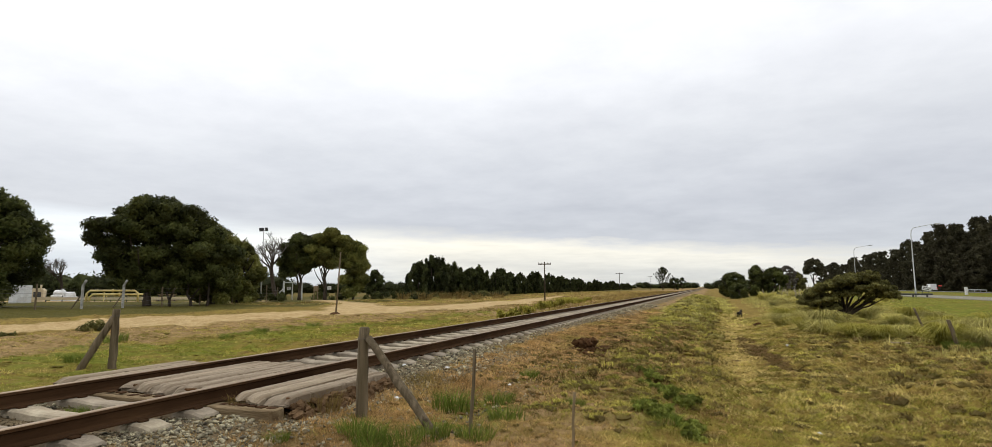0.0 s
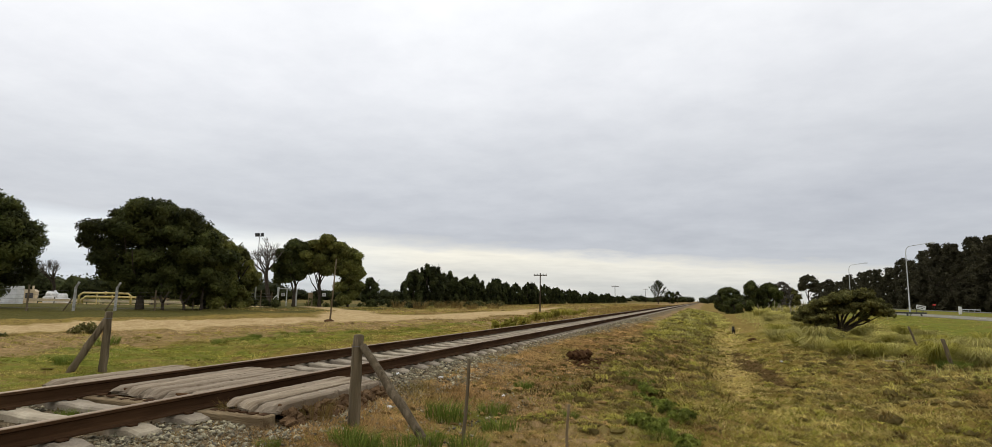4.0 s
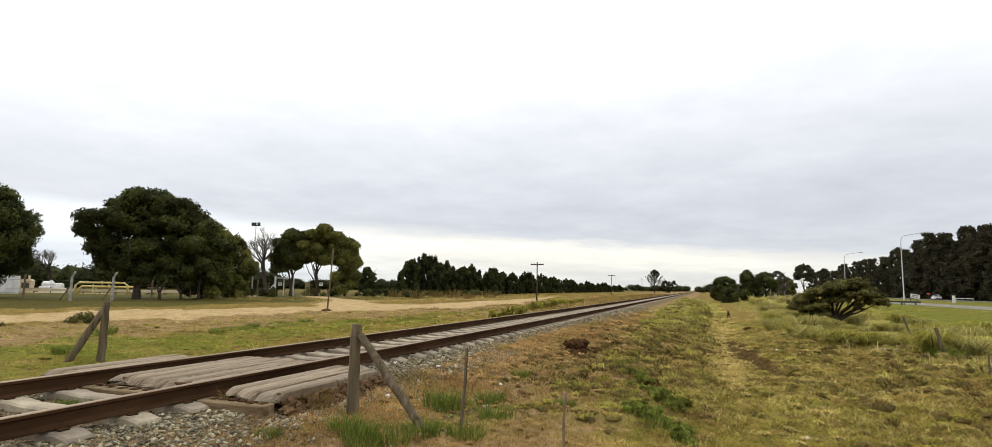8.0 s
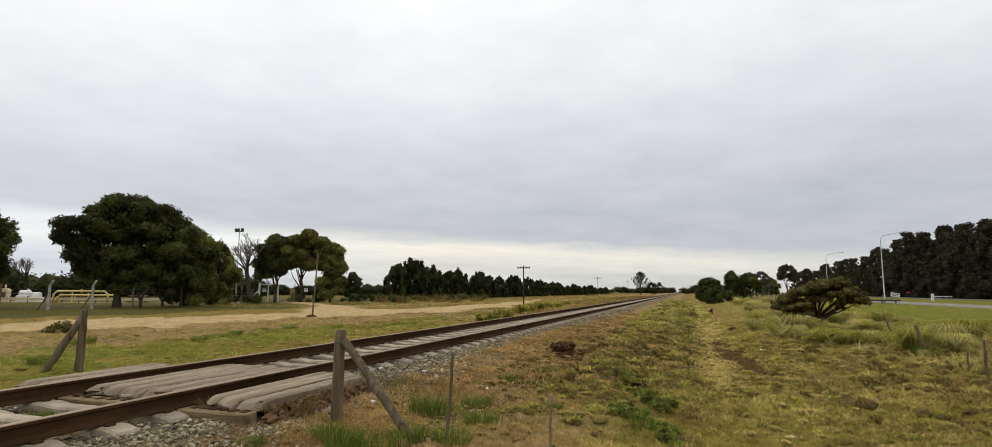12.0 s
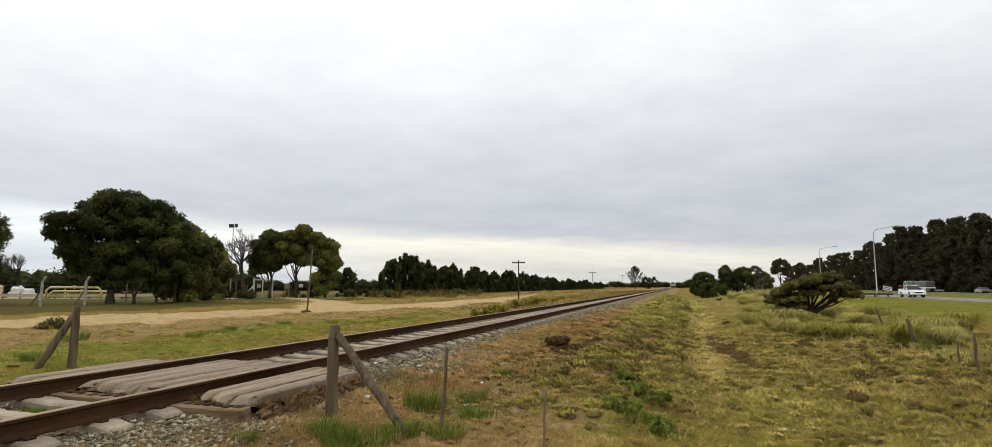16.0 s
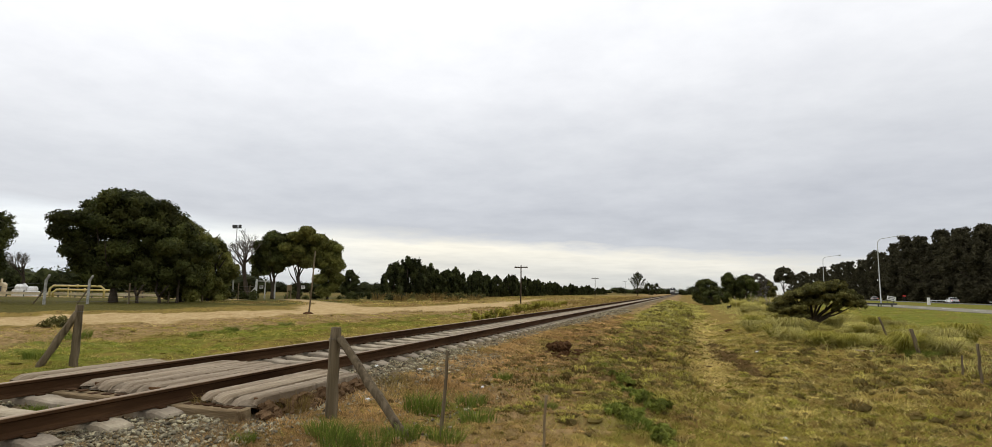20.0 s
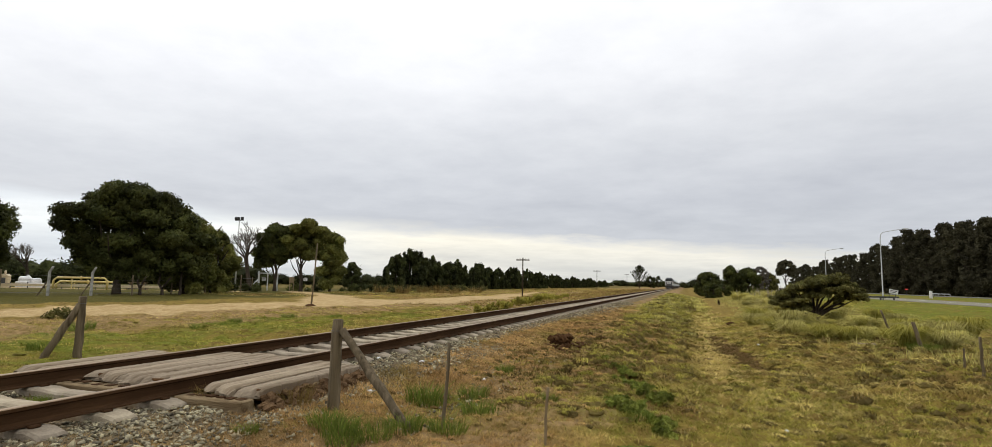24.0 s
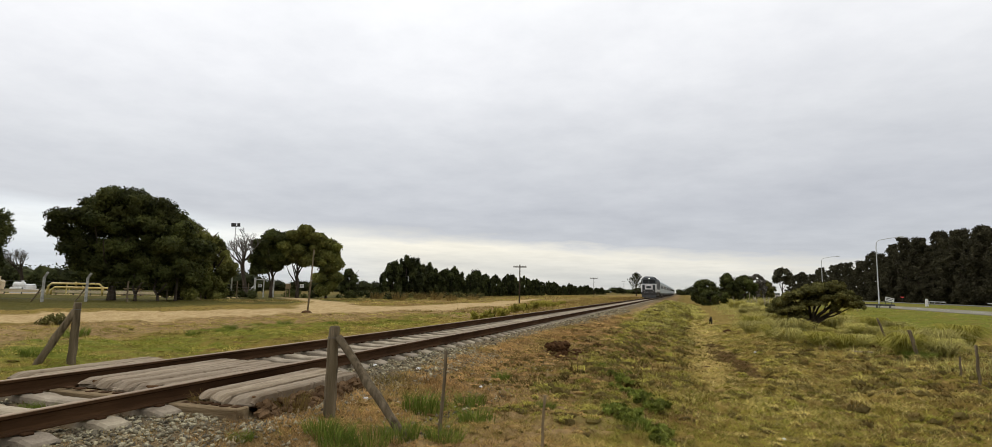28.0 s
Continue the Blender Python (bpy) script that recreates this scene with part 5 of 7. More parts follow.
# crooked bare stems under the big tree
for k, (cx, cy) in enumerate(((-36.6, 35.2), (-35.8, 36.6), (-35.4, 37.9))):
    rnd = random.Random(90 + k)
    t = thing("crooked_stem", (cx, cy, land1(cx, cy)), "crooked dark bare stem under the big tree", "tree trunk", "crooked stems")
    a = rnd.uniform(-0.8, 0.8)
    part("stem", Geo().tube([(0, 0, -0.2), (a * 0.3, 0.1, 0.5), (a, 0.1, 1.0), (a * 0.9, 0.2, 1.6), (a * 1.5, 0.2, 2.3)], [0.13, 0.11, 0.09, 0.08, 0.05], 8), M["bark"], t, smooth=True)
    part("side_stem", Geo().tube([(a * 0.3, 0.1, 0.5), (-a * 0.6, 0, 1.1), (-a * 1.2, 0, 1.5)], [0.09, 0.07, 0.04], 7), M["bark"], t, smooth=True)

# ---- fence, gate and plant across the lane ----
rnd = random.Random(71)
for i, (px, py) in enumerate([(-52, 21), (-44.5, 24.4), (-38.4, 26.2), (-37.9, 29.0), (-36.1, 30.8), (-36.0, 34.0), (-36.4, 38.0), (-36.8, 42.0), (-38.2, 46.0), (-40.0, 50.0), (-42.0, 54.0)]):
    white = i in (3, 4)
    if white:
        z = land1(px, py)
        t = thing("fence_post", (px, py, z), "pale concrete fence post with a bent top", "fence post", "posts of the fenced ground", rz=25)
        part("shaft", Geo().prism([(-0.075, -0.3), (0.075, -0.3), (0.065, 1.75), (-0.065, 1.75)], -0.065, 0.065, 1), M["oldwhite"], t)
        part("bent_top", Geo().prism([(-0.065, 1.75), (0.065, 1.72), (0.26, 2.12), (0.16, 2.17)], -0.06, 0.06, 1), M["oldwhite"], t)
        part("brace", Geo().tube([(-0.06, 0, 1.1), (-0.85, 0.1, -0.1)], [0.045, 0.05], 7), M["post"], t, "dark slanting brace")
        continue
    round_post(px, py, rnd.uniform(1.6, 1.9), 0.06, (rnd.uniform(-0.03, 0.03), 0), "fence_post", "dark wooden post of the ground's fence", group="posts of the fenced ground")
fw = thing("wire_fence", (0, 0, 0), "thin wire fence strung round the picnic ground", "fence")
line = [(-52, 21), (-44.5, 24.4), (-38.4, 26.2), (-37.4, 29.2), (-35.6, 31.0), (-36.4, 38.0), (-38.2, 46.0), (-42.0, 54.0), (-45.6, 58.8)]
for k in range(5):
    part("wire", Geo().tube([(x, y, land1(x, y) + 0.3 + 0.3 * k) for x, y in line], [0.006] * len(line), 4, False), M["wire"], fw)

gt = thing("gate", (-45.6, 59.2, land1(-45.6, 59.2)), "pale grey gate frame with a small notice and slanted stay", "gate")
gt.matrix_basis = pose(-45.6, 59.2, land1(-45.6, 59.2), 0, 0, 22)
part("gate_post", Geo().box((-0.1, -0.1, -0.2), (0.1, 0.1, 2.35), 0.02), M["white"], gt)
part("gate_post", Geo().box((2.2, -0.08, -0.2), (2.36, 0.08, 2.2), 0.02), M["white"], gt)
part("gate_post", Geo().box((1.02, -0.06, -0.2), (1.14, 0.06, 2.2), 0.02), M["white"], gt)
part("lintel", Geo().box((0, -0.05, 2.1), (2.3, 0.05, 2.2), 0.01), M["white"], gt)
part("stay", Geo().tube([(-0.05, 0, 1.4), (-1.25, -0.1, -0.05)], [0.07, 0.07], 8), M["white"], gt, smooth=True)
nb = part("notice", Geo().box((0.4, -0.03, 1.2), (0.85, 0.0, 1.6), 0.005), M["white"], gt, "white notice board")
for za, zb, xb in ((1.46, 1.5, 0.79), (1.38, 1.41, 0.74), (1.29, 1.32, 0.77)):
    part("writing_bar", Geo().box((0.46, -0.036, za), (xb, -0.031, zb)), M["black"], nb)
sg = thing("sign_board", (-39.2, 57.3, land1(-39.2, 57.3)), "small reddish notice board on two posts under the tree", "sign")
part("board", Geo().box((-0.35, -0.02, 1.1), (0.35, 0.02, 1.75), 0.01), M["timber"], sg)
part("leg", Geo().box((-0.3, -0.04, -0.2), (-0.22, 0.04, 1.1), 0.01), M["timber"], sg)
part("leg", Geo().box((0.22, -0.04, -0.2), (0.3, 0.04, 1.1), 0.01), M["timber"], sg)
sg2 = copy_thing(nb, pose(0, 0, 0))
sg2.parent = None
sg2.name = "white_notice"
sg2.matrix_basis = pose(-39.0, 58.6, land1(-39, 58.6) + 0.1, 0, 0, 22)
tagged(sg2, "white notice hanging on a tree trunk", "sign")
for wx_, wy_, a_ in ((-47, 52.5, 30), (-50.5, 51.5, 22), (-54, 49.5, 22)):
    t = thing("picnic_table", (wx_, wy_, land1(wx_, wy_)), "dark picnic table with benches under the trees", "table", "picnic tables", rz=a_)
    part("tabletop", Geo().box((-0.9, -0.4, 0.7), (0.9, 0.4, 0.76), 0.01), M["timber"], t)
    for k in (-0.75, 0.75):
        part("bench", Geo().box((-0.9, k - 0.13, 0.4), (0.9, k + 0.13, 0.45), 0.01), M["timber"], t)
        part("leg", Geo().box((k - 0.05, -0.8, -0.05), (k + 0.05, 0.8, 0.4), 0.01).box((k - 0.05, -0.3, 0.4), (k + 0.05, 0.3, 0.7), 0.01), M["timber"], t)


# gas plant: yellow pipe runs and white vessels
def pipe_run(x, y, rz, length, h):
    t = thing("pipe_run", (x, y, land1(x, y)), "bright yellow gas pipe on low legs", "pipe", "yellow pipes of the plant", rz=rz)
    part("pipe", Geo().tube([(0, 0, -0.1), (0, 0, h - 0.3), (0.3, 0, h), (length - 0.3, 0, h), (length, 0, h - 0.3), (length, 0, -0.1)], [0.11] * 6, 10), M["yellow"], t, smooth=True)
    for k in range(1, int(length / 1.6)):
        part("leg", Geo().box((k * 1.6 - 0.05, -0.05, -0.1), (k * 1.6 + 0.05, 0.05, h - 0.12), 0.01), M["yellow"], t)
    part("flange", Geo().tube([(length * 0.5 - 0.06, 0, h), (length * 0.5 + 0.06, 0, h)], [0.2, 0.2], 12), M["yellow"], t)


pipe_run(-57.7, 42.8, 40, 4.8, 1.2)
pipe_run(-58.4, 43.6, 40, 5.6, 0.75)
pipe_run(-49.0, 50.8, 24, 4.0, 1.6)
rl = thing("low_railing", (-66, 40.6, land1(-66, 40.6)), "low cream-coloured barrier on dark posts before the plant", "railing", rz=24)
part("top_rail", Geo().box((0, -0.06, 0.28), (19, 0.06, 0.56), 0.01), M["cream"], rl)
for k in range(12):
    part("baluster", Geo().box((k * 1.7 - 0.04, -0.04, -0.1), (k * 1.7 + 0.04, 0.04, 0.75), 0.01), M["steel"], rl)
for vx, vy, k in ((-65.9, 45.3, 0.66), (-65.0, 45.9, 0.5)):
    t = thing("valve_station", (vx, vy, land1(vx, vy)), "white-painted regulator block with stubby vessels", "tank", rz=24)
    part("base", Geo().box((-1.0 * k, -0.6, -0.1), (1.0 * k, 0.6, 1.1 * k), 0.08), M["white"], t)
    part("vessel", Geo().tube([(-0.9 * k, 0, 1.35 * k), (-0.7 * k, 0, 1.35 * k), (0.7 * k, 0, 1.35 * k), (0.9 * k, 0, 1.35 * k)], [0.15, 0.42, 0.42, 0.15], 14), M["white"], t, smooth=True)
    part("stack", Geo().tube([(0.3, 0, 1.5 * k), (0.3, 0, 2.2 * k)], [0.13, 0.13], 10), M["white"], t, smooth=True)
for vx, vy, w in ((-60.0, 37.8, 1.5), (-62.8, 36.4, 1.2), (-66.0, 35.2, 1.8)):
    t = thing("white_cabinet", (vx, vy, land1(vx, vy)), "white equipment cabinet near the fence", "cabinet", "white cabinets", rz=24)
    part("body", Geo().box((-w / 2, -0.5, -0.1), (w / 2, 0.5, 1.75), 0.03), M["white"], t)
    part("door", Geo().box((-w / 2 + 0.08, -0.53, 0.1), (w / 2 - 0.08, -0.5, 1.6), 0.01), M["white"], t)

mh = thing("compressor_housing", (-67.0, 43.1, land1(-67, 43.1)), "cream steel compressor housing with dark louvred openings", "machine", rz=48)
part("body", Geo().box((-1.1, -0.8, -0.1), (1.1, 0.8, 1.25), 0.06), M["cream"], mh)
part("hood", Geo().prism([(-1.15, 1.25), (1.15, 1.25), (0.9, 1.5), (-0.7, 1.5)], -0.85, 0.85, 1), M["cream"], mh)
for k in (-0.75, 0.2):
    part("louvre", Geo().box((k, -0.83, 0.35), (k + 0.7, -0.79, 1.1), 0.01), M["steel"], mh, "dark louvred opening")
part("exhaust", Geo().tube([(0.7, 0, 1.4), (0.7, 0, 1.9)], [0.1, 0.1], 9), M["cream"], mh, smooth=True)

# ---- road with a wide median, signs ----
def strip(name, x0, x1, y0, y1, lift, material, label, parent=None, kind="structure"):
    ys = spaced(60, 260, 8, y0, y1, 1.1)
    v = []
    for y in ys:
        v += [(x0, y, land1(x0, y) + lift), ((x0 + x1) / 2, y, land1((x0 + x1) / 2, y) + lift + 0.03), (x1, y, land1(x1, y) + lift), (x1, y, land1(x1, y) - 0.2), (x0, y, land1(x0, y) - 0.2)]
    f = []
    for i in range(len(ys) - 1):
        for k in range(5):
            f.append((i * 5 + k, i * 5 + (k + 1) % 5, i * 5 + 5 + (k + 1) % 5, i * 5 + 5 + k))
    ob = new(name, Geo().add(v, f).mesh(name, M[material]))
    return tagged(ob, label, "road", kind=kind)


strip("road", 35.3, 44.6, -300, 1500, 0.06, "pale_road", "pale grey concrete carriageway beside the lawn")
strip("road", 67.5, 75.5, -300, 1500, 0.06, "asphalt", "grey asphalt far carriageway")
dash = Geo().box((-0.06, -1.5, 0), (0.06, 1.5, 0.006))
dm = dash.mesh("lane_dash", M["paint"])
rm = thing("lane_marking", (0, 0, 0), "white dashed lane marking", "marking", kind="structure")
for k in range(40):
    for x in (39.3, 71.5):
        y = 40 + k * 9
        part("dash", dm, None, rm).matrix_basis = pose(x, y, land1(x, y) + 0.1)

lb = thing("low_bench", (34.0, 104.5, land1(34.0, 104.5)), "low dark green slatted barrier at the lamp foot", "barrier", rz=0)
part("beam", Geo().box((-2.2, -0.1, 0.35), (2.6, 0.1, 0.6), 0.02), M["steel"], lb)
for k in (-1.6, 0.1, 1.9):
    part("leg", Geo().box((k - 0.1, -0.1, -0.2), (k + 0.1, 0.1, 0.35), 0.01), M["steel"], lb)
ts = thing("tilted_sign", (45.4, 137.6, land1(45.4, 137.6)), "tilted white board sign beyond the road", "sign")
bd = part("board", Geo().box((-0.8, -0.04, 0.85), (0.8, 0.04, 1.7), 0.03), M["white"], ts)
bd.rotation_euler = (0, radians(11), 0)
for za, xb in ((1.38, 0.6), (1.08, 0.4)):
    part("writing_bar", Geo().box((-0.6, -0.055, za), (xb, -0.045, za + 0.12)), M["steel"], bd)
part("leg", Geo().box((-0.6, -0.05, -0.2), (-0.5, 0.05, 0.9), 0.01), M["steel"], ts)
part("leg", Geo().box((0.5, -0.05, -0.2), (0.6, 0.05, 0.8), 0.01), M["steel"], ts)
rs = thing("red_lamp_sign", (78.5, 236, land1(78.5, 236)), "small lit red sign at the roadside", "sign")
part("board", Geo().box((-0.45, -0.1, 1.65), (0.45, 0.1, 1.98), 0.05), M["redglow"], rs)
part("leg", Geo().box((-0.1, -0.08, -0.2), (0.1, 0.08, 1.65), 0.01), M["steel"], rs)
for i, (gx_, gy_, wide) in enumerate(((78.5, 208, 13), (78.5, 168, 18), (78.5, 132, 15))):
    gr = thing("guard_rail", (gx_, gy_, land1(gx_, gy_)), "pale metal guard rail along the far road", "guard rail", "guard rails")
    part("beam", Geo().box((-0.05, -wide / 2, 0.45), (0.05, wide / 2, 0.7), 0.03), M["galv"], gr)
    for k in range(int(wide / 4) + 1):
        part("post", Geo().box((0.05, -wide / 2 + k * 4 - 0.06, -0.2), (0.15, -wide / 2 + k * 4 + 0.06, 0.7), 0.01), M["galv"], gr)
mp_ = thing("marker_post", (52.0, 137.4, land1(52, 137.4)), "short white marker post in the median", "post")
part("post", Geo().box((-0.24, -0.15, -0.2), (0.24, 0.15, 1.5), 0.05), M["white"], mp_)
# ---- grass and weeds ----
def blades(name, x, y, h, w, material, seed, lean=0.5, label="", category="grass", parent=None, z=None, flat=False, tone=None, lay=None, droop=0.0):
    """Arched tapering blades standing at the given places."""
    r = np.random.default_rng(seed)
    n = len(x)
    z = land(x, y) - 0.01 if z is None else z
    a, b = r.uniform(0, 6.28, n) if lay is None else lay, r.uniform(0, 6.28, n)
    out = np.stack([np.cos(a), np.sin(a), 0 * a], -1) * (h * lean * r.uniform(0.2, 1.3, n))[:, None]
    side = np.stack([np.cos(b), np.sin(b), 0 * b], -1) * w[:, None] * 0.5
    base = np.stack([x, y, z], -1)
    up = np.stack([0 * h, 0 * h, h], -1)
    tone = r.uniform(0.25, 0.75, n) if tone is None else tone
    if flat:
        tip = base + up * r.uniform(0.75, 1.0, n)[:, None] + out
        v = np.stack([base - side, base + side, tip], 1)
        f = (np.arange(n) * 3)[:, None] + np.arange(3)
        return tagged(new(name, arrays_mesh(name, v.reshape(-1, 3), f, M[material], np.repeat(tone, 3))), label, category, kind="stuff")
    mid = base + up * (0.62 + 0.3 * droop) + out * 0.35
    tip = base + up * (r.uniform(0.75, 1.0, n) * (1 - droop * r.uniform(0.2, 1.0, n)))[:, None] + out * (1 + 0.3 * droop)
    v = np.stack([base - side, base + side, mid + side * 0.75, mid - side * 0.75, tip], 1)
    k = (np.arange(n) * 5)[:, None]
    f = np.concatenate([k + np.array([0, 1, 2]), k + np.array([0, 2, 3]), k + np.array([3, 2, 4])])
    ob = new(name, arrays_mesh(name, v.reshape(-1, 3), f, M[material], np.repeat(tone, 5)))
    if parent:
        ob.parent = parent
        return ob
    return tagged(ob, label, category, kind="stuff")


def field(n, xr, yr, seed, power=1.6):
    r = np.random.default_rng(seed)
    return r.uniform(*xr, n), yr[0] + (yr[1] - yr[0]) * r.uniform(0, 1, n) ** power, r


def mats(name, n, per, xr, yr, material, seed, label, size=(0.08, 0.24), h=(0.04, 0.12), rule=None, power=1.5, lean=1.5, w=0.011):
    """Low matted clumps of cut grass, each a small mound of blades."""
    x, y, r = field(n, xr, yr, seed, power)
    if rule is not None:
        keep = rule(x, y, r)
        x, y = x[keep], y[keep]
    n = len(x)
    s = (1 + np.clip(y - 5, 0, 60) * 0.055)
    rad = r.uniform(*size, n) * 1.2 * s ** 0.35
    hh = r.uniform(*h, n) * 0.8 * s ** 0.25 * np.clip(0.62 + (y - 4) / 10, 0.62, 1)
    tone = np.clip(0.5 + 0.38 * wobble(x + seed, y, 3.0) + r.normal(0, 0.28, n), 0, 1)
    i = np.repeat(np.arange(n), per)
    a, q = r.uniform(0, 6.28, len(i)), np.sqrt(r.uniform(0, 1, len(i)))
    xx, yy = x[i] + np.cos(a) * q * rad[i] * 1.25, y[i] + np.sin(a) * q * rad[i] * 0.8
    up = hh[i] * (1.1 - 0.8 * q) * r.uniform(0.5, 1.2, len(i)) 
    lay = r.uniform(0, 6.28, n)[i] + r.normal(0, 0.75, len(i))
    return blades(name, xx, yy, up + 0.01, w * r.uniform(0.6, 1.4, len(i)) * s[i] * np.clip(0.42 + (y[i] - 4) / 12, 0.42, 1), material, seed, lean, label, flat=True, tone=np.clip(tone[i] + r.uniform(-0.1, 0.1, len(i)), 0, 1), lay=lay)


def on_grass(x, y, r):
    d, g, b, dr, ba, pa, la = masks(x, y)
    return (ba < r.uniform(0.2, 0.5, len(x))) & (pa < r.uniform(0.35, 1.3, len(x))) & ((x < 8.5) | (y > 21) | (r.uniform(0, 1, len(x)) > 0.4)) & (g < 0.35) & (d < 0.4) & (dr < r.uniform(0.3, 1.0, len(x)))


def patchy(lo, s, off):
    return lambda x, y, r: on_grass(x, y, r) & (wobble(x + off, y - off, s) > lo + r.uniform(-0.25, 0.25, len(x)))


SLOPE = "short mown yellow-green grass with cut straw"
mats("mown_grass", 12000, 26, (1.6, 16), (2.6, 40), "hay", 201, SLOPE, rule=lambda x, y, r: on_grass(x, y, r) & ((y > 13) | (x < 4.5) | (r.uniform(0, 1, len(x)) > 0.5)))
mats("mown_grass", 5200, 30, (4.2, 13), (2.4, 12), "olive", 233, "short olive green grass", rule=on_grass, power=1.1)
mats("mown_grass", 1500, 26, (4.5, 13), (3, 14), "green", 234, "short green grass", rule=lambda x, y, r: on_grass(x, y, r) & (wobble(x + 3, y, 1.6) > r.uniform(-0.4, 0.5, len(x))), power=1.1)
def off_bank(share):
    """Thins the growth on the face of the bank."""
    return lambda x, y, r: patchy(-0.25, 2.0, 3)(x, y, r) & ~((x > 2.9) & (x < 5.9) & (y > 8) & (r.uniform(0, 1, len(x)) < share))


mats("mown_grass", 11000, 26, (1.6, 16), (2.6, 40), "olive", 202, SLOPE, rule=off_bank(0.5))
mats("bank_straw", 3300, 26, (2.9, 5.3), (8, 44), "dry", 249, "dry tan grass on the face of the bank", (0.08, 0.24), (0.06, 0.16), on_grass, 1.25, 1.1, 0.011)
mats("bank_straw", 1700, 24, (2.9, 5.5), (8, 44), "straw", 250, "pale cut straw on the face of the bank", (0.06, 0.22), (0.05, 0.13), patchy(-0.1, 2.6, 7), 1.25, 1.5, 0.010)
mats("cut_straw", 8000, 22, (2.6, 15), (9, 36), "straw", 203, "pale cut straw lying on the mown grass", (0.05, 0.26), (0.03, 0.10), patchy(0.05, 2.3, 11), lean=1.9)
mats("brown_thatch", 7000, 20, (1.6, 16), (2.6, 34), "thatch", 204, "brown thatch between the grass clumps", (0.08, 0.26), (0.02, 0.07), patchy(0.05, 2.4, 23), lean=1.8)
mats("green_grass", 4600, 26, (2.4, 14), (2.6, 30), "green", 205, "fresh green grass among the mown slope", (0.06, 0.18), (0.04, 0.12), patchy(0.2, 1.2, 41), lean=1.0)
mats("green_grass", 1500, 26, (2.7, 5.2), (7.5, 20), "green", 228, "fresh green grass on the bank", (0.06, 0.2), (0.05, 0.14), lambda x, y, r: (wobble(x, y, 2.0) > r.uniform(-0.3, 0.6, len(x))) & (np.abs(x - 4.4 + 0.09 * (y - 7)) < 0.75), 1.0, 0.9)
mats("rough_clumps", 4600, 30, (2.4, 5.4), (9, 90), "olive", 206, "rough grass on the embankment slope", (0.12, 0.34), (0.05, 0.15), on_grass, 1.3, 1.0)
mats("rough_clumps", 4200, 30, (2.4, 5.4), (9, 90), "hay", 207, "rough grass on the embankment slope", (0.12, 0.34), (0.04, 0.13), on_grass, 1.3, 1.2)
mats("path_straw", 3800, 24, (4.6, 8.4), (6, 62), "straw", 215, "pale trodden straw on the grass path", (0.1, 0.35), (0.02, 0.06), lambda x, y, r: masks(x, y)[5] * (1 - masks(x, y)[4]) > r.uniform(0.2, 0.9, len(x)), 1.3, 3.0)
def humps(x, y, r):
    return (hollow(x, y) > r.uniform(0.15, 0.7, len(x))) & (masks(x, y)[1] < 0.3)


# dark blades put the shaded sides of the hummocks into the turf colour
mats("dark_turf", 1500, 60, (2.5, 5.3), (9, 28), "darkturf", 219, "dark turf lumps on the bank, shaded sides and roots put into the colour", (0.12, 0.34), (0.10, 0.22), humps, 1.2, 0.7, 0.014)
mats("dark_turf", 1300, 50, (2.3, 5.5), (24, 95), "darkturf", 227, "dark turf lumps on the bank, shaded sides and roots put into the colour", (0.16, 0.4), (0.12, 0.26), humps, 1.15, 0.5, 0.014)
# hummock shade coloured the same way on the mown side
mats("dark_turf", 1700, 50, (7.0, 15.5), (6, 24), "darkturf", 220, "dark turf lumps on the mown grass, shaded sides put into the colour", (0.10, 0.3), (0.05, 0.12), lambda x, y, r: hollow(x + 13, y) > r.uniform(0.15, 0.9, len(x)) - 0.05 * np.clip(x - 9, 0, 5), 1.2, 0.9, 0.013)
mats("dark_turf", 900, 40, (5.4, 8.2), (12, 26), "darkturf", 221, "dark trampled turf on the path", (0.12, 0.3), (0.03, 0.09), lambda x, y, r: masks(x, y)[4] > r.uniform(0.15, 0.6, len(x)), 1.0, 1.0, 0.013)
mats("bank_crests", 1500, 44, (2.5, 5.3), (10, 70), "hay", 222, "pale grass crests between the hollows of the bank", (0.1, 0.28), (0.10, 0.2), lambda x, y, r: (hollow(x, y) < 0.03) & (wobble(x, y, 4.0) > r.uniform(-0.1, 0.5, len(x))) & (masks(x, y)[1] < 0.2), 1.35, 0.9, 0.012)
mats("bank_crests", 1100, 44, (2.5, 5.3), (10, 70), "olive", 223, "green grass crests between the hollows of the bank", (0.1, 0.28), (0.08, 0.18), lambda x, y, r: (hollow(x, y) < 0.03) & (wobble(x + 7, y, 4.0) > r.uniform(-0.1, 0.5, len(x))) & (masks(x, y)[1] < 0.2), 1.35, 0.9, 0.012)
mats("rough_tussocks", 1500, 40, (2.4, 7.0), (34, 120), "pampas", 224, "rough tussocky grass on the far bank", (0.2, 0.45), (0.16, 0.42), lambda x, y, r: (wobble(x, y, 1.8) > r.uniform(-0.5, 0.6, len(x))) & (masks(x, y)[5] < 0.4), 1.25, 0.8, 0.012)
mats("rough_tussocks", 900, 40, (2.4, 7.0), (40, 120), "olive", 225, "rough tussocky grass on the far bank", (0.2, 0.45), (0.14, 0.34), lambda x, y, r: (wobble(x + 4, y, 1.8) > r.uniform(-0.5, 0.6, len(x))) & (masks(x, y)[5] < 0.4), 1.25, 0.8, 0.012)
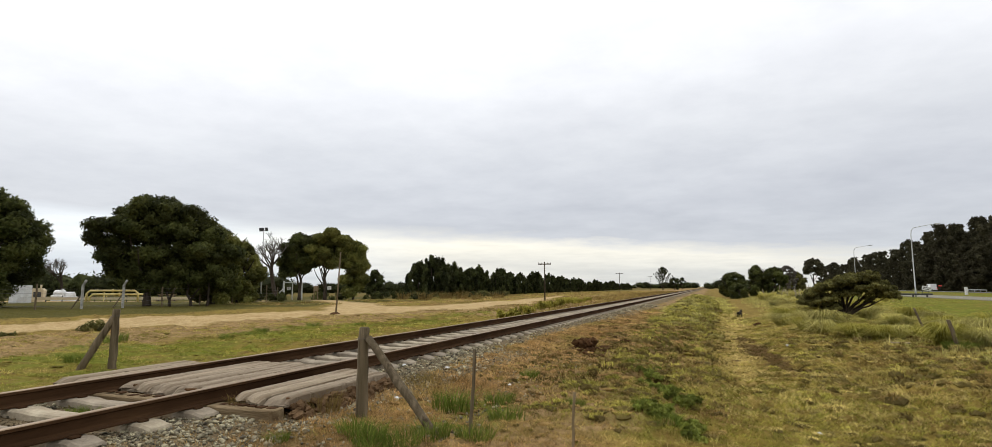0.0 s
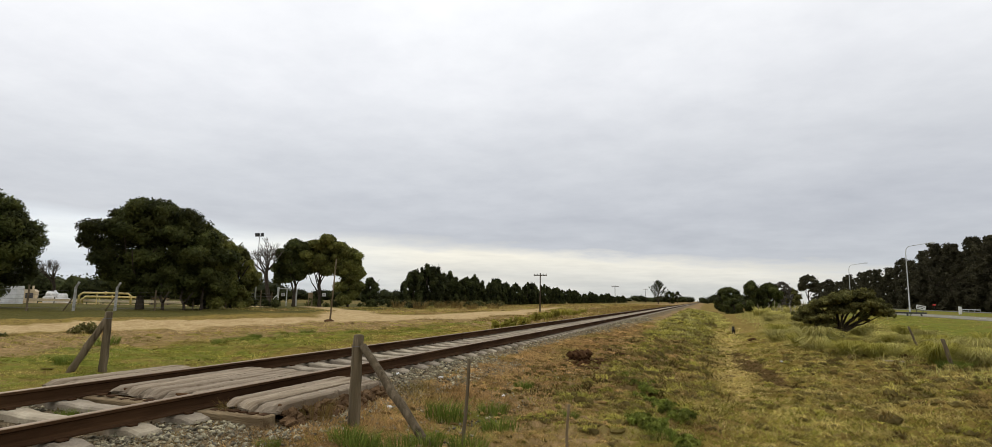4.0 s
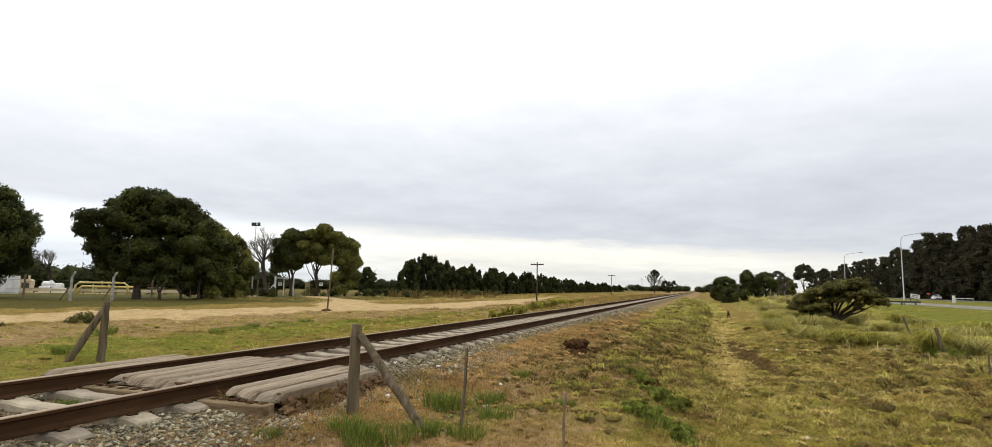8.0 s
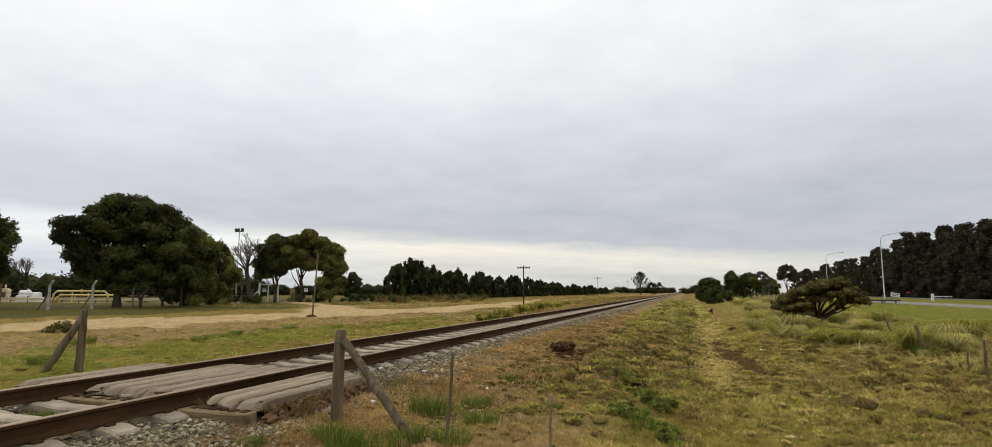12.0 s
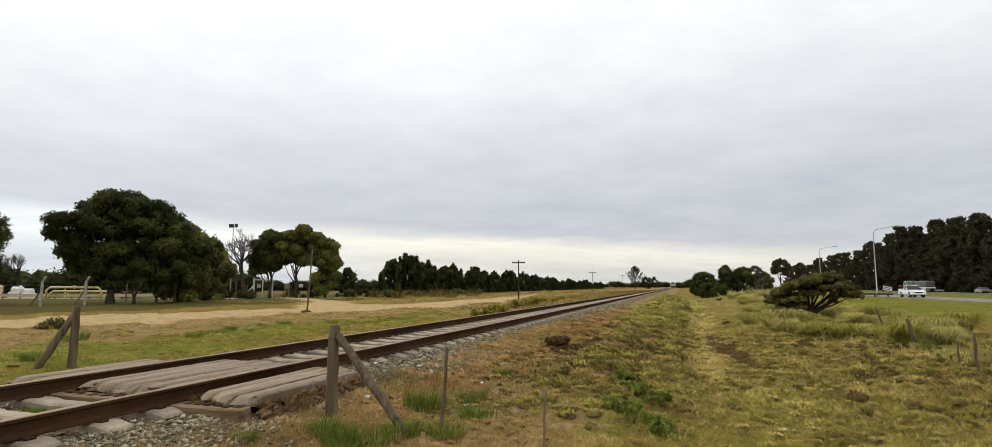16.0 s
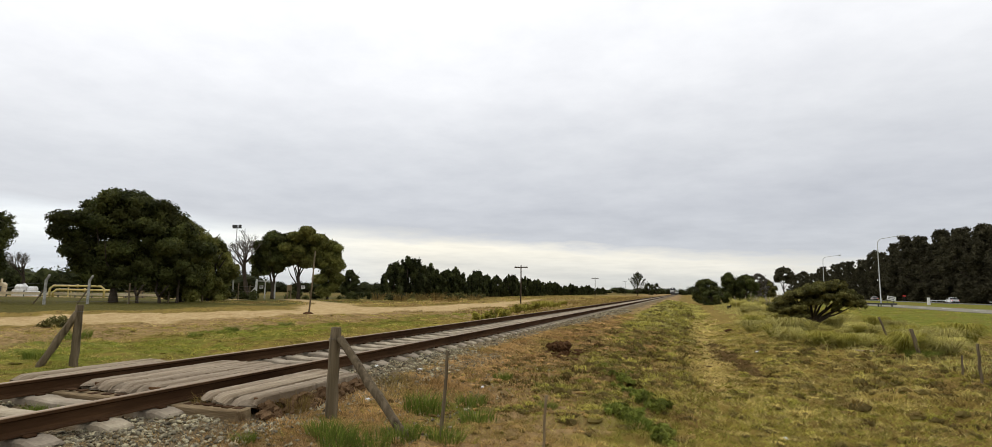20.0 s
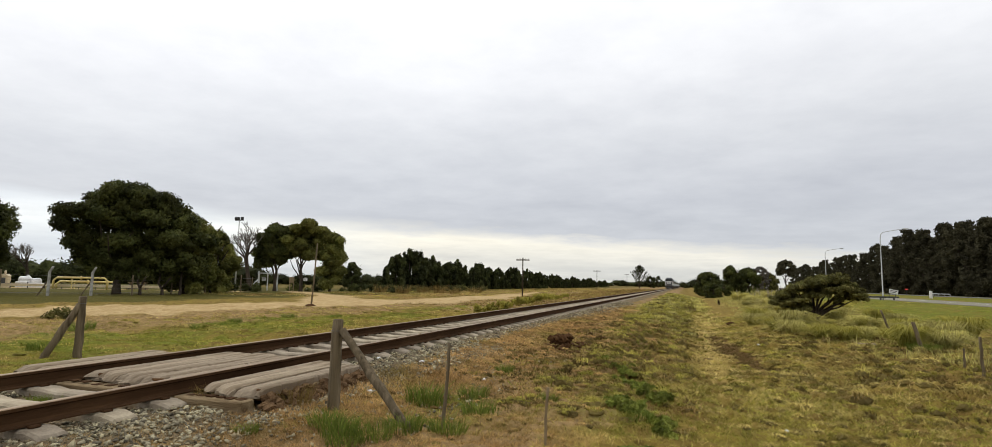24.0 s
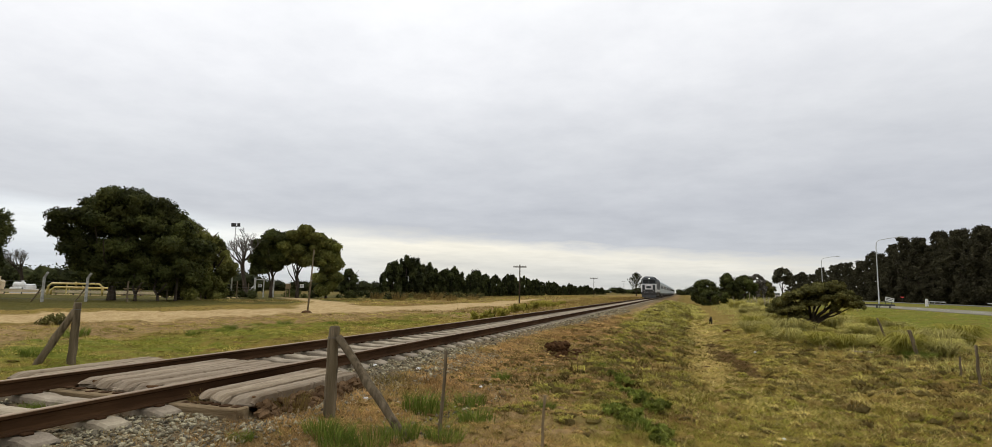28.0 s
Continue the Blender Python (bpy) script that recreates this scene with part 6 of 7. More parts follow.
mats("brown_thatch", 1500, 34, (8.4, 15.5), (9, 21), "thatch", 226, "brown matted grass at the weedy edge", (0.1, 0.3), (0.05, 0.14), lambda x, y, r: (wobble(x - 6, y, 2.4) + 0.12 * (x - 11) > r.uniform(-0.2, 0.5, len(x))), 1.1, 1.0, 0.012)
mats("hay_clumps", 2400, 60, (4.6, 15), (5, 30), "hay", 231, "matted clumps of mown grass", (0.10, 0.30), (0.10, 0.22), lambda x, y, r: (masks(x, y)[4] < 0.25) & (masks(x, y)[5] < 0.5) & (wobble(x + 2, y, 2.8) > r.uniform(0.0, 0.6, len(x))), 1.1, 1.3, 0.011)
mats("hay_clumps", 1000, 60, (4.6, 15), (8, 30), "thatch", 232, "brown matted clumps of mown grass", (0.10, 0.30), (0.08, 0.18), lambda x, y, r: (masks(x, y)[5] < 0.4) & (wobble(x + 8, y, 2.8) > r.uniform(0.0, 0.6, len(x))), 1.1, 1.2, 0.011)
# dry brown shoulder
def shoulder(x, y, r):
    d, g, b, dr, ba, pa, la = masks(x, y)
    return (dr * (0.75 + 0.5 * wobble(x, y, 5.0)) > r.uniform(0.1, 0.9, len(x))) & (ba < 0.6)


mats("dry_grass", 7500, 26, (0.95, 4.6), (2.6, 40), "dry", 208, "dry brown grass on the ballast shoulder", (0.06, 0.2), (0.03, 0.13), shoulder, lean=1.2)
mats("dry_thatch", 4200, 22, (0.95, 4.6), (2.6, 36), "thatch", 209, "dry brown thatch on the ballast shoulder", (0.06, 0.2), (0.02, 0.08), shoulder, lean=1.6)
mats("weedy_green", 1700, 20, (1.3, 4.6), (3.6, 20), "olive", 210, "thin green weeds on the shoulder", (0.05, 0.15), (0.04, 0.12), lambda x, y, r: wobble(x, y, 2.5) > 0.15, lean=0.9)
mats("dry_grass", 900, 24, (0.95, 2.0), (4.1, 8.5), "dry", 216, "dry brown grass against the crossing panel", (0.05, 0.16), (0.05, 0.2), None, 1.0, 0.9)
mats("dry_grass", 420, 22, (0.35, 1.5), (2.5, 4.8), "dry", 217, "dry brown grass against the crossing panel", (0.05, 0.14), (0.03, 0.1), None, 1.0, 1.0)
mats("dry_grass", 2600, 24, (0.55, 1.9), (8.5, 25), "dry", 218, "dry brown grass over the ballast shoulder", (0.06, 0.2), (0.02, 0.09), lambda x, y, r: (x > 1.5 - 0.8 * shoulder_grown(x, y) + r.normal(0, 0.12, len(x))), 1.2, 1.4)
mats("dark_turf", 650, 36, (1.2, 3.7), (6.5, 17), "darkturf", 229, "dark matted turf on the ballast shoulder", (0.05, 0.16), (0.03, 0.09), lambda x, y, r: wobble(x, y, 5.0) > r.uniform(0.0, 0.6, len(x)), 1.1, 1.0, 0.010)
mats("dry_grass", 900, 40, (1.3, 3.6), (7, 30), "dry", 230, "dry brown clumps on the ballast shoulder", (0.08, 0.24), (0.06, 0.16), lambda x, y, r: wobble(x + 9, y, 4.0) > r.uniform(0.0, 0.5, len(x)), 1.2, 0.9, 0.010)
mats("dry_grass", 1600, 26, (1.2, 4.3), (2.6, 6.4), "dry", 247, "dry brown grass on the ballast shoulder", (0.05, 0.15), (0.05, 0.14), None, 1.0, 1.2, 0.010)
mats("dry_thatch", 700, 24, (1.2, 4.3), (2.6, 6.4), "thatch", 248, "dry brown thatch on the ballast shoulder", (0.05, 0.14), (0.03, 0.09), None, 1.0, 1.3, 0.010)
# round and behind the standpoint
for mname, seed, n_ in (("hay", 240, 1700), ("olive", 241, 1700), ("thatch", 242, 900)):
    mats("mown_grass", n_, 24, (1.7, 14), (-6, 2.8), mname, seed, SLOPE, rule=on_grass, power=1.0)
mats("dry_grass", 900, 24, (0.95, 4.4), (-6, 2.8), "dry", 243, "dry brown grass on the ballast shoulder", rule=shoulder, power=1.0)
# pasture towards the road
for mname, seed, n_ in (("green", 244, 2600), ("olive", 245, 2600), ("hay", 246, 1200)):
    mats("pasture_grass", n_, 22, (13.5, 34), (20, 95), mname, seed, "short green pasture grass towards the road", (0.25, 0.7), (0.02, 0.06), lambda x, y, r: (x > 14.5 + 1.5 * wobble(x, y, 1.0)) & (wobble(x + seed, y, 1.4) > r.uniform(-0.7, 0.5, len(x))), 1.3, 1.3)
# left of the track
def verge(x, y, r):
    d, g, b, dr, ba, pa, la = masks(x, y)
    return (d < 0.35) & (g < 0.4) & (dr < r.uniform(0.2, 1.2, len(x))) & (r.uniform(0, 1, len(x)) > np.clip((y - 22) / 14, 0, 0.75))


def lush(x, y, r):
    d, g, b, dr, ba, pa, la = masks(x, y)
    return (b * (0.8 + 0.6 * wobble(x, y, 3.0)) > r.uniform(0.15, 0.9, len(x))) & (g < 0.4) & (d < 0.5)


mats("green_grass", 8500, 26, (-11, -3.0), (3, 42), "green", 211, "fresh green grass beside the track", (0.08, 0.22), (0.04, 0.12), lush, 1.4, 0.8)
mats("olive_grass", 8500, 26, (-13, -3.0), (3, 60), "olive", 212, "short mixed grass between track and lane", (0.08, 0.24), (0.03, 0.10), verge, 1.5, 1.1)
mats("mown_grass", 7500, 24, (-14, -3.0), (3, 60), "hay", 213, "short mixed grass between track and lane", (0.08, 0.24), (0.03, 0.09), verge, 1.5, 1.2)
mats("dry_grass", 3000, 22, (-16, -6), (6, 60), "dry", 214, "dry grass at the edge of the lane", (0.08, 0.3), (0.02, 0.08), lambda x, y, r: (masks(x, y)[3] > r.uniform(0.2, 0.8, len(x))) & (masks(x, y)[0] < 0.5), 1.5, 1.2)
# rough tall grass towards the bush and along the ditch
x, y, r = field(120000, (7.5, 30), (17, 115), 105, 1.45)
keep = (x > 8.4 + 0.02 * (y - 20) + 0.9 * wobble(x, y, 1.5) + np.clip(25 - y, 0, 9) * 0.4) & ((x < 14.5 + 1.5 * wobble(x, y, 1.0)) | ((y > 62) & (x < 19)))
x, y = x[keep], y[keep]
s = 1 + np.clip(y - 20, 0, 90) * 0.03
blades("rough_grass", x, y, r.uniform(0.05, 0.22, len(x)) * (1 + 0.8 * wobble(x, y, 3.0)) * np.where((y > 26) & (y < 36) & (x > 9.4) & (x < 12.6), 0.5, 1.0), r.uniform(0.010, 0.018, len(x)) * s, "pampas", 5, 0.9, "tall rough yellow-green grass round the bush")
x, y, r = field(22000, (2.0, 9), (22, 120), 106, 1.4)
keep = (x < 5.2 + 0.8 * wobble(x, y, 1.5)) & (x > 2.2)
x, y = x[keep], y[keep]
s = 1 + np.clip(y - 20, 0, 90) * 0.03
blades("rough_grass", x, y, r.uniform(0.03, 0.15, len(x)), r.uniform(0.012, 0.022, len(x)) * s, "pampas", 6, 0.8, "rough grass on the embankment slope")
x, y, r = field(13000, (-11, -3.2), (30, 200), 107, 1.5)
d, g, b, dr, ba, pa, la = masks(x, y)
keep = (d < 0.4) & (x + 7 - 0.02 * y < 5)
x, y = x[keep], y[keep]
s = 1 + np.clip(y - 20, 0, 180) * 0.04
blades("rough_grass", x, y, r.uniform(0.04, 0.2, len(x)), r.uniform(0.012, 0.02, len(x)) * s, "thatch", 7, 0.8, "dry rough grass beside the far rail")
for mname, seed, n_ in (("hay", 109, 2600), ("dry", 110, 2600), ("olive", 111, 1300), ("thatch", 112, 900)):
    mats("rough_grass", n_, 26, (-36, -3.6), (40, 210), mname, seed, "dry rough grass field before the windbreak", (0.25, 0.6), (0.06, 0.22), lambda x, y, r: (masks(x, y)[0] < 0.35) & (masks(x, y)[1] < 0.2) & (wobble(x + 3, y, 0.9) > r.uniform(-0.9, 0.4, len(x))), 1.5, 0.9, 0.014)
for k in range(12):
    rk = random.Random(500 + k)
    x, y = rk.uniform(-37, -27), 64 + k * 3.4 + rk.uniform(-1, 1)
    t = thing("low_bush", (x, y, land1(x, y)), "low dark scrubby bush before the windbreak", "bush", "scrub before the windbreak")
    cl = [(rk.uniform(-1.4, 1.4), rk.uniform(-0.7, 0.7), rk.uniform(0.1, 0.7), 0.6, 0.6, 0.38) for _ in range(9)]
    part("crown", leaf_cloud("crown", cl, 500, 0.12, M["bush" if k % 3 else "conifer"], 520 + k, 0.8, 0.5), None, t)


for k, (bx_, by_) in enumerate(((-41.0, 61.0), (-38.6, 62.4), (-35.2, 63.6), (-33.6, 65.6), (-40.2, 52.0), (-41.6, 49.6))):
    rk = random.Random(560 + k)
    t = thing("low_bush", (bx_, by_, land1(bx_, by_)), "low dark bush along the fence under the trees", "bush", "bushes along the fence")
    cl = [(rk.uniform(-1.1, 1.1), rk.uniform(-0.6, 0.6), rk.uniform(0.15, 0.8), 0.5, 0.5, 0.4) for _ in range(9)]
    part("crown", leaf_cloud("crown", cl, 900, 0.11, M["conifer" if k % 2 else "leaf"], 580 + k, 0.8, 0.5), None, t)


def tuft(name, n, radius, h, w, material, seed, lean, label, category="grass", group="", droop=0.0):
    r = np.random.default_rng(seed)
    t = thing(name, (0, 0, 0), label, category, group)
    q, a = radius * np.sqrt(r.uniform(0, 1, n)), r.uniform(0, 6.28, n)
    x, y = q * np.cos(a), q * np.sin(a)
    blades("grass_clump", x, y, h * r.uniform(0.5, 1.1, n), w * r.uniform(0.7, 1.3, n), material, seed, lean, parent=t, z=0 * x - 0.02, lay=a + r.normal(0, 0.7, n), droop=droop)
    return t


def spread(src, places, seed):
    rnd = random.Random(seed)
    for i, (x, y, s) in enumerate(places):
        m = Matrix.LocRotScale((x, y, land1(x, y)), Euler((0, 0, rnd.uniform(0, 6.28))), (s, s, s * rnd.uniform(0.85, 1.15)))
        (src[i] if i < len(src) else copy_thing(src[i % len(src)], m)).matrix_basis = m


spread([tuft("tussock", 700, 0.36, 0.5, 0.014, "tuftgreen", 119, 0.9, "dense dark green tussock under the leaning post", "grass tussock", "tussocks")], [(11.75, 20.2, 0.85)], 15)
TUSS = [tuft("tussock", 620, 0.17, 0.56, 0.017, ("pampas", "olive", "pampas", "olive")[i], 120 + i, 1.35, "big arching tussock of grey-green coarse grass", "grass tussock", "tussocks", 0.75) for i in range(4)]
rnd = random.Random(9)
places = [(8.5, 33.0, 1.35), (8.9, 27.5, 1.3), (9.0, 24.3, 1.1), (9.8, 23.2, 1.2), (11.1, 23.4, 1.0), (11.6, 20.9, 1.3), (12.6, 21.0, 1.2), (12.9, 25.0, 1.3), (10.9, 27.5, 0.5), (9.4, 30.0, 0.9), (12.9, 31.0, 1.1), (8.9, 36.0, 1.4), (10.2, 35.0, 1.2)]
while len(places) < 115:
    y = 22.5 + 72 * rnd.random() ** 1.3
    x = rnd.uniform(8.8 + 0.04 * (y - 20), 14.5 + 0.02 * y)
    low = 0.45 if 23 < y < 37 and 9.4 < x < 12.6 else 1.0
    places.append((x, y, rnd.choice((0.6, 0.8, 1.0, 1.3, 1.6)) * rnd.uniform(0.9, 1.1) * (0.75 if y < 24 else 1.0) * low))
spread(TUSS, places, 10)
GREEN = [tuft("green_tuft", 260, 0.23, 0.25, 0.008, "tuftgreen", 140 + i, 0.8, "thick tuft of fresh green grass", "grass tuft", "green tufts") for i in range(3)]
places = [(2.03, 6.8, 1.15), (1.72, 5.1, 0.8), (1.95, 4.95, 0.8), (2.3, 5.0, 0.8), (2.5, 5.25, 0.75), (2.85, 5.5, 0.8), (2.15, 4.75, 0.7), (1.3, 4.45, 0.45), (2.85, 6.5, 0.9), (2.5, 7.2, 0.8), (3.1, 9.1, 0.9), (2.75, 11.2, 0.6), (3.75, 9.9, 0.6), (4.35, 7.9, 0.6), (4.6, 7.2, 0.7), (3.4, 7.6, 0.6), (2.2, 9.5, 0.7), (-0.95, 4.25, 0.5), (-1.2, 4.3, 0.42), (-0.7, 4.22, 0.4), (-1.0, 4.12, 0.35), (-6.6, 7.9, 1.0), (-9.6, 10.6, 1.3), (-10.2, 11.3, 1.3), (-9.0, 15.5, 1.0), (-8.0, 14.2, 1.1), (-8.4, 17.5, 1.1), (-7.2, 18.6, 0.9), (-7.6, 12.6, 0.8)]
spread(GREEN, places, 11)
LOW = [tuft("low_weed", 420, 0.42, 0.5, 0.03, "olive", 160 + i, 0.7, "olive green weed clump by the rail", "weed", "weeds by the rail") for i in range(2)]
places = [(-5.9 - 0.035 * (k - 33), float(k), 0.8 + 0.2 * (int(k * 7) % 3)) for k in (39, 43, 47, 50, 55.5, 60)]
spread(LOW, places, 12)


def leafy_weed(x, y, wide, tall, seed, label="rounded green weed beside the far rail", group="weeds by the rail", n=7, leaves=900, size=0.045, material="weed"):
    rk = random.Random(seed)
    t = thing("leafy_weed", (x, y, land1(x, y)), label, "weed", group)
    cl = []
    for _ in range(n):
        k = wide * rk.uniform(0.2, 0.4)
        cl.append((rk.uniform(-0.6, 0.6) * wide, rk.uniform(-0.6, 0.6) * wide, tall * rk.uniform(0.15, 0.7), k, k, tall * rk.uniform(0.2, 0.38)))
    part("leaves", leaf_cloud("leaves", cl, leaves, size, M[material], seed, 0.9, 0.2, 0.25), None, t)


for k, (wx_, wy_, s_) in enumerate(((-3.9, 25.2, 0.36), (-4.0, 26.9, 0.42), (-4.2, 29.3, 0.4), (-4.3, 31.2, 0.36), (-4.6, 34.0, 0.5), (-5.2, 37.5, 0.5), (-5.5, 40.5, 0.55), (-5.8, 44.0, 0.6), (-5.4, 47.5, 0.4))):
    leafy_weed(wx_, wy_, s_, s_ * 1.15, 700 + k, size=0.06, material="olive")
rk = random.Random(720)
for k in range(52):
    s_ = rk.random() ** 0.75
    wx_, wy_ = 3.4 + 1.5 * s_ + rk.gauss(0, 0.2), 14.3 - 7.8 * s_ + rk.gauss(0, 0.5)
    leafy_weed(wx_, wy_, rk.uniform(0.10, 0.24), rk.uniform(0.08, 0.17), 730 + k, "low leafy green weed on the mown bank", "weeds on the bank", 5, 420, 0.035)
for k, (wx_, wy_) in enumerate(((-14.7, 13.9), (-14.4, 13.5), (-13.6, 10.4))):
    leafy_weed(wx_, wy_, 0.40, 0.42 if k < 2 else 0.25, 770 + k, "low olive scrub at the edge of the lane", "scrub by the lane", 9, 420, 0.05, "bush")
PLUMES = thing("pampas_plumes", (0, 0, 0), "pale feathery pampas grass plumes among the tall grass", "grass", kind="stuff")
r = np.random.default_rng(170)
px, py = r.normal(17.5, 2.4, 70), r.normal(83, 5, 70)
g = Geo()
for a, b in zip(px, py):
    h = r.uniform(1.0, 2.1)
    z = land1(a, b)
    dx = r.uniform(-0.25, 0.25)
    g.tube([(a, b, z), (a + dx * 0.4, b, z + h * 0.6), (a + dx * 0.7, b, z + h * 0.8), (a + dx, b, z + h)], [0.015, 0.015, 0.06, 0.01], 5)
part("plumes", g, M["plume"], PLUMES)
spread([tuft("tussock", 700, 0.5, 1.15, 0.03, "pampas", 180, 0.6, "tall pampas grass clump", "grass tussock", "pampas clumps")], [(float(a), float(b), float(c)) for a, b, c in zip(r.normal(17.5, 2.6, 26), r.normal(82, 6, 26), r.uniform(0.8, 1.4, 26))], 13)

# uneven turf: low sods lifted by the mower, with dark earth as crevice shade between them
def sods(name, n, xr, yr, seed, material, label, size=(0.07, 0.2), rule=None, low=0.35):
    x, y, r = field(n, xr, yr, seed, 1.35)
    if rule is not None:
        k = rule(x, y, r)
        x, y = x[k], y[k]
    rnd, g = random.Random(seed), Geo()
    for a, b, c in zip(x, y, land(x, y)):
        q = rnd.uniform(*size) * (1 + max(0, b - 8) * 0.02)
        g.blob((a, b, c + q * 0.05), (q * rnd.uniform(1.0, 1.8), q * rnd.uniform(0.6, 1.0), q * low * rnd.uniform(0.6, 1.3)), rnd, 0.35)
    tagged(new(name, g.mesh(name, M[material])), label, "turf", kind="stuff")


def turf_lumps(name, n, xr, yr, seed, material, label, size=(0.06, 0.15), rule=None, power=1.3, per=34):
    """Loose lumps of cut turf: a body coloured dark as underside shade, under a thatch of drooping blades combed one
    way.
    """
    x, y, r = field(n, xr, yr, seed, power)
    if rule is not None:
        k = rule(x, y, r)
        x, y = x[k], y[k]
    n = len(x)
    s = r.uniform(*size, n) * (1 + np.clip(y - 8, 0, 40) * 0.02) * np.clip((y - 2) / 10, 0.4, 1)
    hgt = s * r.uniform(0.6, 1.05, n)
    z = land(x, y)
    rnd, g = random.Random(seed), Geo()
    for a, b, c, q, u in zip(x, y, z, s, hgt):
        g.blob((a, b, c), (q * 1.15, q * 0.85, u * 0.8), rnd, 0.3)
    t = tagged(new(name), label, "turf", kind="stuff")
    part("lump_body", g, M["shaded_lump_body"], t)
    i = np.repeat(np.arange(n), per)
    a, q = r.uniform(0, 6.28, len(i)), np.sqrt(r.uniform(0, 1, len(i)))
    xx, yy = x[i] + np.cos(a) * q * s[i] * 0.95, y[i] + np.sin(a) * q * s[i] * 0.75 + s[i] * 0.1
    zz = z[i] + hgt[i] * 0.75 * np.sqrt(np.clip(1 - q * q, 0, 1)) - 0.01
    lay = r.uniform(0, 6.28, n)[i] * 0.35 + a * 0.65
    tone = np.clip(0.55 + r.normal(0, 0.32, n), 0, 1)
    far = np.clip(0.5 + (y - 4) / 12, 0.5, 1) + np.clip(y - 5, 0, 60) * 0.045
    blades("blades", xx, yy, hgt[i] * r.uniform(0.25, 0.6, len(i)) + 0.012, 0.012 * r.uniform(0.6, 1.4, len(i)) * far[i], material, seed, 2.2, parent=t, z=zz, tone=np.clip(tone[i] + r.uniform(-0.1, 0.1, len(i)), 0, 1), lay=lay, droop=0.8)


def off_track(x, y, r):
    return (masks(x, y)[1] < 0.2) & (masks(x, y)[4] < 0.35) & (masks(x, y)[5] < 0.5) & (wobble(x + 17, y - 4, 1.7) > r.uniform(-0.6, 0.5, len(x)))


turf_lumps("turf_lumps", 1000, (2.9, 5.2), (7, 46), 411, "olive", "ragged green-brown turf lumps on the bank", (0.07, 0.20), off_track)
turf_lumps("turf_lumps", 550, (2.9, 5.2), (7, 46), 412, "thatch", "ragged brown turf lumps on the bank", (0.07, 0.18), off_track)
turf_lumps("turf_lumps", 1300, (5.8, 15), (4.5, 26), 413, "hay", "loose lumps of mown grass", (0.04, 0.13), off_track)
turf_lumps("turf_lumps", 1000, (5.8, 15), (4.5, 26), 414, "olive", "loose lumps of greenish mown grass", (0.04, 0.12), off_track)
turf_lumps("turf_lumps", 500, (7.5, 15), (8, 26), 415, "thatch", "loose lumps of brown mown grass", (0.05, 0.15), off_track)
turf_lumps("turf_lumps", 1100, (1.5, 4.2), (4.5, 26), 416, "dry", "dry brown turf lumps on the ballast shoulder", (0.035, 0.10), lambda x, y, r: (masks(x, y)[1] < 0.3) & (wobble(x, y, 2.2) > r.uniform(-0.8, 0.5, len(x))), 1.2)
turf_lumps("turf_lumps", 900, (2.6, 5.6), (24, 110), 418, "olive", "rough grass hummocks on the far bank", (0.10, 0.26), off_track, 1.2, 40)
turf_lumps("turf_lumps", 700, (2.6, 5.6), (24, 110), 419, "pampas", "straw-coloured hummocks on the far bank", (0.10, 0.26), off_track, 1.2, 40)
sods("turf_sods", 1100, (2.4, 7.0), (13, 60), 401, "sod", "rough lifted sods on the mown bank", (0.04, 0.11), rule=patchy(-0.1, 2.2, 5))
sods("turf_sods", 300, (6.5, 13.5), (13, 28), 402, "sod", "rough lifted sods on the mown bank", (0.03, 0.09), patchy(0.05, 1.8, 15))
# flat dark lumps that put shade between the sods
sods("bare_earth", 500, (2.4, 13), (14, 40), 403, "soil", "dark earth between the sods, standing in for crevice shade", (0.03, 0.09), patchy(0.15, 2.6, 29), 0.18)
sods("turf_sods", 300, (1.2, 4.0), (6, 40), 404, "sodbrown", "dry brown sods on the ballast shoulder", (0.03, 0.08), shoulder)
sods("turf_sods", 260, (-12, -4), (6, 40), 405, "sod", "low sods between track and lane", (0.03, 0.09), verge, 0.25)

# weeds by the left-hand post, dug earth and hay on the slope
spread([tuft("dry_weed", 240, 0.3, 0.5, 0.008, "thatch", 190, 0.9, "dry straggly weed beside the lane", "weed", "dry weeds")], [(-12.6, 9.6, 0.45), (-13.4, 10.8, 0.45), (0.35, 5.0, 0.45), (1.05, 5.5, 0.5), (-26, 60, 2.5), (-24, 66, 2.5), (-28, 70, 2.6), (-21, 64, 2.2), (-30, 62, 2.2), (-22, 74, 2.4)], 14)


def clods(at, n, spread_, size, label, seed, material="soil"):
    rnd = random.Random(seed)
    t = thing("earth_clods", (at[0], at[1], land1(*at)), label, "earth", "dug earth")
    for _ in range(n):
        a, q = rnd.uniform(0, 6.28), spread_ * rnd.random() ** 0.7
        s = rnd.uniform(*size)
        x, y = math.cos(a) * q * 0.55, math.sin(a) * q
        part("clod", Geo().blob((x, y, land1(at[0] + x, at[1] + y) - land1(*at) + s * 0.2), (s, s * rnd.uniform(0.7, 1.6), s * 0.42), rnd, 0.6), M[material], t)


clods((2.15, 14.8), 50, 0.9, (0.025, 0.10), "dark dug earth clods on the ballast shoulder", 1)
t = thing("earth_bank", (2.1, 14.9, land1(2.1, 14.9)), "dug-out block of dark red-brown earth on the shoulder", "earth", "dug earth")
g, rnd = Geo(), random.Random(61)
for k in range(90):
    s_ = rnd.uniform(0.03, 0.09)
    g.blob((rnd.uniform(-0.27, 0.2), rnd.uniform(-0.25, 0.25), rnd.uniform(-0.06, 0.26)), (s_ * 1.2, s_, s_), rnd, 0.5)
part("earth", g, M["soil"], t)
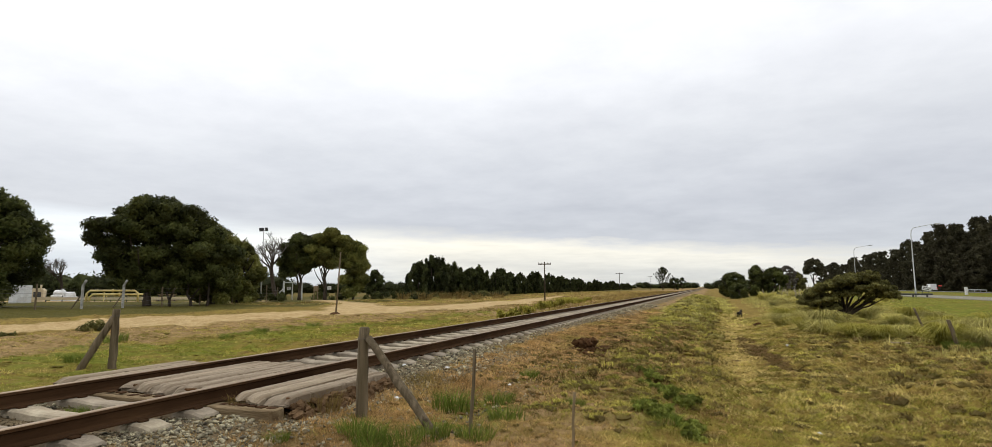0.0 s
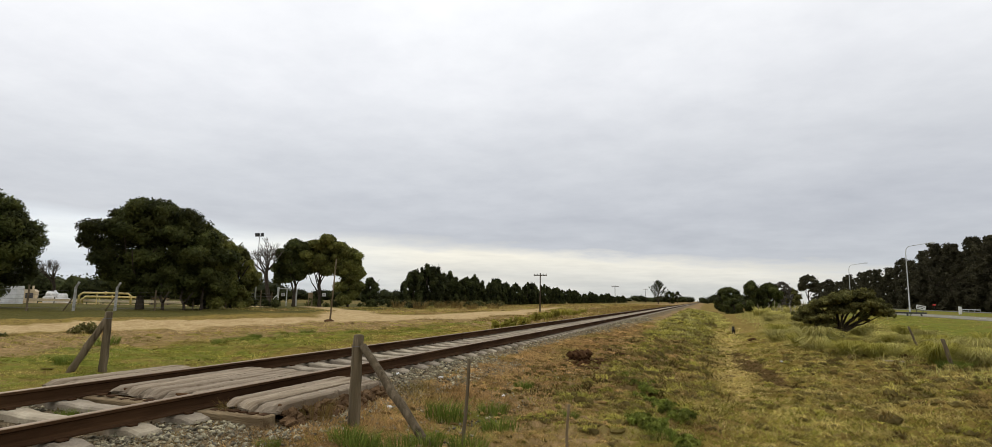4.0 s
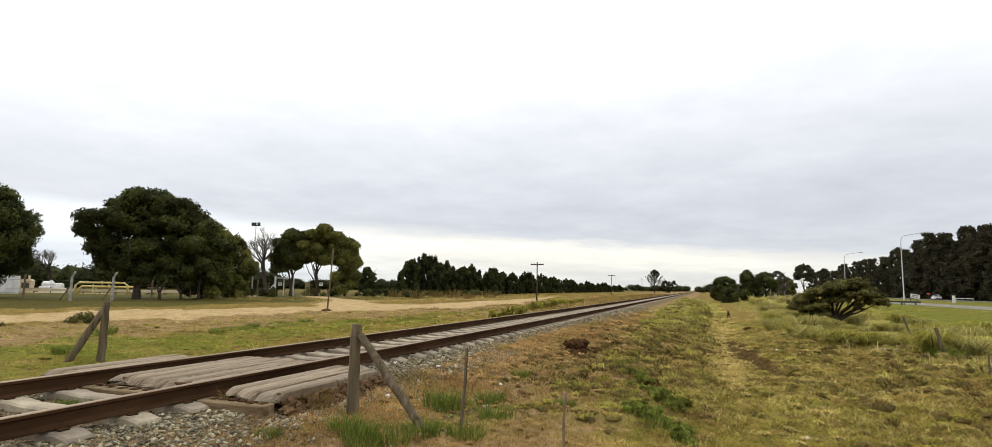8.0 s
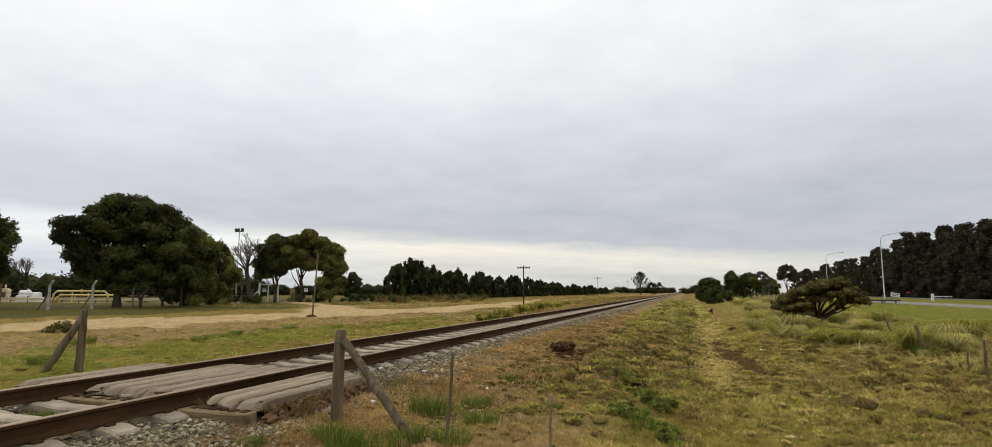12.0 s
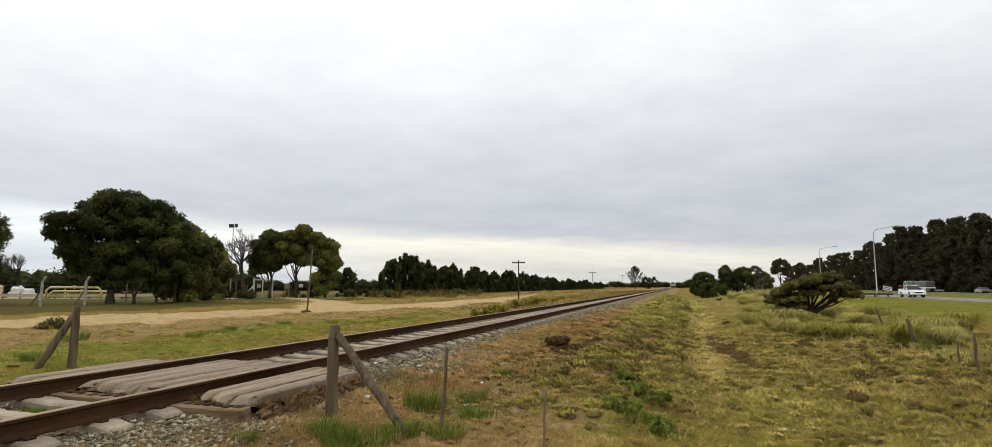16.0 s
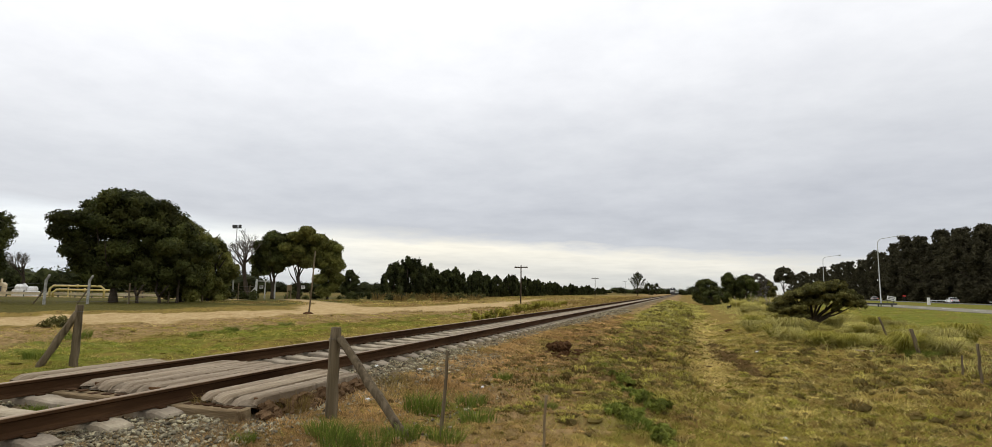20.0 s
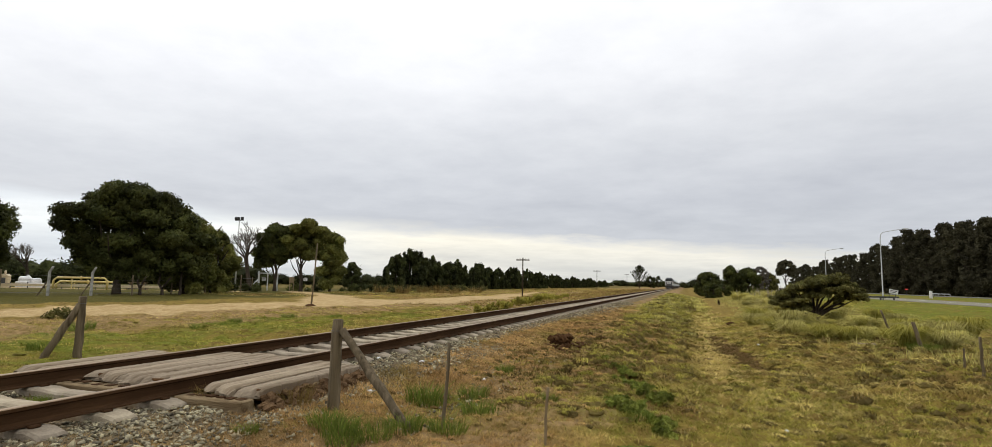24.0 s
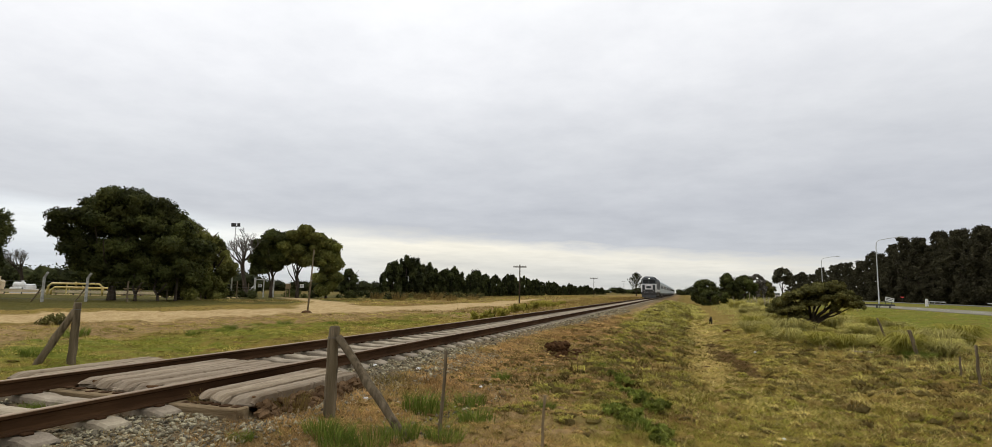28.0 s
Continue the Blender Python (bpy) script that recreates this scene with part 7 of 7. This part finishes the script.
clods((2.75, 15.6), 26, 0.6, (0.03, 0.09), "crumbled dark earth beside the dug block", 5)
clods((2.55, 17.4), 20, 0.9, (0.025, 0.09), "dark dug earth clods on the ballast shoulder", 2)
clods((2.7, 24), 40, 3.0, (0.03, 0.11), "dark dug earth clods on the ballast shoulder", 3)
clods((7.45, 34.5), 4, 0.3, (0.08, 0.16), "small dark heap of earth on the path", 4)
for k, (hx, hy, hs) in enumerate(((8.9, 14.7, 1.0), (8.2, 16.6, 0.7), (10.4, 16.4, 0.8), (6.2, 12.2, 0.6), (9.6, 12.0, 0.7), (5.6, 15.5, 0.6), (7.6, 10.2, 0.5), (10.8, 18.8, 0.8))):
    rr = np.random.default_rng(300 + k)
    t = thing("hay_heap", (hx, hy, land1(hx, hy)), "flat heap of pale cut hay", "hay", "hay heaps")
    q, a = 0.75 * hs * np.sqrt(rr.uniform(0, 1, 700)), rr.uniform(0, 6.28, 700)
    xx, yy = q * np.cos(a) * 1.3, q * np.sin(a) * 0.7
    blades("straw", xx, yy, rr.uniform(0.02, 0.11, 700) * hs, rr.uniform(0.008, 0.014, 700), "hay", 310 + k, 2.5, parent=t, z=land(hx + xx, hy + yy) - land1(hx, hy) + 0.05 * hs * (1 - q / (0.75 * hs)))
rl_ = random.Random(77)
for k in range(12):
    x, y = rl_.choice(((rl_.uniform(0.2, 1.6), rl_.uniform(4, 12)), (rl_.uniform(1.5, 8), rl_.uniform(6, 22))))
    s = rl_.uniform(0.025, 0.05)
    t = tagged(new("pale_stone", Geo().blob((0, 0, s * 0.3), (s, s * 1.2, s * 0.6), rl_, 0.3).mesh("pale_stone", M["white"])), "small pale stone lying in the grass", "stone", "pale stones")
    t.location = (x, y, land1(x, y))
slab = thing("flat_board", (10.6, 21.4, land1(10.6, 21.4)), "pale flat board lying in the grass", "board", rz=80)
part("board", Geo().box((-0.1, -0.28, 0.05), (0.1, 0.28, 0.085), 0.006), M["plank"], slab)


# ---- vehicles; each points to its own +y ----
def wheel(parent, x, y, r, w):
    s = 1 if x > 0 else -1
    ty = part("wheel", Geo().tube([(x - w / 2, y, r), (x - w / 2 + 0.03, y, r), (x + w / 2 - 0.03, y, r), (x + w / 2, y, r)], [r * 0.9, r, r, r * 0.9], 18), M["rubber"], parent, smooth=False)
    part("rim", Geo().tube([(x + s * w * 0.46, y, r), (x + s * (w * 0.5 + 0.012), y, r)], [r * 0.62, r * 0.55], 14), M["chrome"], ty)


def skin(outline, w0, w1, zmid):
    """A side outline of (y, z) drawn across, tucked in above zmid."""
    g = Geo()
    n = len(outline)
    v = []
    for s in (-1, 1):
        for y, z in outline:
            v.append((s * (w0 if z <= zmid else w1), y, z))
    f = [tuple(range(n)), tuple(range(n, 2 * n))[::-1]] + [(i, n + i, n + (i + 1) % n, (i + 1) % n) for i in range(n)]
    return g.add(v, f)


def car(name, paint, label, length=4.3, h=1.5, wide=0.86, pickup=False, van=False, lit=False, group="vehicles on the road"):
    t = thing(name, (0, 0, 0), label, "car", group)
    L = length / 2
    rw = 0.38 if pickup else 0.31
    fl, hood, belt = 0.42 if pickup else 0.28, 1.08 if pickup else 0.92, 1.12 if pickup else 0.95
    if van:
        hood, belt = 1.1, 1.2
    body = [(-L, fl + 0.1), (-L + 0.05, belt - 0.05), (-L + 0.12, belt), (L * 0.42, belt), (L * 0.5, hood), (L - 0.25, hood - 0.1), (L - 0.03, hood - 0.3), (L, fl + 0.12), (L - 0.1, fl), (-L + 0.1, fl)]
    part("body", skin(body, wide, wide * 0.97, belt - 0.3), M[paint], t)
    if pickup:
        glass = [(-L * 0.38, belt), (-L * 0.31, h - 0.07), (L * 0.12, h - 0.05), (L * 0.44, belt)]
        top = [(-L * 0.32, h - 0.07), (-L * 0.29, h), (L * 0.08, h), (L * 0.13, h - 0.06)]
        part("bed_cover", Geo().box((-wide * 0.84, -L + 0.15, belt - 0.02), (wide * 0.84, -L * 0.40, belt + 0.012), 0.01), M["black"], t)
        part("bed_rail", Geo().box((-wide, -L + 0.05, belt - 0.03), (-wide * 0.88, -L * 0.39, belt + 0.1), 0.02), M[paint], t)
        part("bed_rail", Geo().box((wide * 0.88, -L + 0.05, belt - 0.03), (wide, -L * 0.39, belt + 0.1), 0.02), M[paint], t)
        part("tailgate", Geo().box((-wide * 0.9, -L + 0.0, fl + 0.25), (wide * 0.9, -L + 0.09, belt + 0.1), 0.02), M[paint], t)
    elif van:
        glass = [(L * 0.0, belt), (L * 0.0, h - 0.1), (L * 0.3, h - 0.1), (L * 0.55, belt)]
        top = [(-L + 0.05, belt), (-L + 0.08, h - 0.05), (-L + 0.2, h), (L * 0.25, h), (L * 0.36, h - 0.12), (0.0, h - 0.14), (-0.05, belt)]
    else:
        glass = [(-L * 0.88, belt), (-L * 0.62, h - 0.07), (L * 0.12, h - 0.05), (L * 0.46, belt)]
        top = [(-L * 0.64, h - 0.07), (-L * 0.55, h), (L * 0.06, h), (L * 0.15, h - 0.06)]
    part("windows", skin(glass, wide * 0.93, wide * 0.80, belt + 0.05), M["glass"], t, "dark side windows and windscreen")
    part("roof", skin(top, wide * 0.82, wide * 0.82, 9), M[paint], t)
    for y in ((L * 0.15, -L * 0.16) if not van else (L * 0.2,)):
        for s in (-1, 1):
            part("pillar", Geo().tube([(s * wide * 0.935, y, belt), (s * wide * 0.81, y - 0.03, h - 0.05)], [0.045, 0.04], 6), M[paint], t)
    for s in (-1, 1):
        part("headlight", Geo().box((s * wide * 0.55, L - 0.2, hood - 0.34), (s * wide * 0.95, L + 0.01, hood - 0.2), 0.03), M["headlamp" if lit else "lens"], t, "clear headlight")
        part("tail_light", Geo().box((s * wide * 0.82, -L - 0.015, fl + 0.35), (s * wide * 0.99, -L + 0.1, belt - 0.08), 0.02), M["redglow" if not pickup else "red"], t, "red tail light")
        part("mirror", Geo().box((s * wide * 0.98, L * 0.38, belt + 0.02), (s * wide * 1.15, L * 0.44, belt + 0.17), 0.03), M[paint], t)
        for y in (-L * 0.6, L * 0.63):
            wheel(t, s * (wide - 0.09), y, rw, 0.22)
            part("wheel_arch", Geo().tube([(s * (wide - 0.22), y, rw), (s * (wide + 0.004), y, rw)], [rw * 1.22, rw * 1.22], 16), M["black"], t)
    part("grille", Geo().box((-wide * 0.5, L - 0.1, fl + 0.2), (wide * 0.5, L + 0.015, hood - 0.26), 0.02), M["black"], t, "dark grille")
    part("front_bumper", Geo().box((-wide * 0.96, L - 0.15, fl + 0.0), (wide * 0.96, L + 0.05, fl + 0.2), 0.05), M[paint], t)
    part("rear_bumper", Geo().box((-wide * 0.94, -L - 0.06, fl + 0.02), (wide * 0.94, -L + 0.1, fl + 0.2), 0.04), M["black"], t)
    part("windscreen_trim", Geo().box((-wide * 0.9, -L - 0.018, fl + 0.23), (-wide * 0.2, -L + 0.02, fl + 0.3)), M["steel"], t)
    return t


def lorry():
    t = thing("lorry", (0, 0, 0), "grey lorry and trailer with tarpaulin-covered loads and pale side boards", "truck", "vehicles on the road")
    part("chassis", Geo().box((-0.5, -8.6, 0.75), (0.5, 8.2, 1.0), 0.03), M["steel"], t)
    cab = [(6.2, 0.7), (6.2, 3.0), (6.5, 3.25), (7.7, 3.1), (8.15, 2.1), (8.2, 0.6)]
    part("cab", skin(cab, 1.22, 1.15, 2.2), M["cargrey"], t, "grey cab")
    part("windscreen", Geo().box((-1.0, 7.7, 2.05), (1.0, 8.02, 2.85), 0.03), M["glass"], t)
    part("side_window", Geo().box((-1.22, 6.9, 2.05), (1.22, 7.6, 2.8), 0.03), M["glass"], t)
    for y0, y1 in ((0.6, 5.9), (-8.8, -0.2)):
        part("side_board", Geo().box((-1.25, y0, 1.05), (1.25, y1, 1.42), 0.04), M["carwhite"], t, "white side boards")
        part("load_cover", Geo().box((-1.2, y0 + 0.1, 1.42), (1.2, y1 - 0.1, 3.15), 0.25), M["tarp"], t, "grey tarpaulin over the load")
        part("red_strip", Geo().box((-1.262, y0 + 0.1, 1.15), (1.262, y1 - 0.1, 1.25)), M["red"], t)
    part("drawbar", Geo().box((-0.1, -0.4, 0.7), (0.1, 0.8, 0.85), 0.02), M["steel"], t)
    part("tail_light", Geo().box((-1.2, -8.84, 0.9), (-0.9, -8.78, 1.05)), M["redglow"], t)
    part("tail_light", Geo().box((0.9, -8.84, 0.9), (1.2, -8.78, 1.05)), M["redglow"], t)
    for y in (7.2, 2.4, 1.3, -2.0, -5.9, -7.1):
        for x in (-1.05, 1.05):
            wheel(t, x, y, 0.5, 0.3)
    return t


# ---- the train; its front points to -y ----
def bogie(parent, y, half=1.4, axles=3):
    b = part("bogie", Geo().box((-1.16, y - half - 0.45, 0.45), (-1.0, y + half + 0.45, 0.85), 0.04).box((1.0, y - half - 0.45, 0.45), (1.16, y + half + 0.45, 0.85), 0.04).box((-1.0, y - 0.25, 0.5), (1.0, y + 0.25, 0.8), 0.03), M["steel"], parent, "dark bogie frame")
    for i in range(axles):
        yy = y - half + i * 2 * half / (axles - 1)
        for x in (-0.873, 0.873):
            part("wheel", Geo().tube([(x - 0.065, yy, 0.47), (x + 0.065, yy, 0.47)], [0.47, 0.47], 16), M["steel"], b)


def locomotive():
    t = thing("diesel_locomotive", (0, 0, 0), "grey and white diesel locomotive with a lit roof headlamp", "locomotive", "train")
    w = 1.40
    sect = [(-w, 1.15), (-w, 3.35), (-1.25, 3.85), (-0.7, 4.18), (0.7, 4.18), (1.25, 3.85), (w, 3.35), (w, 1.15)]
    part("body", Geo().prism(sect, 1.5, 19.5, 1), M["loco_grey"], t, "grey body shell")
    def face(name, stations, material, label):
        v, f = [], []
        for y, pts in stations:
            v += [(x, y, z) for x, z in pts]
        n = len(stations[0][1])
        for i in range(len(stations) - 1):
            for k in range(n):
                f.append((i * n + k, i * n + (k + 1) % n, (i + 1) * n + (k + 1) % n, (i + 1) * n + k))
        f.append(tuple(range(n)))
        part(name, Geo().add(v, f), M[material], t, label)
    nose0 = [(-1.22, 1.15), (-1.22, 2.62), (-0.9, 2.70), (0.9, 2.70), (1.22, 2.62), (1.22, 1.15)]
    nose1 = [(-w, 1.15), (-w, 2.72), (-1.0, 2.75), (1.0, 2.75), (w, 2.72), (w, 1.15)]
    face("nose", [(0.15, nose0), (0.55, nose1), (1.5, nose1)], "loco_white", "white nose band")
    top0 = [(-1.18, 2.75), (-1.12, 3.5), (-0.7, 3.85), (0.7, 3.85), (1.12, 3.5), (1.18, 2.75)]
    top1 = [(-w, 2.75), (-w + 0.02, 3.4), (-0.72, 4.17), (0.72, 4.17), (w - 0.02, 3.4), (w, 2.75)]
    face("cab_front", [(0.5, top0), (1.5, top1)], "loco_grey", "grey cab front")
    for s in (-1, 1):
        part("windscreen", Geo().box((s * 0.08, 0.42, 2.86), (s * 1.08, 0.56, 3.52), 0.03), M["glass"], t, "dark windscreen")
        part("headlamp", Geo().tube([(s * 0.85, 0.06, 1.5), (s * 0.85, 0.2, 1.5)], [0.08, 0.08], 12), M["lens"], t, "clear marker lamp")
        part("buffer", Geo().tube([(s * 0.98, -0.35, 1.05), (s * 0.98, 0.3, 1.05)], [0.2, 0.12], 12), M["steel"], t)
        part("side_window", Geo().box((s * (w - 0.02), 1.7, 2.8), (s * (w + 0.01), 2.5, 3.4), 0.02), M["glass"], t)
        part("side_stripe", Geo().box((s * (w - 0.02), 2.7, 1.35), (s * (w + 0.008), 19.2, 1.75)), M["loco_white"], t, "white side stripe")
        for k in range(5):
            part("side_grille", Geo().box((s * (w - 0.02), 4.2 + k * 2.9, 2.35), (s * (w + 0.012), 6.2 + k * 2.9, 3.15), 0.01), M["steel"], t, "dark ventilation grille")
        part("handrail", Geo().tube([(s * 1.25, 0.12, 1.3), (s * 1.25, 0.02, 1.9), (s * 1.25, 0.12, 2.5)], [0.025] * 3, 6), M["white"], t)
    part("top_headlamp", Geo().box((-0.22, 0.5, 3.62), (0.22, 0.72, 3.84), 0.03), M["headlamp"], t, "lit roof headlamp")
    part("front_stripe", Geo().box((-1.2, 0.11, 1.2), (1.2, 0.16, 1.68), 0.01), M["steel"], t, "dark lower stripe")
    for s in (-1, 1):
        part("nose_cheek", Geo().box((min(s * 0.72, s * 1.19), 0.10, 1.68), (max(s * 0.72, s * 1.19), 0.15, 2.6), 0.01), M["loco_grey"], t, "dark cheek panel beside the white nose")
    part("nose_panel", Geo().box((-0.45, 0.11, 1.95), (0.45, 0.16, 2.3), 0.01), M["loco_grey"], t, "grey panel on the nose")
    part("buffer_beam", Geo().box((-1.42, 0.1, 0.75), (1.42, 0.6, 1.17), 0.03), M["steel"], t)
    part("pilot", Geo().prism([(-0.05, 0.15), (0.5, 0.15), (0.6, 0.8), (0.15, 0.8)], -1.3, 1.3, 0), M["steel"], t, "dark plough")
    part("fuel_tank", Geo().box((-1.3, 7.4, 0.35), (1.3, 12.8, 1.15), 0.12), M["steel"], t)
    part("roof_fans", Geo().box((-0.6, 12, 4.18), (0.6, 17, 4.32), 0.03), M["steel"], t)
    part("underframe", Geo().box((-1.4, 0.5, 1.0), (1.4, 19.5, 1.16), 0.02), M["steel"], t)
    bogie(t, 4.1, 1.75)
    bogie(t, 15.9, 1.75)
    return t


def coach():
    t = thing("passenger_coach", (0, 0, 0), "pale grey passenger coach with a dark window band", "railway coach", "train")
    w = 1.45
    sect = [(-w, 1.0), (-w, 3.3), (-1.15, 3.75), (-0.6, 4.02), (0.6, 4.02), (1.15, 3.75), (w, 3.3), (w, 1.0)]
    part("body", Geo().prism(sect, 0.3, 25.0, 1), M["coach"], t, "pale grey body shell")
    for s in (-1, 1):
        part("window_band", Geo().box((s * (w - 0.02), 2.2, 2.0), (s * (w + 0.006), 23.1, 2.95), 0.01), M["coach_dark"], t, "dark window band")
        for k in range(10):
            part("window", Geo().box((s * (w - 0.01), 2.7 + k * 2.05, 2.1), (s * (w + 0.014), 4.2 + k * 2.05, 2.85), 0.01), M["glass"], t)
        for y in (0.7, 23.7):
            part("door", Geo().box((s * (w - 0.02), y, 1.1), (s * (w + 0.01), y + 0.9, 3.1), 0.02), M["loco_white"], t)
    part("gangway", Geo().box((-0.6, -0.05, 1.1), (0.6, 0.35, 3.3), 0.05), M["black"], t)
    part("underframe", Geo().box((-1.3, 0.4, 0.75), (1.3, 24.9, 1.02), 0.03), M["steel"], t)
    part("equipment_box", Geo().box((-1.25, 9.0, 0.35), (1.25, 15.5, 0.78), 0.05), M["steel"], t)
    bogie(t, 3.7, 1.25, 2)
    bogie(t, 21.6, 1.25, 2)
    return t


LOCO = locomotive()
COACHES = [coach()]
for k in range(9):
    COACHES.append(copy_thing(COACHES[0], pose(0, 0, 0)))

VAN = car("delivery_van", "carwhite", "white delivery van driving away on the far carriageway", 5.2, 2.3, 0.98, van=True)
HATCH = car("hatchback", "carwhite", "white hatchback driving away on the far carriageway", 3.6, 1.45, 0.78)
PICKUP_GREY = car("pickup_truck", "cargrey", "grey double-cab pickup coming along the near carriageway", 5.25, 1.83, 0.95, pickup=True)
PICKUP_WHITE = car("pickup_truck", "carwhite", "white double-cab pickup coming along the near carriageway", 5.3, 1.82, 0.93, pickup=True)
SALOON = car("estate_car", "cargrey", "grey estate car driving away on the far carriageway", 3.7, 1.45, 0.76)
WHITE_TWO = car("saloon_car", "carwhite", "pale car driving away on the far carriageway", 4.0, 1.44, 0.8)
ONCOMING = car("saloon_car", "cardark", "distant car with lit headlights coming along the road", 4.4, 1.5, lit=True)
LORRY = lorry()


DOG_LEGS = []


def dog():
    t = thing("small_dog", (0, 0, 0), "small black dog walking on the grass path", "dog")
    part("body", Geo().tube([(0, -0.24, 0.27), (0, -0.18, 0.28), (0, 0.0, 0.27), (0, 0.16, 0.29), (0, 0.24, 0.31)], [0.05, 0.10, 0.095, 0.11, 0.06], 10), M["fur"], t, smooth=True)
    part("head", Geo().tube([(0, 0.2, 0.33), (0, 0.27, 0.42), (0, 0.34, 0.43), (0, 0.43, 0.40)], [0.06, 0.075, 0.065, 0.03], 9), M["fur"], t, smooth=True)
    part("ear", Geo().tube([(0.05, 0.27, 0.47), (0.065, 0.25, 0.54)], [0.03, 0.006], 6), M["fur"], t)
    part("ear", Geo().tube([(-0.05, 0.27, 0.47), (-0.065, 0.25, 0.54)], [0.03, 0.006], 6), M["fur"], t)
    part("tail", Geo().tube([(0, -0.24, 0.30), (0, -0.32, 0.40), (0, -0.30, 0.54)], [0.025, 0.022, 0.012], 6), M["fur"], t, smooth=True)
    for x in (-0.06, 0.06):
        for y in (-0.18, 0.17):
            leg = part("leg", Geo().tube([(0, 0, 0), (0, 0.02, -0.14), (0, 0, -0.27)], [0.045, 0.028, 0.025], 7), M["fur"], t, smooth=True)
            DOG_LEGS.append((leg, x, y))
    return t


DOG = dog()


# ---- everything that moves ----
def run(ob, x, y0, speed, turn, t0=0.0, lift=0.08):
    """A vehicle at constant speed on its lane; y0 is its place at t0."""
    rows = []
    for k in range(0, 29, 2):
        y = y0 + speed * (k - t0)
        rows.append((float(k), pose(x, y, land1(x, y) + lift, 0, 0, turn)))
    walk(ob, rows)


def motions():
    train = [(float(k), 113.0 + 30.0 * (28 - k)) for k in range(0, 29, 4)]
    walk(LOCO, [(t, pose(-0.873, y, 0)) for t, y in train])
    for i, c in enumerate(COACHES):
        walk(c, [(t, pose(-0.873, y + 19.7 + 25.2 * i, 0)) for t, y in train])
    run(VAN, 71.5, 221.7, 22.4, 0, 0.0)
    run(HATCH, 71.5, 189.6, 17.7, 0, 7.0)
    run(PICKUP_GREY, 38.0, 93.8, -22.0, 180, 15.0)
    run(PICKUP_WHITE, 38.0, 101.1, -20.0, 180, 16.0)
    run(LORRY, 71.5, 187.6, 22.6, 0, 15.5)
    run(SALOON, 71.5, 182.1, 20.6, 0, 17.0)
    run(WHITE_TWO, 71.5, 193.5, 28.2, 0, 20.5)
    run(ONCOMING, 38.0, 222.0, -8.0, 180, 25.0)
    track_dog = [(0, 7.05, 45.5, -30), (1, 7.03, 45.5, -35), (2, 6.9, 44.0, 30), (2.5, 6.75, 40.0, 0), (3, 6.68, 38.0, 0), (3.5, 6.72, 38.6, 0), (5.5, 6.95, 45.0, 0), (6.5, 7.0, 46.0, 5), (8, 7.15, 50.0, 0), (10, 7.2, 52.5, 0), (12, 7.28, 58.0, -20), (15, 8.6, 72.0, -60), (18, 10.5, 75.0, -110), (22, 9.5, 70.0, -170), (25, 7.8, 60.0, -190), (26, 7.2, 53.0, -180), (27, 7.14, 50.0, -180), (28, 7.09, 45.0, -180)]
    walk(DOG, [(t, pose(x, y, land1(x, y), 0, 0, a)) for t, x, y, a in track_dog])
    ts = [r[0] for r in track_dog]
    way = np.concatenate([[0], np.cumsum([math.hypot(b[1] - a[1], b[2] - a[2]) for a, b in zip(track_dog, track_dog[1:])])])
    steps = [k * 0.1 for k in range(281)]
    gone = np.interp(steps, ts, way)
    pace = np.clip(np.gradient(gone, 0.1) / 0.8, 0, 1)
    for leg, x, y in DOG_LEGS:
        lead = 0.0 if x * y > 0 else math.pi
        walk(leg, [(t, pose(x, y, 0.26, 24 * p * math.sin(g * 2 * math.pi / 0.9 + lead))) for t, g, p in zip(steps, gone, pace)])


motions()
